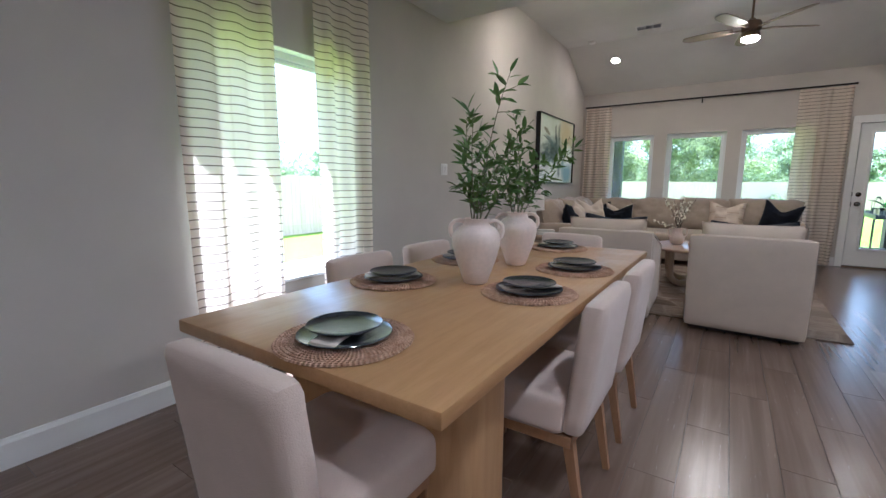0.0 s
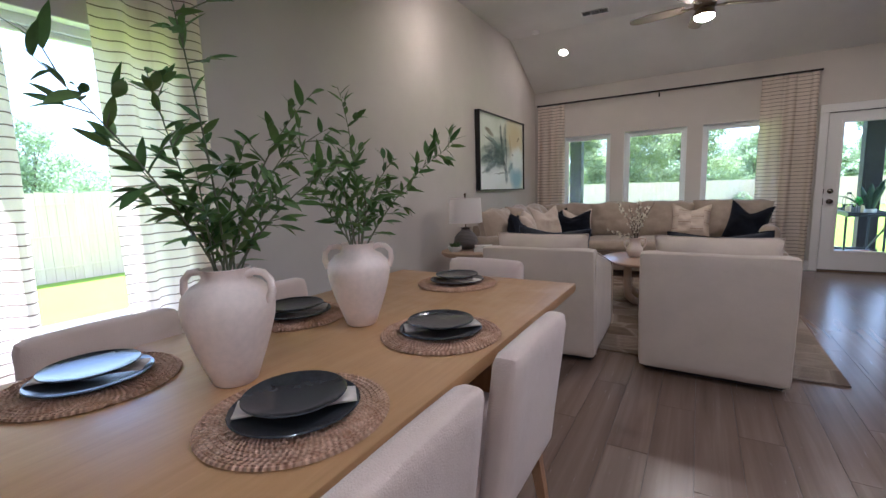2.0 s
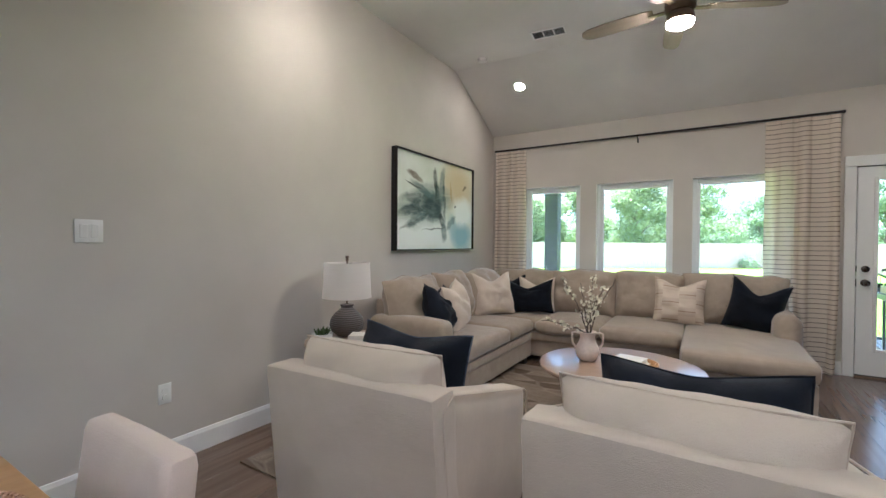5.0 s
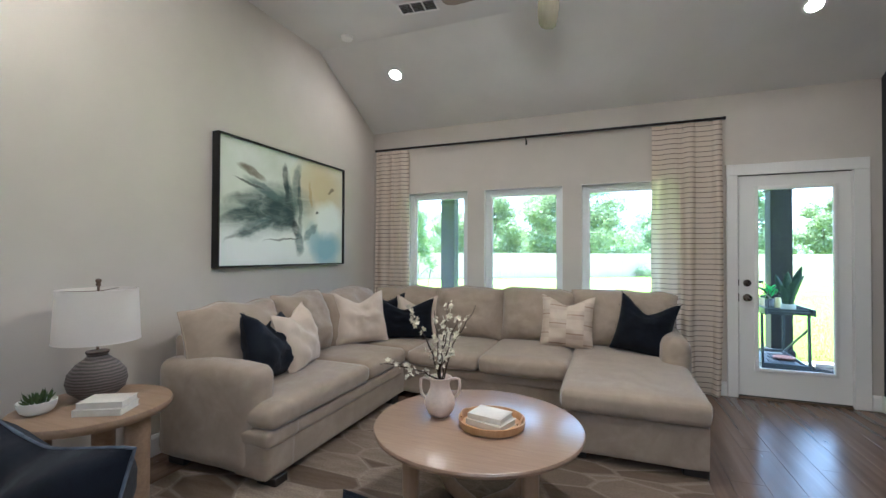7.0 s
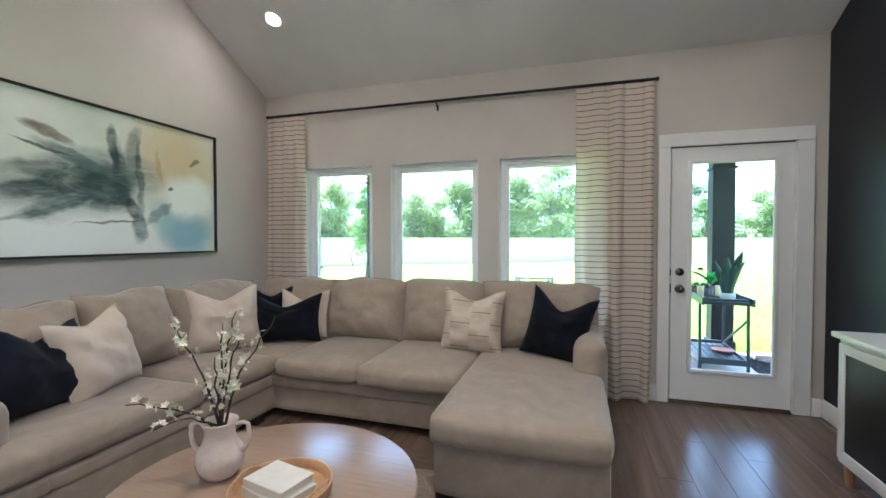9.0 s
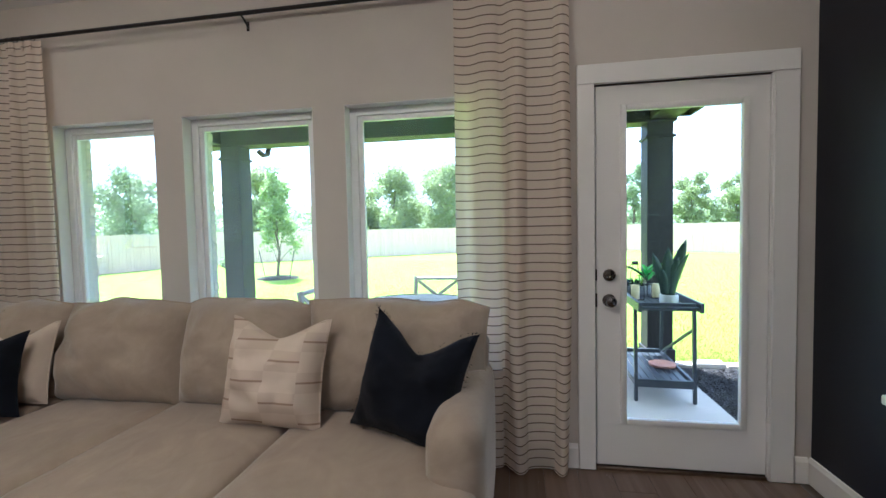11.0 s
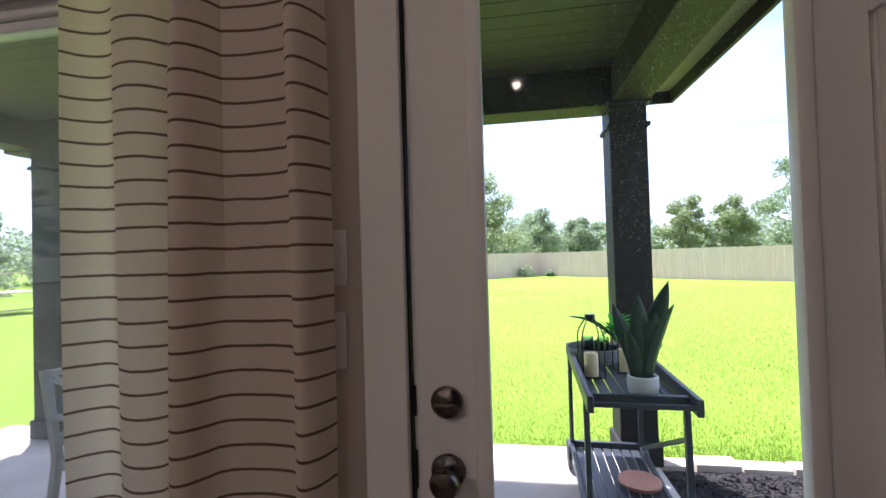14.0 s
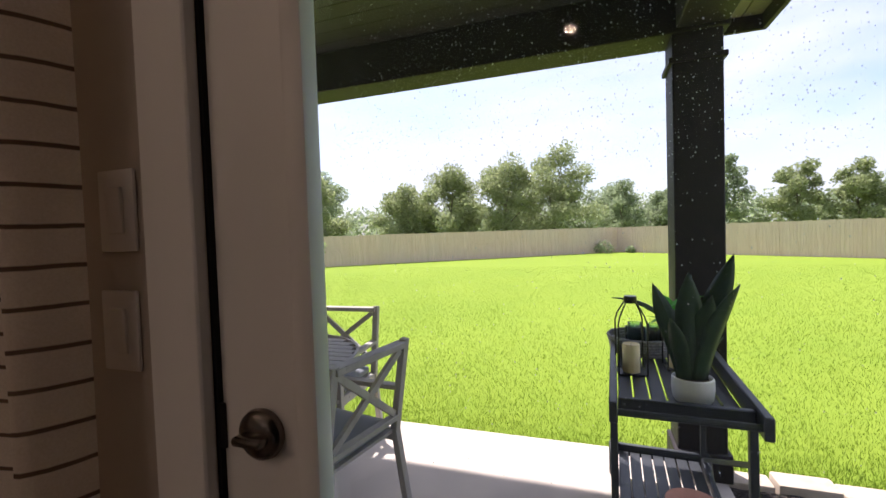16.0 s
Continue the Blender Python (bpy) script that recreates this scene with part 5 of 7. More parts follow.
# ---------------------------------------------------------------- rug
bm = soft(-1.72, 1.248, 4.125, 6.95, 0.0015, 0.0125, 0.005, 0, 12, 0.0, 0)
tagged(part("area_rug", bm, M_RUG), "taupe and cream carved wool area rug", "rug")

# ---------------------------------------------------------------- coffee table and what stands on it
CTX, CTY, CTR, CTZ = 0.09, 5.69, 0.52, 0.478
ct = thing("coffee_table", "round light wood coffee table with curved legs", "coffee table", pose(CTX, CTY, 0.0125))
h = CTZ - 0.0125
part("tabletop", lathe([(0, h - 0.036), (CTR - 0.03, h - 0.036), (CTR - 0.006, h - 0.026), (CTR, h - 0.012), (CTR - 0.004, h - 0.003), (CTR - 0.012, h), (0, h)], 72), M_COFFEE, ct)
for k in range(4):
    a = radians(45 + 90 * k + 8)
    d = Vector((math.cos(a), math.sin(a), 0))
    pts = [d * r + Vector((0, 0, z)) for r, z in ((0.38, h - 0.036), (0.385, 0.24), (0.37, 0.13), (0.31, 0.055), (0.22, 0.032), (0.02, 0.030))]
    pts = [pts[0]] + bend(pts[0], pts[1], pts[2], 4)[1:] + bend(pts[2], pts[3], pts[4], 5)[1:] + [pts[5]]
    part("leg", tube(pts, [0.038] * 4 + [0.036] * (len(pts) - 4), 12), M_COFFEE_LEG, ct)

v = thing("flower_vase", "blush ceramic urn vase with two tall handles", "vase", pose(-0.118, 5.700, CTZ + 0.001, 0, 0, 18))
part("vase_body", lathe([(0, 0), (0.045, 0), (0.052, 0.004), (0.072, 0.03), (0.081, 0.062), (0.078, 0.09), (0.062, 0.118), (0.052, 0.145), (0.050, 0.165), (0.056, 0.188), (0.063, 0.198),
                         (0.060, 0.201), (0.051, 0.193), (0.045, 0.165), (0.04, 0.14), (0, 0.13)], 44), M_PINKCER, v)
for s in (1, -1):
    part("handle", tube([(s * 0.052, 0, 0.186), (s * 0.085, 0, 0.193), (s * 0.101, 0, 0.186), (s * 0.104, 0, 0.150), (s * 0.098, 0, 0.115), (s * 0.080, 0, 0.090), (s * 0.068, 0, 0.084)],
                        [0.007, 0.007, 0.0075, 0.0075, 0.0075, 0.008, 0.009], 10), M_PINKCER, v)


def blossom_mesh():
    bm = bmesh.new()
    for k in range(5):
        a = 2 * math.pi * k / 5
        m = Matrix.Rotation(a, 4, "Z")
        pts = [(0, 0, 0), (-0.007, 0.008, 0.004), (0, 0.018, 0.007), (0.007, 0.008, 0.004), (0, 0.009, 0.0015)]
        q = [bm.verts.new(m @ Vector(p)) for p in pts]
        for f in ((0, 1, 4), (1, 2, 4), (2, 3, 4), (3, 0, 4)):
            bm.faces.new([q[i] for i in f])
    add(bm, lathe([(0, 0), (0.003, 0.001), (0.0025, 0.005), (0, 0.006)], 6))
    return mesh_of("blossom", bm, M_PETAL)


BLOSSOM = blossom_mesh()
BUD = mesh_of("bud", lathe([(0, 0), (0.004, 0.003), (0.0045, 0.008), (0.002, 0.013), (0, 0.014)], 7), M_PETAL)
fl = thing("blossom_branches", "dark twigs with white blossoms in a blush vase", "flowers", pose(-0.118, 5.700, CTZ + 0.15))
rnd = random.Random(77)
for tx, ty, tz, n in ((-0.16, -0.05, 0.40, 11), (0.03, 0.05, 0.44, 12), (0.11, -0.02, 0.37, 11), (0.17, 0.10, 0.42, 7), (-0.08, 0.10, 0.38, 8), (-0.29, -0.12, 0.115, 7), (0.07, -0.09, 0.30, 9), (-0.12, -0.16, 0.06, 4)):
    tip = Vector((tx, ty, tz))
    pts = bend((rnd.uniform(-0.015, 0.015), rnd.uniform(-0.015, 0.015), -0.01), (tx * 0.2, ty * 0.2, max(tz * 0.55, 0.12)), tip, 10)
    pts = [pts[0]] + [p + Vector((rnd.uniform(-1, 1), rnd.uniform(-1, 1), rnd.uniform(-1, 1))) * 0.007 for p in pts[1:]]
    br = part("twig", tube(pts, [0.0050 * (1 - 0.065 * i) for i in range(11)], 6), M_TWIG, fl)
    for k in range(int(n * 2.2)):
        i = rnd.randint(3, 9)
        p = pts[i].lerp(pts[i + 1], rnd.random())
        d = Vector((rnd.uniform(-1, 1), rnd.uniform(-1, 1), rnd.uniform(-0.3, 1))).normalized()
        q = p + d * rnd.uniform(0.006, 0.022)
        z = d.to_track_quat("Z", "Y").to_matrix().to_4x4()
        me = BLOSSOM if rnd.random() < 0.8 else BUD
        shared(me.name, me, br, Matrix.Translation(q) @ z @ Matrix.Scale(rnd.uniform(0.75, 1.15), 4))

TR = (0.170, 5.665)
tr = thing("tray", "round light wood tray on the coffee table", "tray", pose(*TR, CTZ + 0.001))
part("tray_body", lathe([(0, 0), (0.150, 0), (0.160, 0.006), (0.165, 0.036), (0.1655, 0.040), (0.160, 0.0405), (0.155, 0.036), (0.148, 0.010), (0, 0.008)], 60), M_OAK_LEG, tr)
for s in (0.0, math.pi):
    part("grip", tube([(0.150 * math.cos(s + a), 0.150 * math.sin(s + a), 0.043 + 0.012 * math.cos(a * 4)) for a in [-0.39 + 0.78 * i / 8 for i in range(9)]], 0.0045, 6), M_OAK_LEG, tr)


def book(x, y, z, w, d, h, turn, label):
    b = thing("book", label, "book", pose(x, y, z, 0, 0, turn), "stacked books")
    part("pages", box(-w / 2 + 0.004, w / 2 - 0.004, -d / 2 + 0.001, d / 2 - 0.004, 0.003, h - 0.003), M_PAGES, b, "", False)
    part("cover", add(add(box(-w / 2, w / 2, -d / 2, d / 2, 0, 0.003, 0.001, 1), box(-w / 2, w / 2, -d / 2, d / 2, h - 0.003, h, 0.001, 1)),
                      box(-w / 2, w / 2, -d / 2 - 0.003, -d / 2, 0.0, h, 0.001, 1)), M_BOOK, b)


book(0.170, 5.655, CTZ + 0.010, 0.195, 0.150, 0.030, -18, "thick ivory book lying in the round tray")
book(0.165, 5.660, CTZ + 0.041, 0.180, 0.135, 0.026, -12, "ivory book stacked on another in the tray")

# ---------------------------------------------------------------- end table, lamp, books, plant
EX, EY, ER, EZ = -1.635, 4.945, 0.325, 0.585
et = thing("end_table", "round weathered wood end table with thick legs", "side table", pose(EX, EY, 0.0125))
part("tabletop", lathe([(0, EZ - 0.06), (ER - 0.02, EZ - 0.06), (ER - 0.003, EZ - 0.045), (ER, EZ - 0.03), (ER - 0.004, EZ - 0.0165), (ER - 0.012, EZ - 0.0125), (0, EZ - 0.0125)], 56), M_ENDTABLE, et)
for a in (20, 140, 260):
    d = Vector((math.cos(radians(a)), math.sin(radians(a)), 0)) * 0.215
    part("leg", tube([d, d + Vector((0, 0, EZ - 0.06))], [0.05, 0.055], 18), M_ENDTABLE, et)
lamp = thing("table_lamp", "table lamp with ribbed grey ceramic base and white drum shade", "lamp", pose(-1.735, 5.012, EZ + 0.001))
part("lamp_base", lathe([(0, 0), (0.062, 0), (0.075, 0.006), (0.118, 0.045), (0.129, 0.085), (0.121, 0.130), (0.090, 0.172), (0.052, 0.202), (0.042, 0.215), (0.050, 0.228), (0.050, 0.236), (0.02, 0.24), (0, 0.24)], 44), M_LAMPBASE, lamp)
part("stem", tube([(0, 0, 0.235), (0, 0, 0.575)], 0.006, 8), M_BRASS, lamp)
shd = lathe([(0.182, 0.290), (0.170, 0.548)], 56, False)
sh = part("shade", shd, M_SHADE, lamp, "white linen drum shade")
for r, z in ((0.182, 0.290), (0.170, 0.548)):
    part("shade_trim", tube([(r * math.cos(2 * math.pi * i / 48), r * math.sin(2 * math.pi * i / 48), z) for i in range(49)], 0.003, 6), M_SHADE, sh)
for a in (0, 2.094, 4.189):
    part("spider", tube([(0, 0, 0.54), (0.170 * math.cos(a), 0.170 * math.sin(a), 0.544)], 0.002, 6), M_BRASS, sh)
part("finial", lathe([(0, 0.565), (0.010, 0.567), (0.012, 0.575), (0.008, 0.582), (0.014, 0.590), (0.013, 0.600), (0.0, 0.606)], 16), M_BRASS, lamp)
book(-1.475, 4.905, EZ + 0.001, 0.205, 0.145, 0.030, 28, "ivory cloth book at the bottom of a small stack")
book(-1.475, 4.910, EZ + 0.032, 0.190, 0.130, 0.028, 30, "slim ivory book on top of a small stack")
pl = thing("potted_succulent", "green succulent in a small white bowl on the end table", "plant", pose(-1.735, 4.765, EZ + 0.001))
part("bowl", lathe([(0, 0), (0.042, 0), (0.060, 0.014), (0.070, 0.036), (0.073, 0.058), (0.069, 0.059), (0.063, 0.046), (0, 0.043)], 32), M_POT, pl)
SUCC = leaf_mesh("leaf", 0.062, 0.016, M_SUCC, -0.1, 0.4)
rnd = random.Random(5)
for k in range(64):
    a, e = rnd.uniform(0, 6.28), rnd.uniform(0.5, 1.45)
    shared("leaf", SUCC, pl, aim((0.045 * math.cos(a) * rnd.random(), 0.045 * math.sin(a) * rnd.random(), 0.042), (math.cos(a) * math.cos(e), math.sin(a) * math.cos(e), math.sin(e)), rnd.uniform(-1, 1), rnd.uniform(0.6, 1.1)))

# ---------------------------------------------------------------- wall picture, switches, outlets
pic = thing("wall_picture", "abstract teal and cream painting in a thin black frame", "painting", pose(LEFT + 0.003, 6.775, 1.728))
PW, PH = 0.815, 0.515
part("canvas", box(0.004, 0.045, -PW + 0.012, PW - 0.012, -PH + 0.012, PH - 0.012), M_ART, pic, "loose abstract brushwork in dark teal and pale grey", False)
for y0, y1, z0, z1 in ((-PW, -PW + 0.014, -PH, PH), (PW - 0.014, PW, -PH, PH), (-PW + 0.014, PW - 0.014, -PH, -PH + 0.014), (-PW + 0.014, PW - 0.014, PH - 0.014, PH)):
    part("frame_bar", box(0.0, 0.068, y0, y1, z0, z1, 0.0015, 1), M_BLACK, pic)


def wall_plate(name, label, m, gangs=1, outlet=False):
    """A plate in the xz plane that faces -y."""
    s = thing(name, label, "switch" if not outlet else "outlet", m)
    w = 0.036 + 0.0235 * (gangs - 1)
    part("plate", box(-w, w, -0.006, 0, -0.058, 0.058, 0.003, 2), M_SWITCH, s)
    for g in range(gangs):
        cx = (g - (gangs - 1) / 2) * 0.046
        if outlet:
            for dz in (0.02, -0.02):
                part("socket", moved(lathe([(0, 0), (0.016, 0), (0.0155, 0.003), (0, 0.003)], 20), pose(cx, -0.006, dz, 90)), M_SWITCH, s)
        else:
            part("rocker", moved(box(-0.016, 0.016, -0.003, 0.0035, -0.033, 0.033, 0.0015, 1), pose(cx, -0.007, 0, 4)), M_SWITCH, s)


wall_plate("light_switch", "white double rocker light switch on the side wall", pose(LEFT + 0.001, 3.533, 1.338, 0, 0, 90), 2)
wall_plate("light_switch", "white rocker light switch beside the patio door", pose(1.674, BACK - 0.001, 1.357))
wall_plate("light_switch", "white rocker light switch beside the patio door", pose(1.668, BACK - 0.001, 1.186))
wall_plate("wall_outlet", "white wall outlet near the floor", pose(LEFT + 0.001, 3.885, 0.412, 0, 0, 90), 1, True)

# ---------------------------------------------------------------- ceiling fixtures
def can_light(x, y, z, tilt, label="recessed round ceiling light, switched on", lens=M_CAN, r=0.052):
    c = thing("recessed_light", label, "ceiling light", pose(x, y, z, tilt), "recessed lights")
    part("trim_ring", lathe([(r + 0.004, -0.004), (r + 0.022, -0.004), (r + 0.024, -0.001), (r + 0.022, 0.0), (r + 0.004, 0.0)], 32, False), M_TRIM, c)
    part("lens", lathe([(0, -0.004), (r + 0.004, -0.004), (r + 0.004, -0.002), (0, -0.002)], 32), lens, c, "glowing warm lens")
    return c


back_tilt = math.degrees(math.atan2(EAVE - TOP, BACK - 7.217))
near_tilt = math.degrees(math.atan2(TOP - LOW, 5.03 - 3.57))
zb = TOP + (7.60 - 7.217) * (EAVE - TOP) / (BACK - 7.217)
zn = TOP - (5.03 - 4.55) * (TOP - LOW) / (5.03 - 3.57)
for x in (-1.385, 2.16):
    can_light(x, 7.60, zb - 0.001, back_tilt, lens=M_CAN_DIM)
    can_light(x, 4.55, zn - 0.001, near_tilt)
# six unseen fill lights, added at guessed spots to brighten the room
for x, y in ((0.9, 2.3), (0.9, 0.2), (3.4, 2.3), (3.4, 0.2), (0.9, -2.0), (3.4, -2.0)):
    can_light(x, y, LOW - 0.001, 0, lens=M_CAN_FILL)

vent = thing("ceiling_vent", "white louvred air vent in the ceiling", "vent", pose(-0.79, 6.86, TOP - 0.001, 0, 0, 6))
for a in ((-0.17, 0.17, -0.085, -0.068), (-0.17, 0.17, 0.068, 0.085), (-0.17, -0.152, -0.068, 0.068), (0.152, 0.17, -0.068, 0.068), (-0.058, -0.046, -0.068, 0.068), (0.046, 0.058, -0.068, 0.068)):
    part("frame", box(*a, -0.008, 0, 0.002, 1), M_TRIM, vent)
# no duct is built: a flat black sheet gives its shade between the slats
part("backing", box(-0.16, 0.16, -0.075, 0.075, -0.0015, -0.0005), M_SEAL, vent, "black sheet standing for the shade behind the louvres", False)
for px in (-0.105, 0.0, 0.105):
    for i in range(6):
        part("slat", moved(box(-0.045, 0.045, -0.0105, 0.0105, -0.0006, 0.0006), pose(px, -0.055 + 0.022 * i, -0.005, 35)), plain("vent_grey", (0.62, 0.63, 0.64), 0.5) if (px == -0.105 and i == 0) else bpy.data.materials["vent_grey"], vent, "", False)
sd = thing("smoke_detector", "small white smoke detector on the ceiling", "smoke detector", pose(-1.635, 7.075, TOP - 0.001))
part("housing", lathe([(0, -0.034), (0.035, -0.034), (0.05, -0.028), (0.055, -0.012), (0.058, 0), (0, 0)], 32), M_SWITCH, sd)


def ceiling_fan(name, label, at, drop, blade_r, angles, blade_mat, body_mat, lit):
    f = thing(name, label, "ceiling fan", at)
    part("canopy", lathe([(0, 0), (0.065, 0), (0.062, -0.03), (0.035, -0.055), (0, -0.057)], 28), body_mat, f)
    part("downrod", tube([(0, 0, -0.05), (0, 0, -drop + 0.12)], 0.012, 12), body_mat, f)
    part("motor", lathe([(0, 0.125), (0.03, 0.12), (0.045, 0.10), (0.085, 0.085), (0.098, 0.06), (0.098, 0.0), (0.085, -0.02), (0, -0.025)], 36), body_mat, f, "", True, Matrix.Translation((0, 0, -drop)))
    part("light_collar", lathe([(0, -0.02), (0.07, -0.02), (0.086, -0.04), (0.092, -0.07), (0.088, -0.085), (0, -0.086)], 36), body_mat, f, "", True, Matrix.Translation((0, 0, -drop)))
    if lit:
        part("light_bowl", lathe([(0.086, -0.086), (0.082, -0.105), (0.05, -0.122), (0.0, -0.128)], 32, False), M_FAN_LIGHT, f, "glowing glass bowl", True, Matrix.Translation((0, 0, -drop)))
    for a in angles:
        m = Matrix.Translation((0, 0, -drop)) @ Matrix.Rotation(radians(a), 4, "Z")
        arm = part("blade_arm", box(0.085, 0.20, -0.022, 0.022, 0.006, 0.014, 0.003, 1), body_mat, f, "", True, m)
        b = bmesh.new()
        prof_f = [(0.17, 0.045), (0.22, 0.058), (0.35, 0.066), (0.50, 0.068), (blade_r - 0.06, 0.060), (blade_r - 0.015, 0.040), (blade_r, 0.012)]
        t_ = [[b.verts.new((r, s * w, z)) for r, w in prof_f] for s in (-1, 1) for z in (0.0, 0.008)]
        for i in range(len(prof_f) - 1):
            for p, q in ((0, 1), (3, 2), (1, 3), (2, 0)):
                b.faces.new((t_[p][i], t_[p][i + 1], t_[q][i + 1], t_[q][i]))
        for i in (0, -1):
            b.faces.new((t_[0][i], t_[1][i], t_[3][i], t_[2][i]))
        moved(b, Matrix.Translation((0, 0, 0.016)) @ Matrix.Rotation(radians(12), 4, "X"))
        part("blade", b, blade_mat, f, "", True, m)
    return f


ceiling_fan("ceiling_fan", "bronze five-blade ceiling fan with a lit bowl", pose(0.41, 6.01, TOP - 0.001), 0.50, 0.69, (26.7, 99, 172, 244, 318), M_FANBLADE, M_BRASS, True)

# ---------------------------------------------------------------- media console by the navy wall
con = thing("media_console", "white painted media console against the navy wall", "console", pose(2.665, 6.45, 0))
M_CONSOLE = paint("white_console_paint", (0.74, 0.73, 0.71), 0.4, 0.02, 0.03)
part("top", box(-0.215, 0.205, -0.90, 0.90, 0.795, 0.825, 0.006, 2), M_CONSOLE, con)
part("body", box(-0.185, 0.20, -0.87, 0.87, 0.12, 0.794, 0.003, 1), M_CONSOLE, con)
for k in range(3):
    y0 = -0.85 + k * 0.575
    dr = part("door_panel", add(add(box(-0.201, -0.187, y0, y0 + 0.05, 0.15, 0.77, 0.002, 1), box(-0.201, -0.187, y0 + 0.50, y0 + 0.55, 0.15, 0.77, 0.002, 1)),
                                add(box(-0.201, -0.187, y0 + 0.05, y0 + 0.50, 0.15, 0.20, 0.002, 1), box(-0.201, -0.187, y0 + 0.05, y0 + 0.50, 0.72, 0.77, 0.002, 1))), M_CONSOLE, con)
    part("door_glass", box(-0.193, -0.188, y0 + 0.05, y0 + 0.50, 0.20, 0.72), M_BLACK, dr, "dark glass door panel", False)
for x in (-0.15, 0.165):
    for y in (-0.83, 0.83):
        part("leg", tube([(x, y, 0.001), (x, y, 0.12)], [0.018, 0.028], 12), M_CHAIR_LEG, con)
tv = thing("television", "black flat television standing on the console", "television", pose(2.70, 6.55, 0.826))
part("screen", moved(box(-0.012, 0.012, -0.72, 0.72, 0.05, 0.87, 0.004, 1), pose(0, 0, 0, 0, 0, 0)), M_BLACK, tv)
for y in (-0.5, 0.5):
    part("stand_foot", beam((-0.10, y, 0.006), (0.10, y, 0.006), 0.02, 0.012), M_BLACK, tv)
    part("stand_post", box(-0.01, 0.01, y - 0.015, y + 0.015, 0.01, 0.08), M_BLACK, tv)


# ---------------------------------------------------------------- patio
GROUND, SLAB = -0.22, -0.10
# one lawn that reaches the horizon, cut away under the house
bm = bmesh.new()
xs = [-900, -60, -30, -16, -9, LEFT - 0.25, RIGHT + 0.3, 9, 16, 30, 60, 900]
ys = [-900, -60, -20, 8.45, 12, 16, 22, 30, 45, 70, 900]
vs = [[bm.verts.new((x, y, GROUND + (0.0 if abs(x) > 30 or y > 45 else 0.05 * noise.noise(Vector((x * 0.2, y * 0.2, 0)))))) for x in xs] for y in ys]
for j in range(len(ys) - 1):
    for i in range(len(xs) - 1):
        if xs[i] >= LEFT - 0.26 and xs[i + 1] <= RIGHT + 0.31 and ys[j] >= -20.1 and ys[j + 1] <= 8.46:
            continue
        bm.faces.new((vs[j][i], vs[j][i + 1], vs[j + 1][i + 1], vs[j + 1][i]))
tagged(part("ground", bm, M_LAWN, None, "", False), "bright green mown lawn behind the house", "lawn", kind="structure")

tagged(part("patio_slab", box(-2.6, 2.985, 8.47, 10.83, GROUND - 0.1, SLAB, 0.01, 2), M_CONCRETE), "pale broom-finished concrete patio slab", "patio", kind="structure")
# mulch bed beside the slab, with a stone edge
bm = bmesh.new()
rnd = random.Random(8)
nx, ny = 70, 60
g = [[bm.verts.new((2.985 + 2.8 * i / nx, 8.47 + 2.13 * j / ny, SLAB - 0.035 + 0.012 * noise.noise(Vector((i * 0.35, j * 0.35, 1))) + rnd.uniform(-0.008, 0.008))) for i in range(nx + 1)] for j in range(ny + 1)]
for j in range(ny):
    for i in range(nx):
        bm.faces.new((g[j][i], g[j][i + 1], g[j + 1][i + 1], g[j + 1][i]))
tagged(part("mulch_bed", bm, M_MULCH, None, "", False), "dark shredded bark mulch bed beside the patio", "mulch", kind="structure")
chip = bmesh.new()
for i in range(1500):
    x, y = 2.99 + 1.9 * rnd.random(), 8.55 + 2.0 * rnd.random()
    a, l, w = rnd.uniform(0, 3.14), rnd.uniform(0.015, 0.045), rnd.uniform(0.004, 0.010)
    c, s = math.cos(a), math.sin(a)
    z = SLAB - 0.025 + rnd.uniform(0, 0.015)
    t = rnd.uniform(-0.012, 0.012)
    q = [chip.verts.new((x + c * u * l - s * v * w, y + s * u * l + c * v * w, z + t * u + 0.004 * (v > 0))) for u, v in ((-1, -1), (1, -1), (1, 1), (-1, 1))]
    chip.faces.new(q)
tagged(part("mulch_chips", chip, M_MULCH, None, "", False), "loose shredded bark chips on the mulch bed", "mulch", kind="stuff")
edge = thing("stone_edging", "sandstone block edging along the mulch bed", "edging", kind="structure")
x = 2.99
while x < 5.7:
    w = rnd.uniform(0.22, 0.34)
    part("stone", box(x, x + w - 0.012, 10.605 + rnd.uniform(-0.01, 0.01), 10.745 + rnd.uniform(-0.015, 0.015), GROUND - 0.05, SLAB + rnd.uniform(-0.01, 0.015), 0.012, 2), M_STONE, edge)
    x += w

# grass blades on the part of the lawn next to the patio
rnd2 = np.random.RandomState(3)
N = 170000
gy = 10.78 + 16.0 * rnd2.rand(N) ** 2.6
gx = 1.2 + (rnd2.rand(N) - 0.5) * (7.5 + 1.5 * (gy - 10.78))
keep = (gx > 2.99) | (gy > 10.86)
gx, gy = gx[keep], gy[keep]
n = len(gx)
ang, hgt, wid = rnd2.rand(n) * 6.283, 0.002 + 0.016 * rnd2.rand(n), 0.0018 + 0.002 * rnd2.rand(n)
lean = 0.014 * rnd2.randn(n, 2)
co = np.zeros((n, 3, 3), np.float32)
zb_ = GROUND + 0.03
co[:, 0] = np.stack([gx - wid * np.cos(ang), gy - wid * np.sin(ang), np.full(n, zb_ - 0.03)], 1)
co[:, 1] = np.stack([gx + wid * np.cos(ang), gy + wid * np.sin(ang), np.full(n, zb_ - 0.03)], 1)
co[:, 2] = np.stack([gx + lean[:, 0], gy + lean[:, 1], zb_ + hgt], 1)
me = bpy.data.meshes.new("grass")
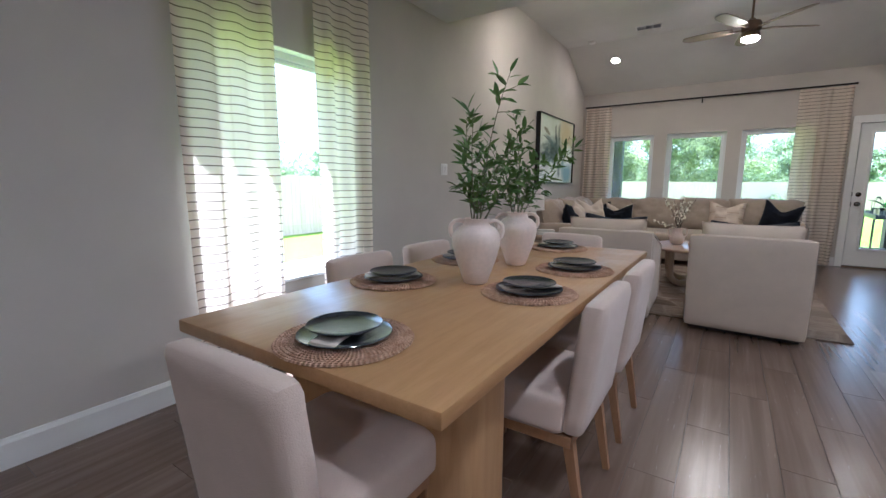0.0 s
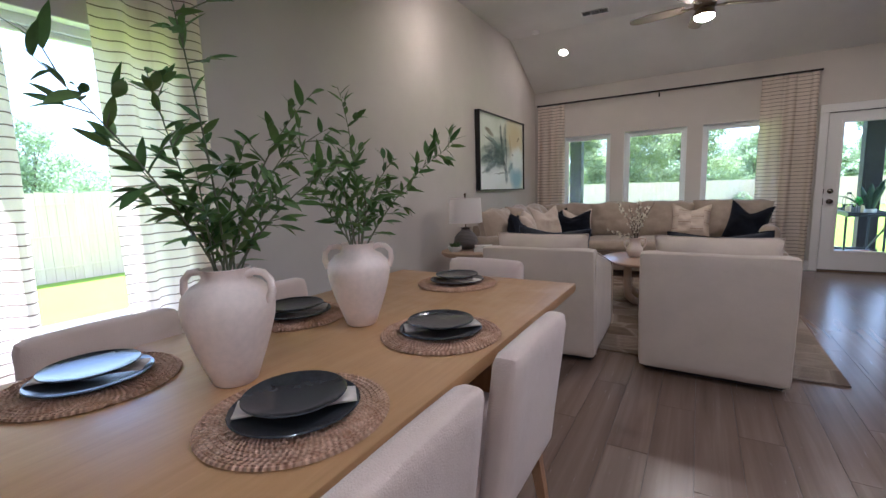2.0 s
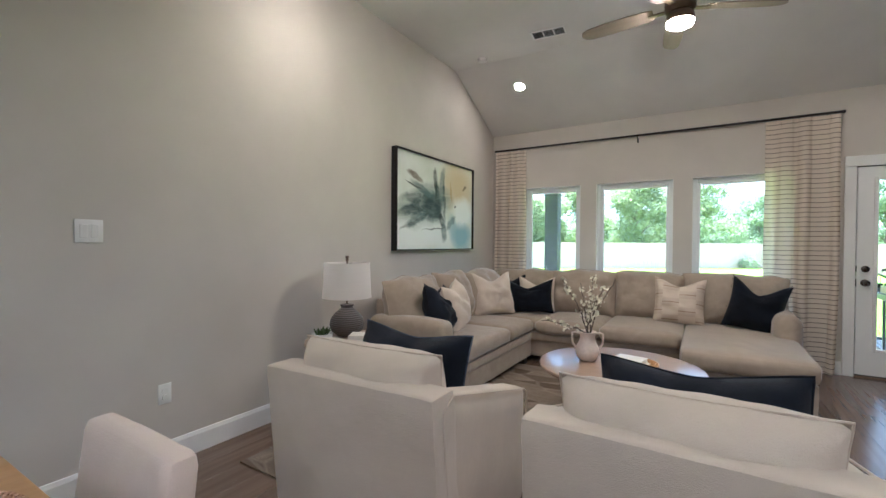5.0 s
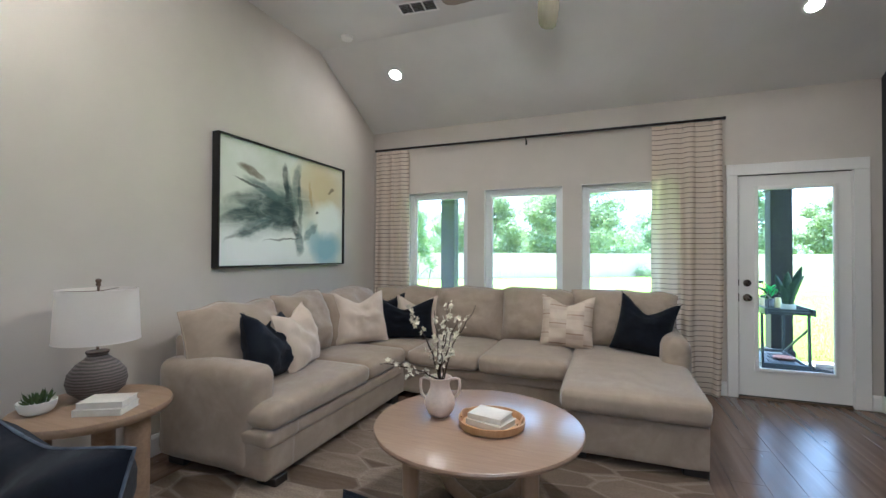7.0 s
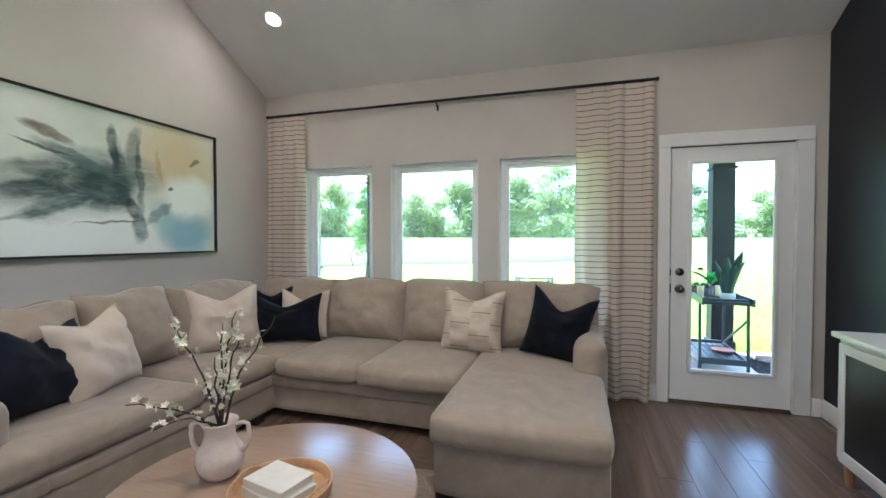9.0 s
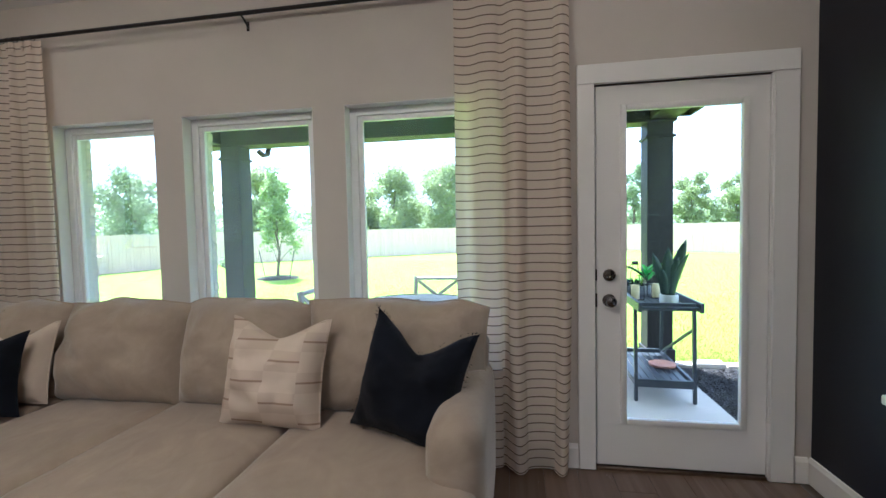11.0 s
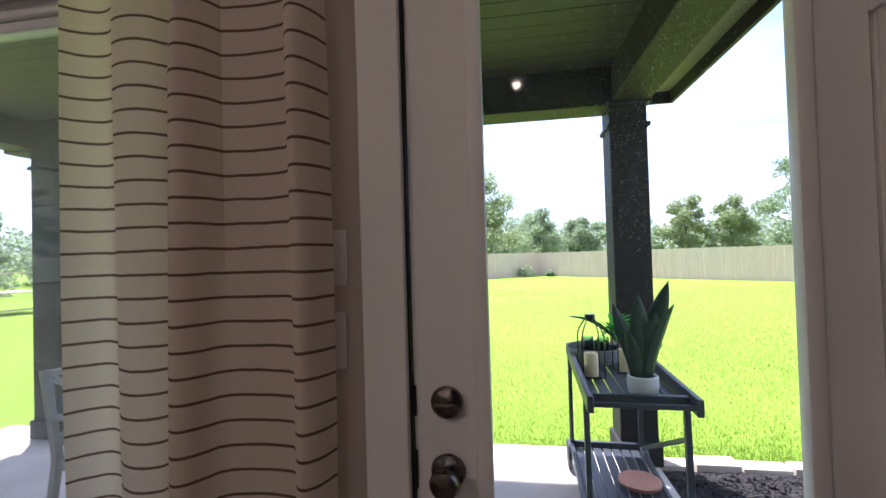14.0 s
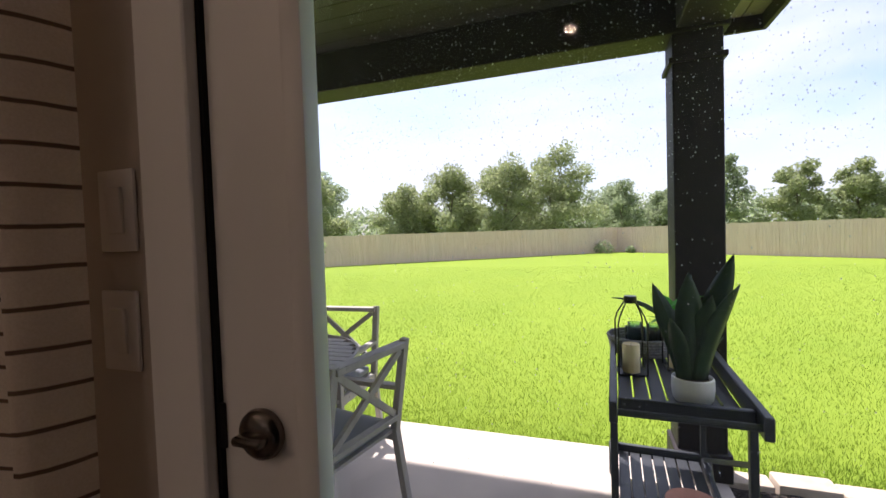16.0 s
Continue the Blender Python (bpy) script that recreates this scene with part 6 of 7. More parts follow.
me.from_pydata(co.reshape(-1, 3).tolist(), [], np.arange(3 * n).reshape(-1, 3).tolist())
me.materials.append(M_GRASS)
tagged(new("grass", me), "short bright green grass blades beside the patio", "grass", kind="stuff")

# covered roof: posts, beams, boarded ceiling, eave
PZ = 2.36
roof = thing("patio_roof", "dark stained timber patio roof on square posts", "patio roof", kind="structure")
for px in (2.742, -2.03):
    post = part("post", box(px, px + 0.245, 10.57, 10.80, SLAB, PZ + 0.02, 0.006, 1), M_POST, roof, "dark stained square timber post")
    part("post_base", box(px - 0.02, px + 0.265, 10.55, 10.82, SLAB + 0.001, SLAB + 0.16, 0.006, 1), M_POST, post)
    part("post_cap", box(px - 0.018, px + 0.263, 10.552, 10.818, PZ - 0.16, PZ - 0.13, 0.004, 1), M_POST, post)
part("beam", box(-2.3, 3.02, 10.56, 10.81, PZ, PZ + 0.30, 0.006, 1), M_POST, roof, "dark stained front beam")
part("beam", box(2.76, 3.01, 8.47, 10.56, PZ + 0.02, PZ + 0.30, 0.006, 1), M_POST, roof, "dark stained side beam")
part("beam", box(-2.25, -2.0, 8.47, 10.56, PZ + 0.02, PZ + 0.30, 0.006, 1), M_POST, roof, "dark stained side beam")
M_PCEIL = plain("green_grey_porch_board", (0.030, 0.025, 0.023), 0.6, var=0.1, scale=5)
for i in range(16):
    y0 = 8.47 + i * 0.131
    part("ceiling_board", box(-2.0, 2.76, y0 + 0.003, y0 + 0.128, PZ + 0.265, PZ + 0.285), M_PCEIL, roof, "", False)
part("deck", box(-2.7, 3.5, 8.47, 11.3, PZ + 0.32, PZ + 0.36), M_POST, roof, "", False)
# eave past the beams: soffit boards, fascia, gutter
for k in range(3):
    part("soffit_board", box(3.012 + k * 0.115, 3.012 + (k + 1) * 0.115 - 0.008, 8.47, 11.17, PZ + 0.272, PZ + 0.29), M_SOFFIT, roof, "olive grey soffit board", False)
for k in range(3):
    part("soffit_board", box(-2.6, 3.012, 10.815 + k * 0.115, 10.815 + (k + 1) * 0.115 - 0.008, PZ + 0.272, PZ + 0.29), M_SOFFIT, roof, "olive grey soffit board", False)
part("fascia", box(3.352, 3.380, 8.47, 11.20, PZ + 0.18, PZ + 0.37, 0.003, 1), M_POST, roof)
part("fascia", box(-2.65, 3.380, 11.172, 11.20, PZ + 0.18, PZ + 0.37, 0.003, 1), M_POST, roof)
part("downpipe", tube([(-1.70, 10.84, PZ - 0.02), (-1.68, 10.90, PZ - 0.06), (-1.68, 11.0, PZ - 0.04), (-1.68, 11.10, PZ + 0.2)], 0.032, 10), M_POST, roof, "grey bent downpipe")
M_WHITEBLADE = plain("white_fan_blade", (0.72, 0.72, 0.66), 0.5, var=0.04)
ceiling_fan("ceiling_fan", "white patio ceiling fan with pale blades", pose(0.60, 9.30, PZ + 0.264), 0.27, 0.56, (20, 92, 164, 236, 308), M_WHITEBLADE, M_WHITEBLADE, False)

# brick skin of the house round the openings
M_MORTAR = plain("pale_mortar", (0.60, 0.58, 0.54), 0.95, var=0.1, scale=20)
brick_wall = sheet_wall("wall_brick", "y", BACK + 0.132, 0.100, LEFT - 0.20, 4.2, GROUND - 0.1, PZ + 0.30,
                        [(a + 0.022, b - 0.022, WIN_Z0 + 0.01, WIN_Z1 - 0.012) for a, b in BACK_WINDOWS] + [(DOOR_X0 - 0.012, DOOR_X1 + 0.012, GROUND - 0.1, DOOR_TOP + 0.012)],
                        M_MORTAR, "pale brick outer wall of the house")
bmb = box(-0.1, 0.1, -0.045, 0.0, 0, 0.057, 0.004, 1)
BRICK = mesh_of("brick", bmb, M_BRICK, False)
rnd = random.Random(12)
for a, b in BACK_WINDOWS:
    for xx in (a + 0.024 - 0.1, b - 0.024 + 0.1):
        for k in range(23):
            z = WIN_Z0 - 0.02 + k * 0.067
            shared("brick", BRICK, brick_wall, Matrix.Translation((xx + rnd.uniform(-0.004, 0.004), BACK + 0.241 + rnd.uniform(0, 0.004), z)))


# ---------------------------------------------------------------- bar cart on the patio
cart = thing("bar_cart", "charcoal slatted wooden bar cart with two shelves", "cart", pose(2.355, 9.49, SLAB, 0, 0, -2.5))
CW, CL, CZ = 0.46, 1.10, 0.765
for x in (0.012, CW - 0.012):
    part("side_rail", box(x - 0.014, x + 0.014, -0.06, CL, CZ - 0.012, CZ + 0.062, 0.004, 1), M_CHARCOAL, cart)
for y in (0.03, CL - 0.012):
    part("end_rail", box(0.027, CW - 0.027, y - 0.013, y + 0.013, CZ - 0.012, CZ + 0.050, 0.004, 1), M_CHARCOAL, cart)
part("handle", tube([(0.026, -0.035, CZ + 0.02), (CW - 0.026, -0.035, CZ + 0.02)], 0.012, 10), M_CHARCOAL, cart)
for k in range(7):
    x0 = 0.030 + k * 0.0575
    part("slat", box(x0, x0 + 0.050, 0.045, CL - 0.027, CZ - 0.010, CZ + 0.004, 0.002, 1), M_CHARCOAL, cart)
    part("lower_slat", box(x0, x0 + 0.050, 0.10, CL - 0.10, 0.135, 0.149, 0.002, 1), M_CHARCOAL, cart)
for y in (0.085, CL - 0.085):
    part("lower_rail", box(0.02, CW - 0.02, y - 0.013, y + 0.013, 0.12, 0.185, 0.004, 1), M_CHARCOAL, cart)
for x in (0.012, CW - 0.012):
    part("lower_side", box(x - 0.012, x + 0.012, 0.10, CL - 0.10, 0.12, 0.172, 0.004, 1), M_CHARCOAL, cart)
    part("leg", beam((x, 0.085, 0.001 if x > 0.2 else 0.001), (x, 0.115, CZ - 0.013), 0.026, 0.032), M_CHARCOAL, cart)
    part("leg", beam((x, CL - 0.085, 0.06), (x, CL - 0.11, CZ - 0.013), 0.026, 0.032), M_CHARCOAL, cart)
    part("brace", beam((x, 0.13, CZ - 0.18), (x, CL - 0.14, 0.18), 0.020, 0.022) if x > 0.2 else beam((x, CL - 0.13, 0.2), (x, CL - 0.13, CZ - 0.05), 0.02, 0.02), M_CHARCOAL, cart)
    s = -0.02 if x < 0.2 else 0.02
    wh = part("wheel", moved(lathe([(0, -0.014), (0.082, -0.014), (0.092, -0.008), (0.092, 0.008), (0.082, 0.014), (0, 0.014)], 30), Matrix.Translation((x + s, CL - 0.085, 0.094)) @ Matrix.Rotation(radians(90), 4, "Y")), M_CHARCOAL, cart)
CT = SLAB + CZ + 0.0055


def lantern(x, y, w, h, label):
    l = thing("lantern", label, "lantern", pose(x, y, CT, 0, 0, 4), "wire lanterns")
    r = w / 2
    for sx in (-1, 1):
        for sy in (-1, 1):
            part("wire", tube([(sx * r, sy * r, 0.004), (sx * r, sy * r, h * 0.66), (sx * r * 0.85, sy * r * 0.85, h * 0.76), (sx * 0.022, sy * 0.022, h * 0.92)], 0.0033, 6), M_BLACK, l)
    for a, b in (((-r, -r), (r, -r)), ((r, -r), (r, r)), ((r, r), (-r, r)), ((-r, r), (-r, -r))):
        part("base_wire", tube([(*a, 0.004), (*b, 0.004)], 0.0033, 6), M_BLACK, l)
    part("cap", lathe([(0, h * 0.91), (0.026, h * 0.91), (0.028, h * 0.95), (0.026, h), (0, h)], 20), M_BLACK, l)
    part("tray_plate", box(-r, r, -r, r, 0.0, 0.003), M_BLACK, l, "", False)
    cd = thing("candle", "ivory pillar candle inside a wire lantern", "candle", pose(x, y, CT + 0.0035), "pillar candles")
    part("wax", lathe([(0, 0), (0.036, 0), (0.037, 0.004), (0.037, 0.118), (0.034, 0.124), (0.026, 0.118), (0, 0.115)], 26), M_CANDLE, cd)
    part("wick", tube([(0, 0, 0.114), (0.001, 0, 0.128)], 0.0012, 5), M_BLACK, cd)


lantern(2.462, 9.955, 0.115, 0.34, "black wire lantern holding an ivory candle")
lantern(2.665, 10.06, 0.105, 0.26, "smaller black wire lantern behind a potted plant")

# snake plant in a white pot
PX, PY = 2.645, 9.66
sp = thing("snake_plant", "dark green snake plant in a white round pot", "plant", pose(PX, PY, CT))
part("pot", lathe([(0, 0), (0.055, 0), (0.066, 0.012), (0.071, 0.05), (0.069, 0.088), (0.065, 0.092), (0.060, 0.088), (0.058, 0.075), (0, 0.072)], 36), M_POT, sp)
part("soil", lathe([(0, 0.076), (0.057, 0.076), (0.057, 0.079), (0, 0.083)], 24), M_SOIL, sp)


def blade(name, length, width, tip, seed):
    bm = bmesh.new()
    rows = []
    for i in range(11):
        t = i / 10
        w = width / 2 * (0.62 + 0.6 * t - 0.1 * t * t) * (1 if t < 0.55 else max(0.0, 1 - ((t - 0.55) / 0.45) ** 1.6))
        p = Vector((tip[0] * t * (0.5 + 0.5 * t), tip[1] * t * (0.5 + 0.5 * t), length * t))
        tw = 0.35 * math.sin(seed) * t
        rows.append([bm.verts.new(p + Vector((math.cos(seed + tw) * w * s, math.sin(seed + tw) * w * s, 0)) + Vector((-math.sin(seed + tw), math.cos(seed + tw), 0)) * abs(s) * w * 0.35) for s in (-1, -0.5, 0, 0.5, 1)])
    for a, b in zip(rows, rows[1:]):
        for i in range(4):
            bm.faces.new((a[i], a[i + 1], b[i + 1], b[i]))
    bmesh.ops.remove_doubles(bm, verts=bm.verts, dist=1e-5)
    return bm


for k, (bx0, by0, ln, wd, tx, ty, rot) in enumerate(((-0.02, 0.0, 0.36, 0.075, -0.11, -0.02, 0.3), (0.0, -0.015, 0.40, 0.085, -0.015, -0.02, 0.1), (0.015, 0.01, 0.46, 0.080, 0.13, 0.03, -0.3), (0.025, -0.01, 0.36, 0.070, 0.115, -0.03, 0.4),
                                                     (-0.015, 0.02, 0.38, 0.07, 0.03, 0.06, 0.8), (-0.03, -0.01, 0.24, 0.055, -0.05, -0.05, -0.4), (0.03, 0.015, 0.16, 0.04, 0.07, 0.0, 1.0), (0.005, 0.0, 0.32, 0.07, 0.05, -0.05, -0.15))):
    ob = part("leaf", moved(blade("leaf", ln, wd * 1.25, (tx, ty), rot), Matrix.Translation((bx0, by0, 0.076))), M_SNAKE, sp)
    ob.modifiers.new("thickness", "SOLIDIFY").thickness = 0.003

# woven basket with glasses and a leafy plant behind
bk = thing("basket", "grey and white woven rope basket on the cart", "basket", pose(2.545, 10.33, CT))
M_ROPE = plain("grey_rope", (0.22, 0.22, 0.22), 0.9, var=0.6, scale=120, bump=0.6)
part("basket_floor", lathe([(0, 0), (0.15, 0), (0.15, 0.006), (0, 0.006)], 36), M_ROPE, bk)
for i in range(6):
    r = 0.150 + 0.003 * i
    part("rope_coil", tube([(r * math.cos(2 * math.pi * t / 40), r * math.sin(2 * math.pi * t / 40), 0.009 + i * 0.0145) for t in range(41)], 0.008, 7), M_ROPE, bk)
for i, (x, y) in enumerate(((-0.05, -0.05), (0.03, -0.07), (0.06, 0.02), (-0.03, 0.05))):
    gl = thing("drinking_glass", "ribbed blue-grey drinking glass in the basket", "glass", pose(2.545 + x, 10.33 + y, CT + 0.0065), "glasses in the basket")
    o = part("tumbler", lathe([(0.0, 0.0), (0.033, 0.0), (0.037, 0.13), (0.0345, 0.13), (0.031, 0.006), (0, 0.006)], 24), glass("tumbler_glass", (0.72, 0.82, 0.86), 1.0) if i == 0 else bpy.data.materials["tumbler_glass"], gl)
fp = thing("leafy_plant", "bright green broad-leaved plant behind the basket", "plant", pose(2.70, 10.42, CT))
part("pot", lathe([(0, 0), (0.04, 0), (0.05, 0.08), (0.046, 0.08), (0, 0.07)], 24), M_CHARCOAL, fp)
FERN = leaf_mesh("leaf", 0.17, 0.075, M_FERN, 0.35, 0.25)
rnd = random.Random(9)
for k in range(16):
    a = rnd.uniform(0, 6.28)
    e = rnd.uniform(0.3, 1.3)
    shared("leaf", FERN, fp, aim((0, 0, 0.10 + 0.12 * rnd.random()), (math.cos(a) * math.cos(e), math.sin(a) * math.cos(e), math.sin(e)), rnd.uniform(-0.6, 0.6), rnd.uniform(0.7, 1.1)))
gb = part("long_leaf", tube(bend((0, 0, 0.1), (-0.10, -0.02, 0.26), (-0.30, -0.06, 0.27), 8), [0.006, 0.009, 0.012, 0.014, 0.014, 0.012, 0.009, 0.006, 0.002], 5), M_SNAKE, fp, "long grey-green leaf")
for k, dz in enumerate((0.0, 0.014)):
    tp = thing("terracotta_plate", "stack of round terracotta plates on the lower shelf", "plate", pose(2.71, 10.02, SLAB + 0.151 + dz), "terracotta plates")
    part("plate_body", lathe([(0, 0), (0.075, 0), (0.105, 0.010), (0.112, 0.016), (0.104, 0.015), (0.07, 0.006), (0, 0.005)], 40), M_TERRA, tp)


# ---------------------------------------------------------------- patio table and chairs
pt = thing("patio_table", "round grey slatted wooden outdoor dining table", "table", pose(0.47, 9.87, SLAB))
PTR = 0.56
for k in range(15):
    y0 = -PTR + k * 2 * PTR / 15
    y1 = y0 + 2 * PTR / 15 - 0.008
    ym = max(abs(y0), abs(y1))
    hx = math.sqrt(max(0.0, PTR ** 2 - min(ym, PTR * 0.985) ** 2))
    part("slat", box(-hx, hx, y0, y1, 0.716, 0.738, 0.003, 1), M_GREYWOOD, pt)
part("rim", lathe([(PTR - 0.03, 0.69), (PTR + 0.012, 0.69), (PTR + 0.014, 0.74), (PTR - 0.004, 0.742), (PTR - 0.012, 0.70)], 48, False), M_GREYWOOD, pt)
for a in (45, 135, 225, 315):
    c, s_ = math.cos(radians(a)) * 0.36, math.sin(radians(a)) * 0.36
    part("leg", box(c - 0.035, c + 0.035, s_ - 0.035, s_ + 0.035, 0.001, 0.715, 0.004, 1), M_GREYWOOD, pt)


def patio_chair(at):
    """Cross-back outdoor armchair that faces -x; its back stands at x = 0."""
    c = thing("patio_chair", "weathered grey cross-back outdoor chair with a grey cushion", "chair", at, "chairs round the patio table")
    w = 0.25
    for s in (-1, 1):
        part("rear_leg", add(beam((0.07, s * w, 0.001), (0.0, s * w, 0.43), 0.04, 0.036), beam((0.0, s * w, 0.43), (0.075, s * w, 0.90), 0.04, 0.036)), M_GREYWOOD, c)
        part("front_leg", beam((-0.47, s * w, 0.001), (-0.47, s * w, 0.62), 0.038, 0.036), M_GREYWOOD, c)
        part("armrest", beam((-0.50, s * w, 0.63), (0.03, s * w, 0.65), 0.05, 0.024), M_GREYWOOD, c)
        part("side_rail", beam((-0.46, s * w, 0.39), (0.0, s * w, 0.40), 0.028, 0.06), M_GREYWOOD, c)
    part("top_rail", beam((0.070, -w, 0.875), (0.070, w, 0.875), 0.06, 0.03), M_GREYWOOD, c)
    part("bottom_rail", beam((0.012, -w, 0.50), (0.012, w, 0.50), 0.045, 0.026), M_GREYWOOD, c)
    for s in (-1, 1):
        part("cross_bar", beam((0.016, -s * (w - 0.03), 0.52), (0.064, s * (w - 0.03), 0.85), 0.034, 0.020 + 0.002 * s, 0.002, (1, 0, 0)), M_GREYWOOD, c)
    part("front_rail", beam((-0.47, -w, 0.40), (-0.47, w, 0.40), 0.06, 0.026), M_GREYWOOD, c)
    for k in range(6):
        x0 = -0.45 + k * 0.076
        part("seat_slat", box(x0, x0 + 0.066, -w + 0.02, w - 0.02, 0.415, 0.431, 0.002, 1), M_GREYWOOD, c)
    part("cushion", soft(-0.46, -0.02, -w + 0.02, w - 0.02, 0.432, 0.485, 0.02, 0.008, 7, 0.002, 3), M_CUSHION_GREY, c)
    return c


pc = patio_chair(pose(1.30, 9.60, SLAB, 0, 0, -10))
copy_thing(pc, pose(0.42, 9.20, SLAB, 0, 0, -90))
copy_thing(pc, pose(0.55, 10.62, SLAB, 0, 0, 92))
copy_thing(pc, pose(-0.40, 9.70, SLAB, 0, 0, 180))


# ---------------------------------------------------------------- fence
def fence_run(name, a, b, top, label, rails=False, boards=True):
    a, b = Vector((*a, 0)), Vector((*b, 0))
    d = (b - a).normalized()
    length = (b - a).length
    f = thing(name, label, "fence", kind="structure")
    bm = bmesh.new()
    rnd = random.Random(int(length * 10))
    s = 0.0
    nrm = Vector((-d.y, d.x, 0))
    while s < length:
        z = top + rnd.uniform(-0.018, 0.018)
        o = rnd.uniform(-0.006, 0.006)
        p, q = a + d * s + nrm * o, a + d * (s + 0.134) + nrm * o
        t = nrm * 0.018
        v = [bm.verts.new(c + Vector((0, 0, zz))) for c in (p, q, q + t, p + t) for zz in (GROUND - 0.1, z)]
        for i in range(4):
            j = (i + 1) % 4
            bm.faces.new((v[2 * i], v[2 * j], v[2 * j + 1], v[2 * i + 1]))
        bm.faces.new((v[1], v[3], v[5], v[7]))
        s += 0.140
    tagged(part("boards", bm, M_FENCE, f, "", False), kind="stuff")
    if rails:
        for z in (0.05, 0.62, 1.2):
            part("rail", beam(a + nrm * 0.04 + Vector((0, 0, z)), b + nrm * 0.04 + Vector((0, 0, z)), 0.09, 0.04), M_FENCE, f)
        n = int(length / 2.4)
        for i in range(n + 1):
            p = a + d * (length * i / n) + nrm * 0.07
            part("fence_post", box(p.x - 0.045, p.x + 0.045, p.y - 0.045, p.y + 0.045, GROUND - 0.1, top - 0.05), M_FENCE, f, "", False)


FC = (3.9, 38.5)
fence_run("fence", (-14.0, 25.2), FC, 1.42, "long cedar board fence at the back of the lawn")
fence_run("fence", FC, (26, 18), 1.40, "long cedar board fence along the far side of the lawn")
fence_run("fence", (-15.2, 20.6), (-14.0, 25.2), 1.38, "cedar board fence behind the young tree")
fence_run("fence", (-9.6, -9), (-9.6, 9.0), 1.42, "cedar board fence beside the dining window", True)
fence_run("fence", (-9.6, 9.0), (-15.6, 19.2), 1.42, "cedar board fence at the side of the lawn", True)
gate = thing("fence_gate", "tan cedar gate with cross rails in the fence", "gate")
bm = beam((-15.55, 19.3, 0.55), (-15.2, 20.6, 0.55), 1.62, 0.03, 0.004, (0, 0, 1))
part("gate_panel", bm, M_FENCE, gate)
for z in (-0.1, 0.55, 1.22):
    part("gate_rail", beam((-15.48, 19.28, z), (-15.13, 20.56, z), 0.10, 0.04), M_FENCE, gate)
ac = thing("ac_unit", "small grey outdoor unit beside shrubs at the fence", "outdoor unit", pose(-12.2, 22.6, GROUND))
part("cabinet", box(-0.3, 0.3, -0.3, 0.3, 0.001, 0.62, 0.03, 2), plain("grey_unit", (0.22, 0.23, 0.23), 0.5), ac)
part("grille", lathe([(0, 0.62), (0.24, 0.62), (0.25, 0.64), (0, 0.65)], 24), M_CHARCOAL, ac)


# ---------------------------------------------------------------- trees
def cloud_mesh(name, centres, n, size, material, rs, flat=0.8):
    """A crown of many small leaf clumps gathered round centres (x, y, z, radius)."""
    c = np.array(centres)
    wts = c[:, 3] ** 2
    pick = rs.choice(len(c), n, p=wts / wts.sum())
    d = rs.randn(n, 3)
    d /= np.linalg.norm(d, axis=1)[:, None]
    r = c[pick, 3] * (0.45 + 0.6 * rs.rand(n) ** 0.6)
    p = c[pick, :3] + d * r[:, None] * np.array([1, 1, flat])
    u = rs.randn(n, 3)
    u /= np.linalg.norm(u, axis=1)[:, None]
    v = np.cross(u, rs.randn(n, 3))
    v /= np.linalg.norm(v, axis=1)[:, None]
    s = size * (0.6 + 0.8 * rs.rand(n))[:, None]
    quad = np.stack([p - u * s, p - v * s * 0.5, p + u * s, p + v * s * 0.5], 1)
    me = bpy.data.meshes.new(name)
    me.from_pydata(quad.reshape(-1, 3).tolist(), [], np.arange(4 * n).reshape(-1, 4).tolist())
    me.materials.append(material)
    return me


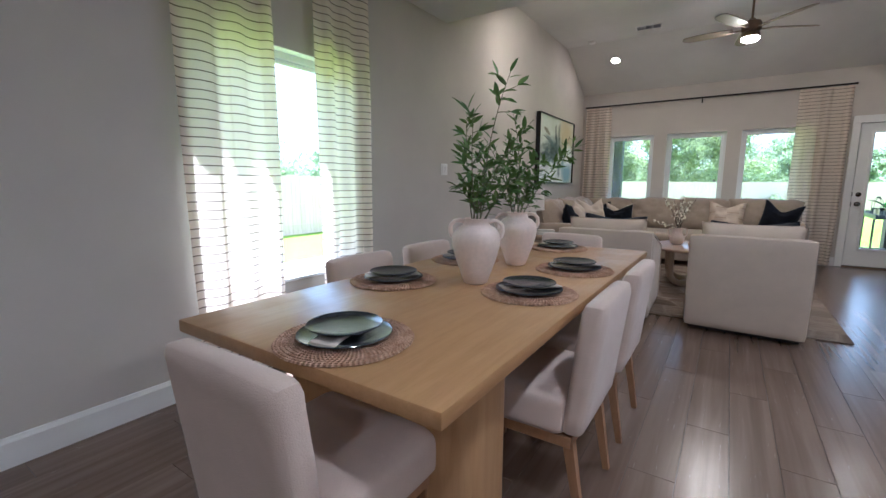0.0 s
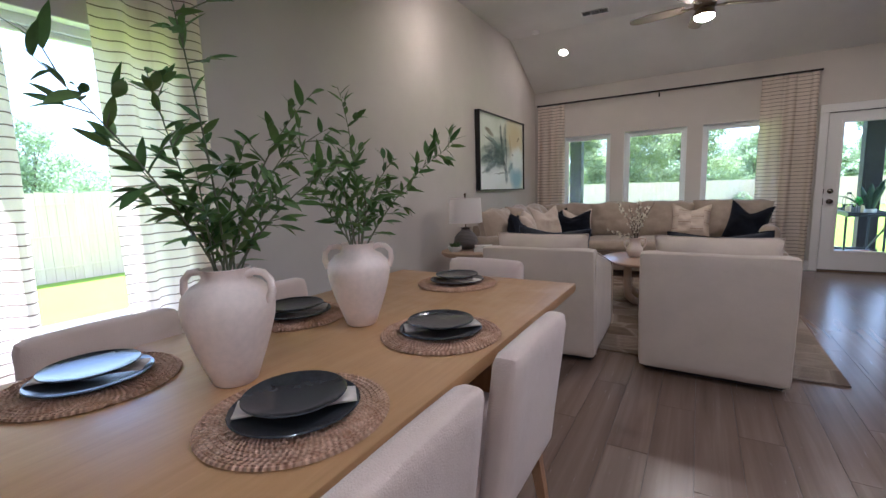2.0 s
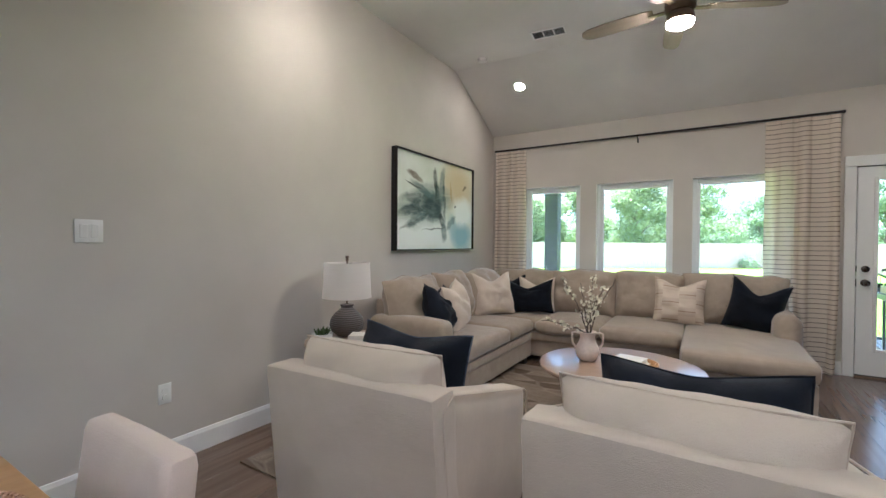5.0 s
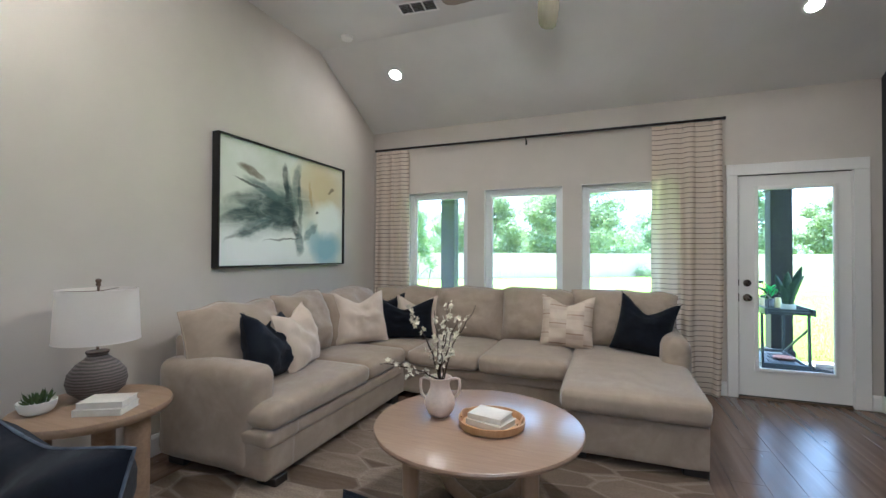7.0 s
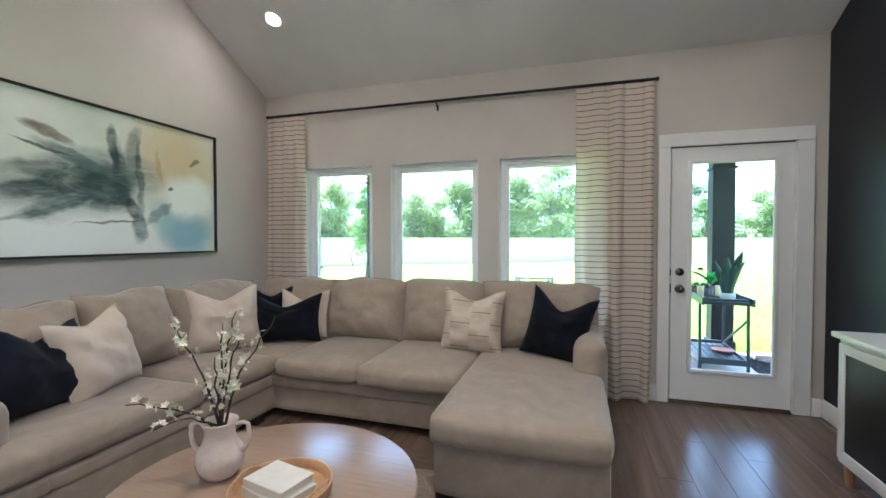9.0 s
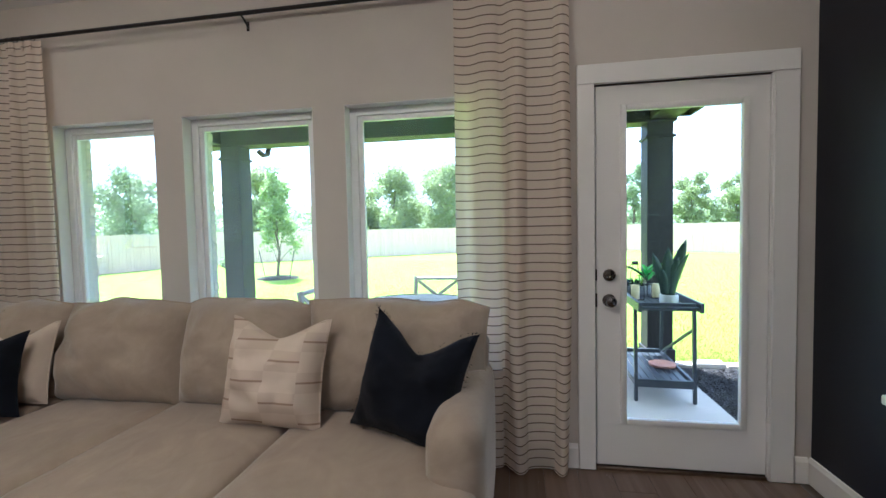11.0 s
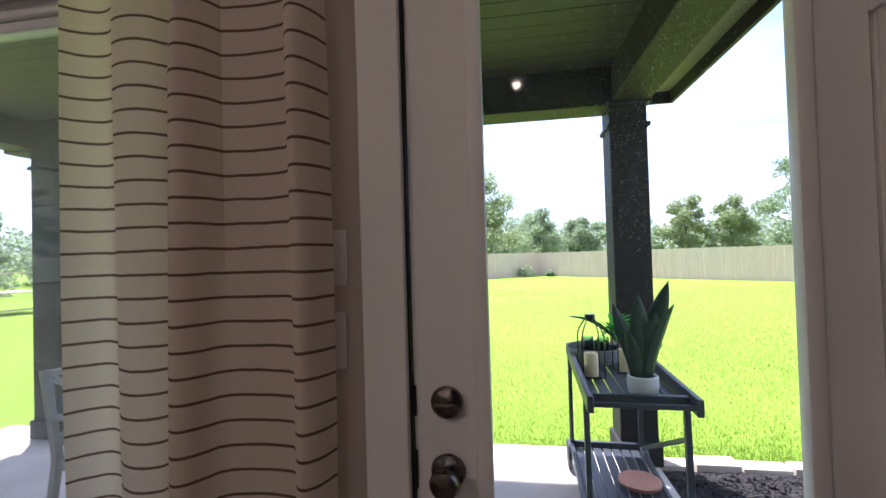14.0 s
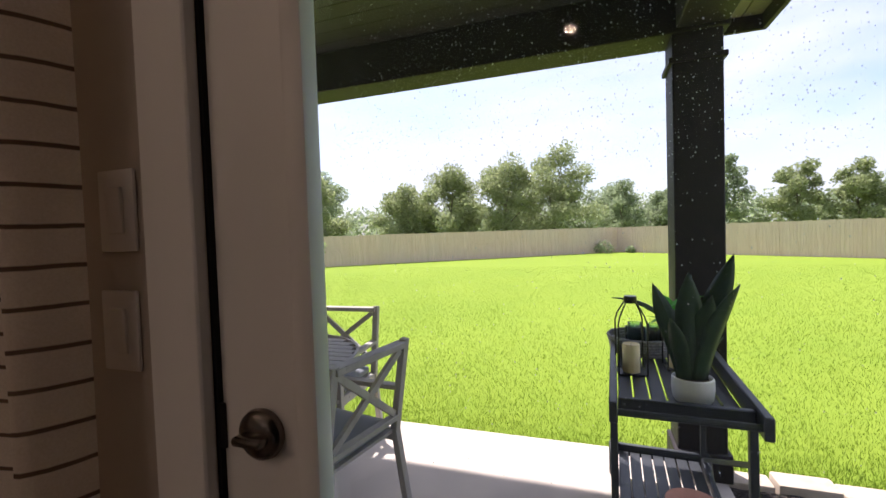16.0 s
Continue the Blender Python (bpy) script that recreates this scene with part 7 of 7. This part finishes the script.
def tree(x, y, height, spread, seed, label, material=M_TREE, n=3600, size=0.16, bare=0.22, airy=1.0, shape="round"):
    rs = np.random.RandomState(seed)
    rnd = random.Random(seed)
    t = thing("tree", label, "tree", pose(x, y, GROUND), "trees past the fence")
    trunk_top = height * 0.72
    tr_r = height * (0.016 if height > 4 else 0.007) + 0.02
    pts = [Vector((0.02 * height * math.sin(k * 1.3 + seed), 0.02 * height * math.cos(k + seed), trunk_top * k / 6)) for k in range(7)]
    pts[0] = Vector((0, 0, -0.05))
    trunk = part("trunk", tube(pts, [tr_r * (1.25 - 0.17 * k) for k in range(7)], 9), M_BARK, t)
    centres = []
    limbs = 11
    for k in range(limbs):
        f = bare + (0.95 - bare) * (k + 0.5) / limbs
        a = k * 2.4 + rnd.uniform(-0.4, 0.4)
        if shape == "round":
            reach = spread * math.sin(math.pi * min(1, 0.18 + 0.80 * f)) ** 0.7 * rnd.uniform(0.55, 1.0)
        else:
            reach = spread * (1.05 - f) * rnd.uniform(0.7, 1.05) + 0.1 * spread
        z = height * f
        p0 = pts[min(6, int(f * 0.72 / 0.72 * 5))]
        tip = Vector((math.cos(a) * reach, math.sin(a) * reach, z))
        part("limb", tube(bend(Vector((p0.x, p0.y, min(p0.z, z * 0.8))), Vector((tip.x * 0.4, tip.y * 0.4, z * 0.86)), tip, 5), [tr_r * 0.32 * (1 - 0.15 * i) for i in range(6)], 6), M_BARK, trunk)
        for q in range(5):
            centres.append((tip.x * rnd.uniform(0.5, 1.08), tip.y * rnd.uniform(0.5, 1.08), z + rnd.uniform(-0.05, 0.08) * height, spread * rnd.uniform(0.14, 0.30) * airy))
    centres.append((0, 0, height * 0.9, spread * 0.26))
    for q in range(9):
        a, f = rnd.uniform(0, 6.28), rnd.uniform(bare + 0.08, 0.85)
        centres.append((math.cos(a) * spread * 0.4 * rnd.random(), math.sin(a) * spread * 0.4 * rnd.random(), height * f, spread * 0.34 * airy))
    ob = new("crown", cloud_mesh("crown", centres, n, size, material, rs))
    ob.parent = t
    return t


# young tree on the lawn with its mulch ring and stakes
yt = tree(-6.55, 19.3, 3.7, 0.85, 5, "young slender tree with light green leaves on the lawn", M_YOUNG, 5600, 0.052, 0.26, 1.15, "cone")
ring = bmesh.new()
add(ring, lathe([(0, 0.10), (0.3, 0.09), (0.62, 0.05), (0.75, -0.02)], 32))
tagged(part("tree_mulch_ring", ring, M_MULCH, None, "", True, pose(-6.55, 19.3, GROUND)), "dark mulch ring round the young tree", "mulch")
for k, s in enumerate((-0.72, 0.68)):
    st = thing("tree_stake", "thin dark stake beside the young tree", "stake", group="tree stakes")
    part("stake_pole", tube([(-6.55 + s * 0.8, 19.3 - s * 0.3, GROUND - 0.05), (-6.55 + s * 1.1, 19.3 - s * 0.3, GROUND + 0.95)], 0.016, 6), M_CHARCOAL, st)

far = "leafy green tree standing beyond the back fence"
for k, (x, y, hgt_, spr) in enumerate(((-10.2, 47, 7.4, 4.4), (-5.4, 49, 8.1, 4.6), (-0.9, 50, 8.9, 4.6), (-15.0, 47, 6.0, 4.2), (-21, 40, 6.6, 3.4), (-26, 33, 6.4, 3.2), (-29, 27, 5.6, 3.0), (5.5, 58, 6.2, 3.4), (10.0, 58, 5.4, 3.0),
                                       (14.5, 56, 8.0, 2.8), (19.5, 54, 6.8, 3.2), (22.8, 52, 6.2, 2.8), (28.5, 50, 10.2, 4.4), (34, 46, 8.0, 4.2), (40, 42, 7.4, 4.0), (-34, 22, 6.0, 3.4), (-6.8, 56, 9.0, 4.0), (4, 66, 7.0, 4.2), (48, 40, 9.0, 5.0), (-24, 46, 8.0, 4.0),
                                       (-38, 12, 7.0, 4.0), (-42, 4, 7.6, 4.4), (-40, -6, 7.0, 4.0))):
    airy = 0.75 if k in (9, 10, 12) else 1.0
    tree(x, y, hgt_, spr, 100 + k, far if k not in (9, 12) else "tall airy tree with an open crown beyond the fence", M_TREE if k < 5 or k in (10, 11) else M_TREE2, 17000 if k < 5 else 9000, 0.125, 0.10, airy)
# undergrowth that fills the foot of the wood
rs = np.random.RandomState(21)
cent = []
for k in range(120):
    f = k / 119
    a = radians(170 - 150 * f)
    r = 60 + 6 * math.sin(k * 1.7)
    cent.append((2 + r * math.cos(a), 6 + r * math.sin(a), GROUND + 2.5 + 0.9 * math.sin(k * 2.9), 3.0 + 0.9 * math.sin(k * 5.1)))
ug = new("undergrowth", cloud_mesh("undergrowth", cent, 60000, 0.24, M_TREE2, rs))
tagged(ug, "dense green undergrowth along the far tree line", "shrubs", kind="stuff")
# shrubs at the foot of the fence
for x, y, r in ((3.0, 37.2, 0.55), (1.2, 37.0, 0.28), (0.2, 36.4, 0.25), (4.6, 37.4, 0.28), (-12.9, 22.9, 0.45), (-11.6, 23.6, 0.35)):
    s = thing("shrub", "small green shrub at the foot of the fence", "shrub", pose(x, y, GROUND), "shrubs at the fence")
    ob = new("foliage", cloud_mesh("foliage", [(0, 0, r * 0.7, r), (r * 0.5, 0, r * 0.5, r * 0.7), (-r * 0.5, 0.1, r * 0.5, r * 0.6)], 420, 0.07, M_TREE2, rs))
    ob.parent = s


# ---------------------------------------------------------------- floor planks
sub = box(LEFT - 0.001, EAST, REAR, BACK + 0.0, -0.06, -0.004)
floor = tagged(part("floor", sub, M_GAP, None, "", False), "grey-brown wood-look vinyl plank floor", "floor", kind="structure")
rnd = random.Random(2)
PWID, PLEN = 0.181, 1.22
pm = {}


def plank_mesh(length):
    key = round(length, 3)
    if key not in pm:
        pm[key] = mesh_of("plank", box(-PWID / 2 + 0.0008, PWID / 2 - 0.0008, -key / 2 + 0.0008, key / 2 - 0.0008, -0.0035, 0.0, 0.0006, 1), M_PLANK, False)
    return pm[key]


rest = bmesh.new()
for i in range(int((EAST - LEFT) / PWID) + 1):
    x = LEFT + PWID * (i + 0.5)
    y = REAR + (-PLEN + (i * 0.43 % 1.0) * PLEN)
    while y < BACK:
        a, b = max(y, REAR), min(y + PLEN, BACK - 0.002)
        if b - a > 0.05:
            a2, b2 = round(a, 2), round(b, 2)
            if x < RIGHT - 0.05 and b > -0.9:
                shared("plank", plank_mesh(b2 - a2), floor, Matrix.Translation((x, (a2 + b2) / 2, 0)))
            elif not (x > RIGHT and a > 3.9):
                add(rest, box(x - PWID / 2 + 0.0008, x + PWID / 2 - 0.0008, a2, b2, -0.0035, 0.0))
        y += PLEN
tagged(part("far_planks", rest, M_PLANK, floor, "", False), kind="stuff")
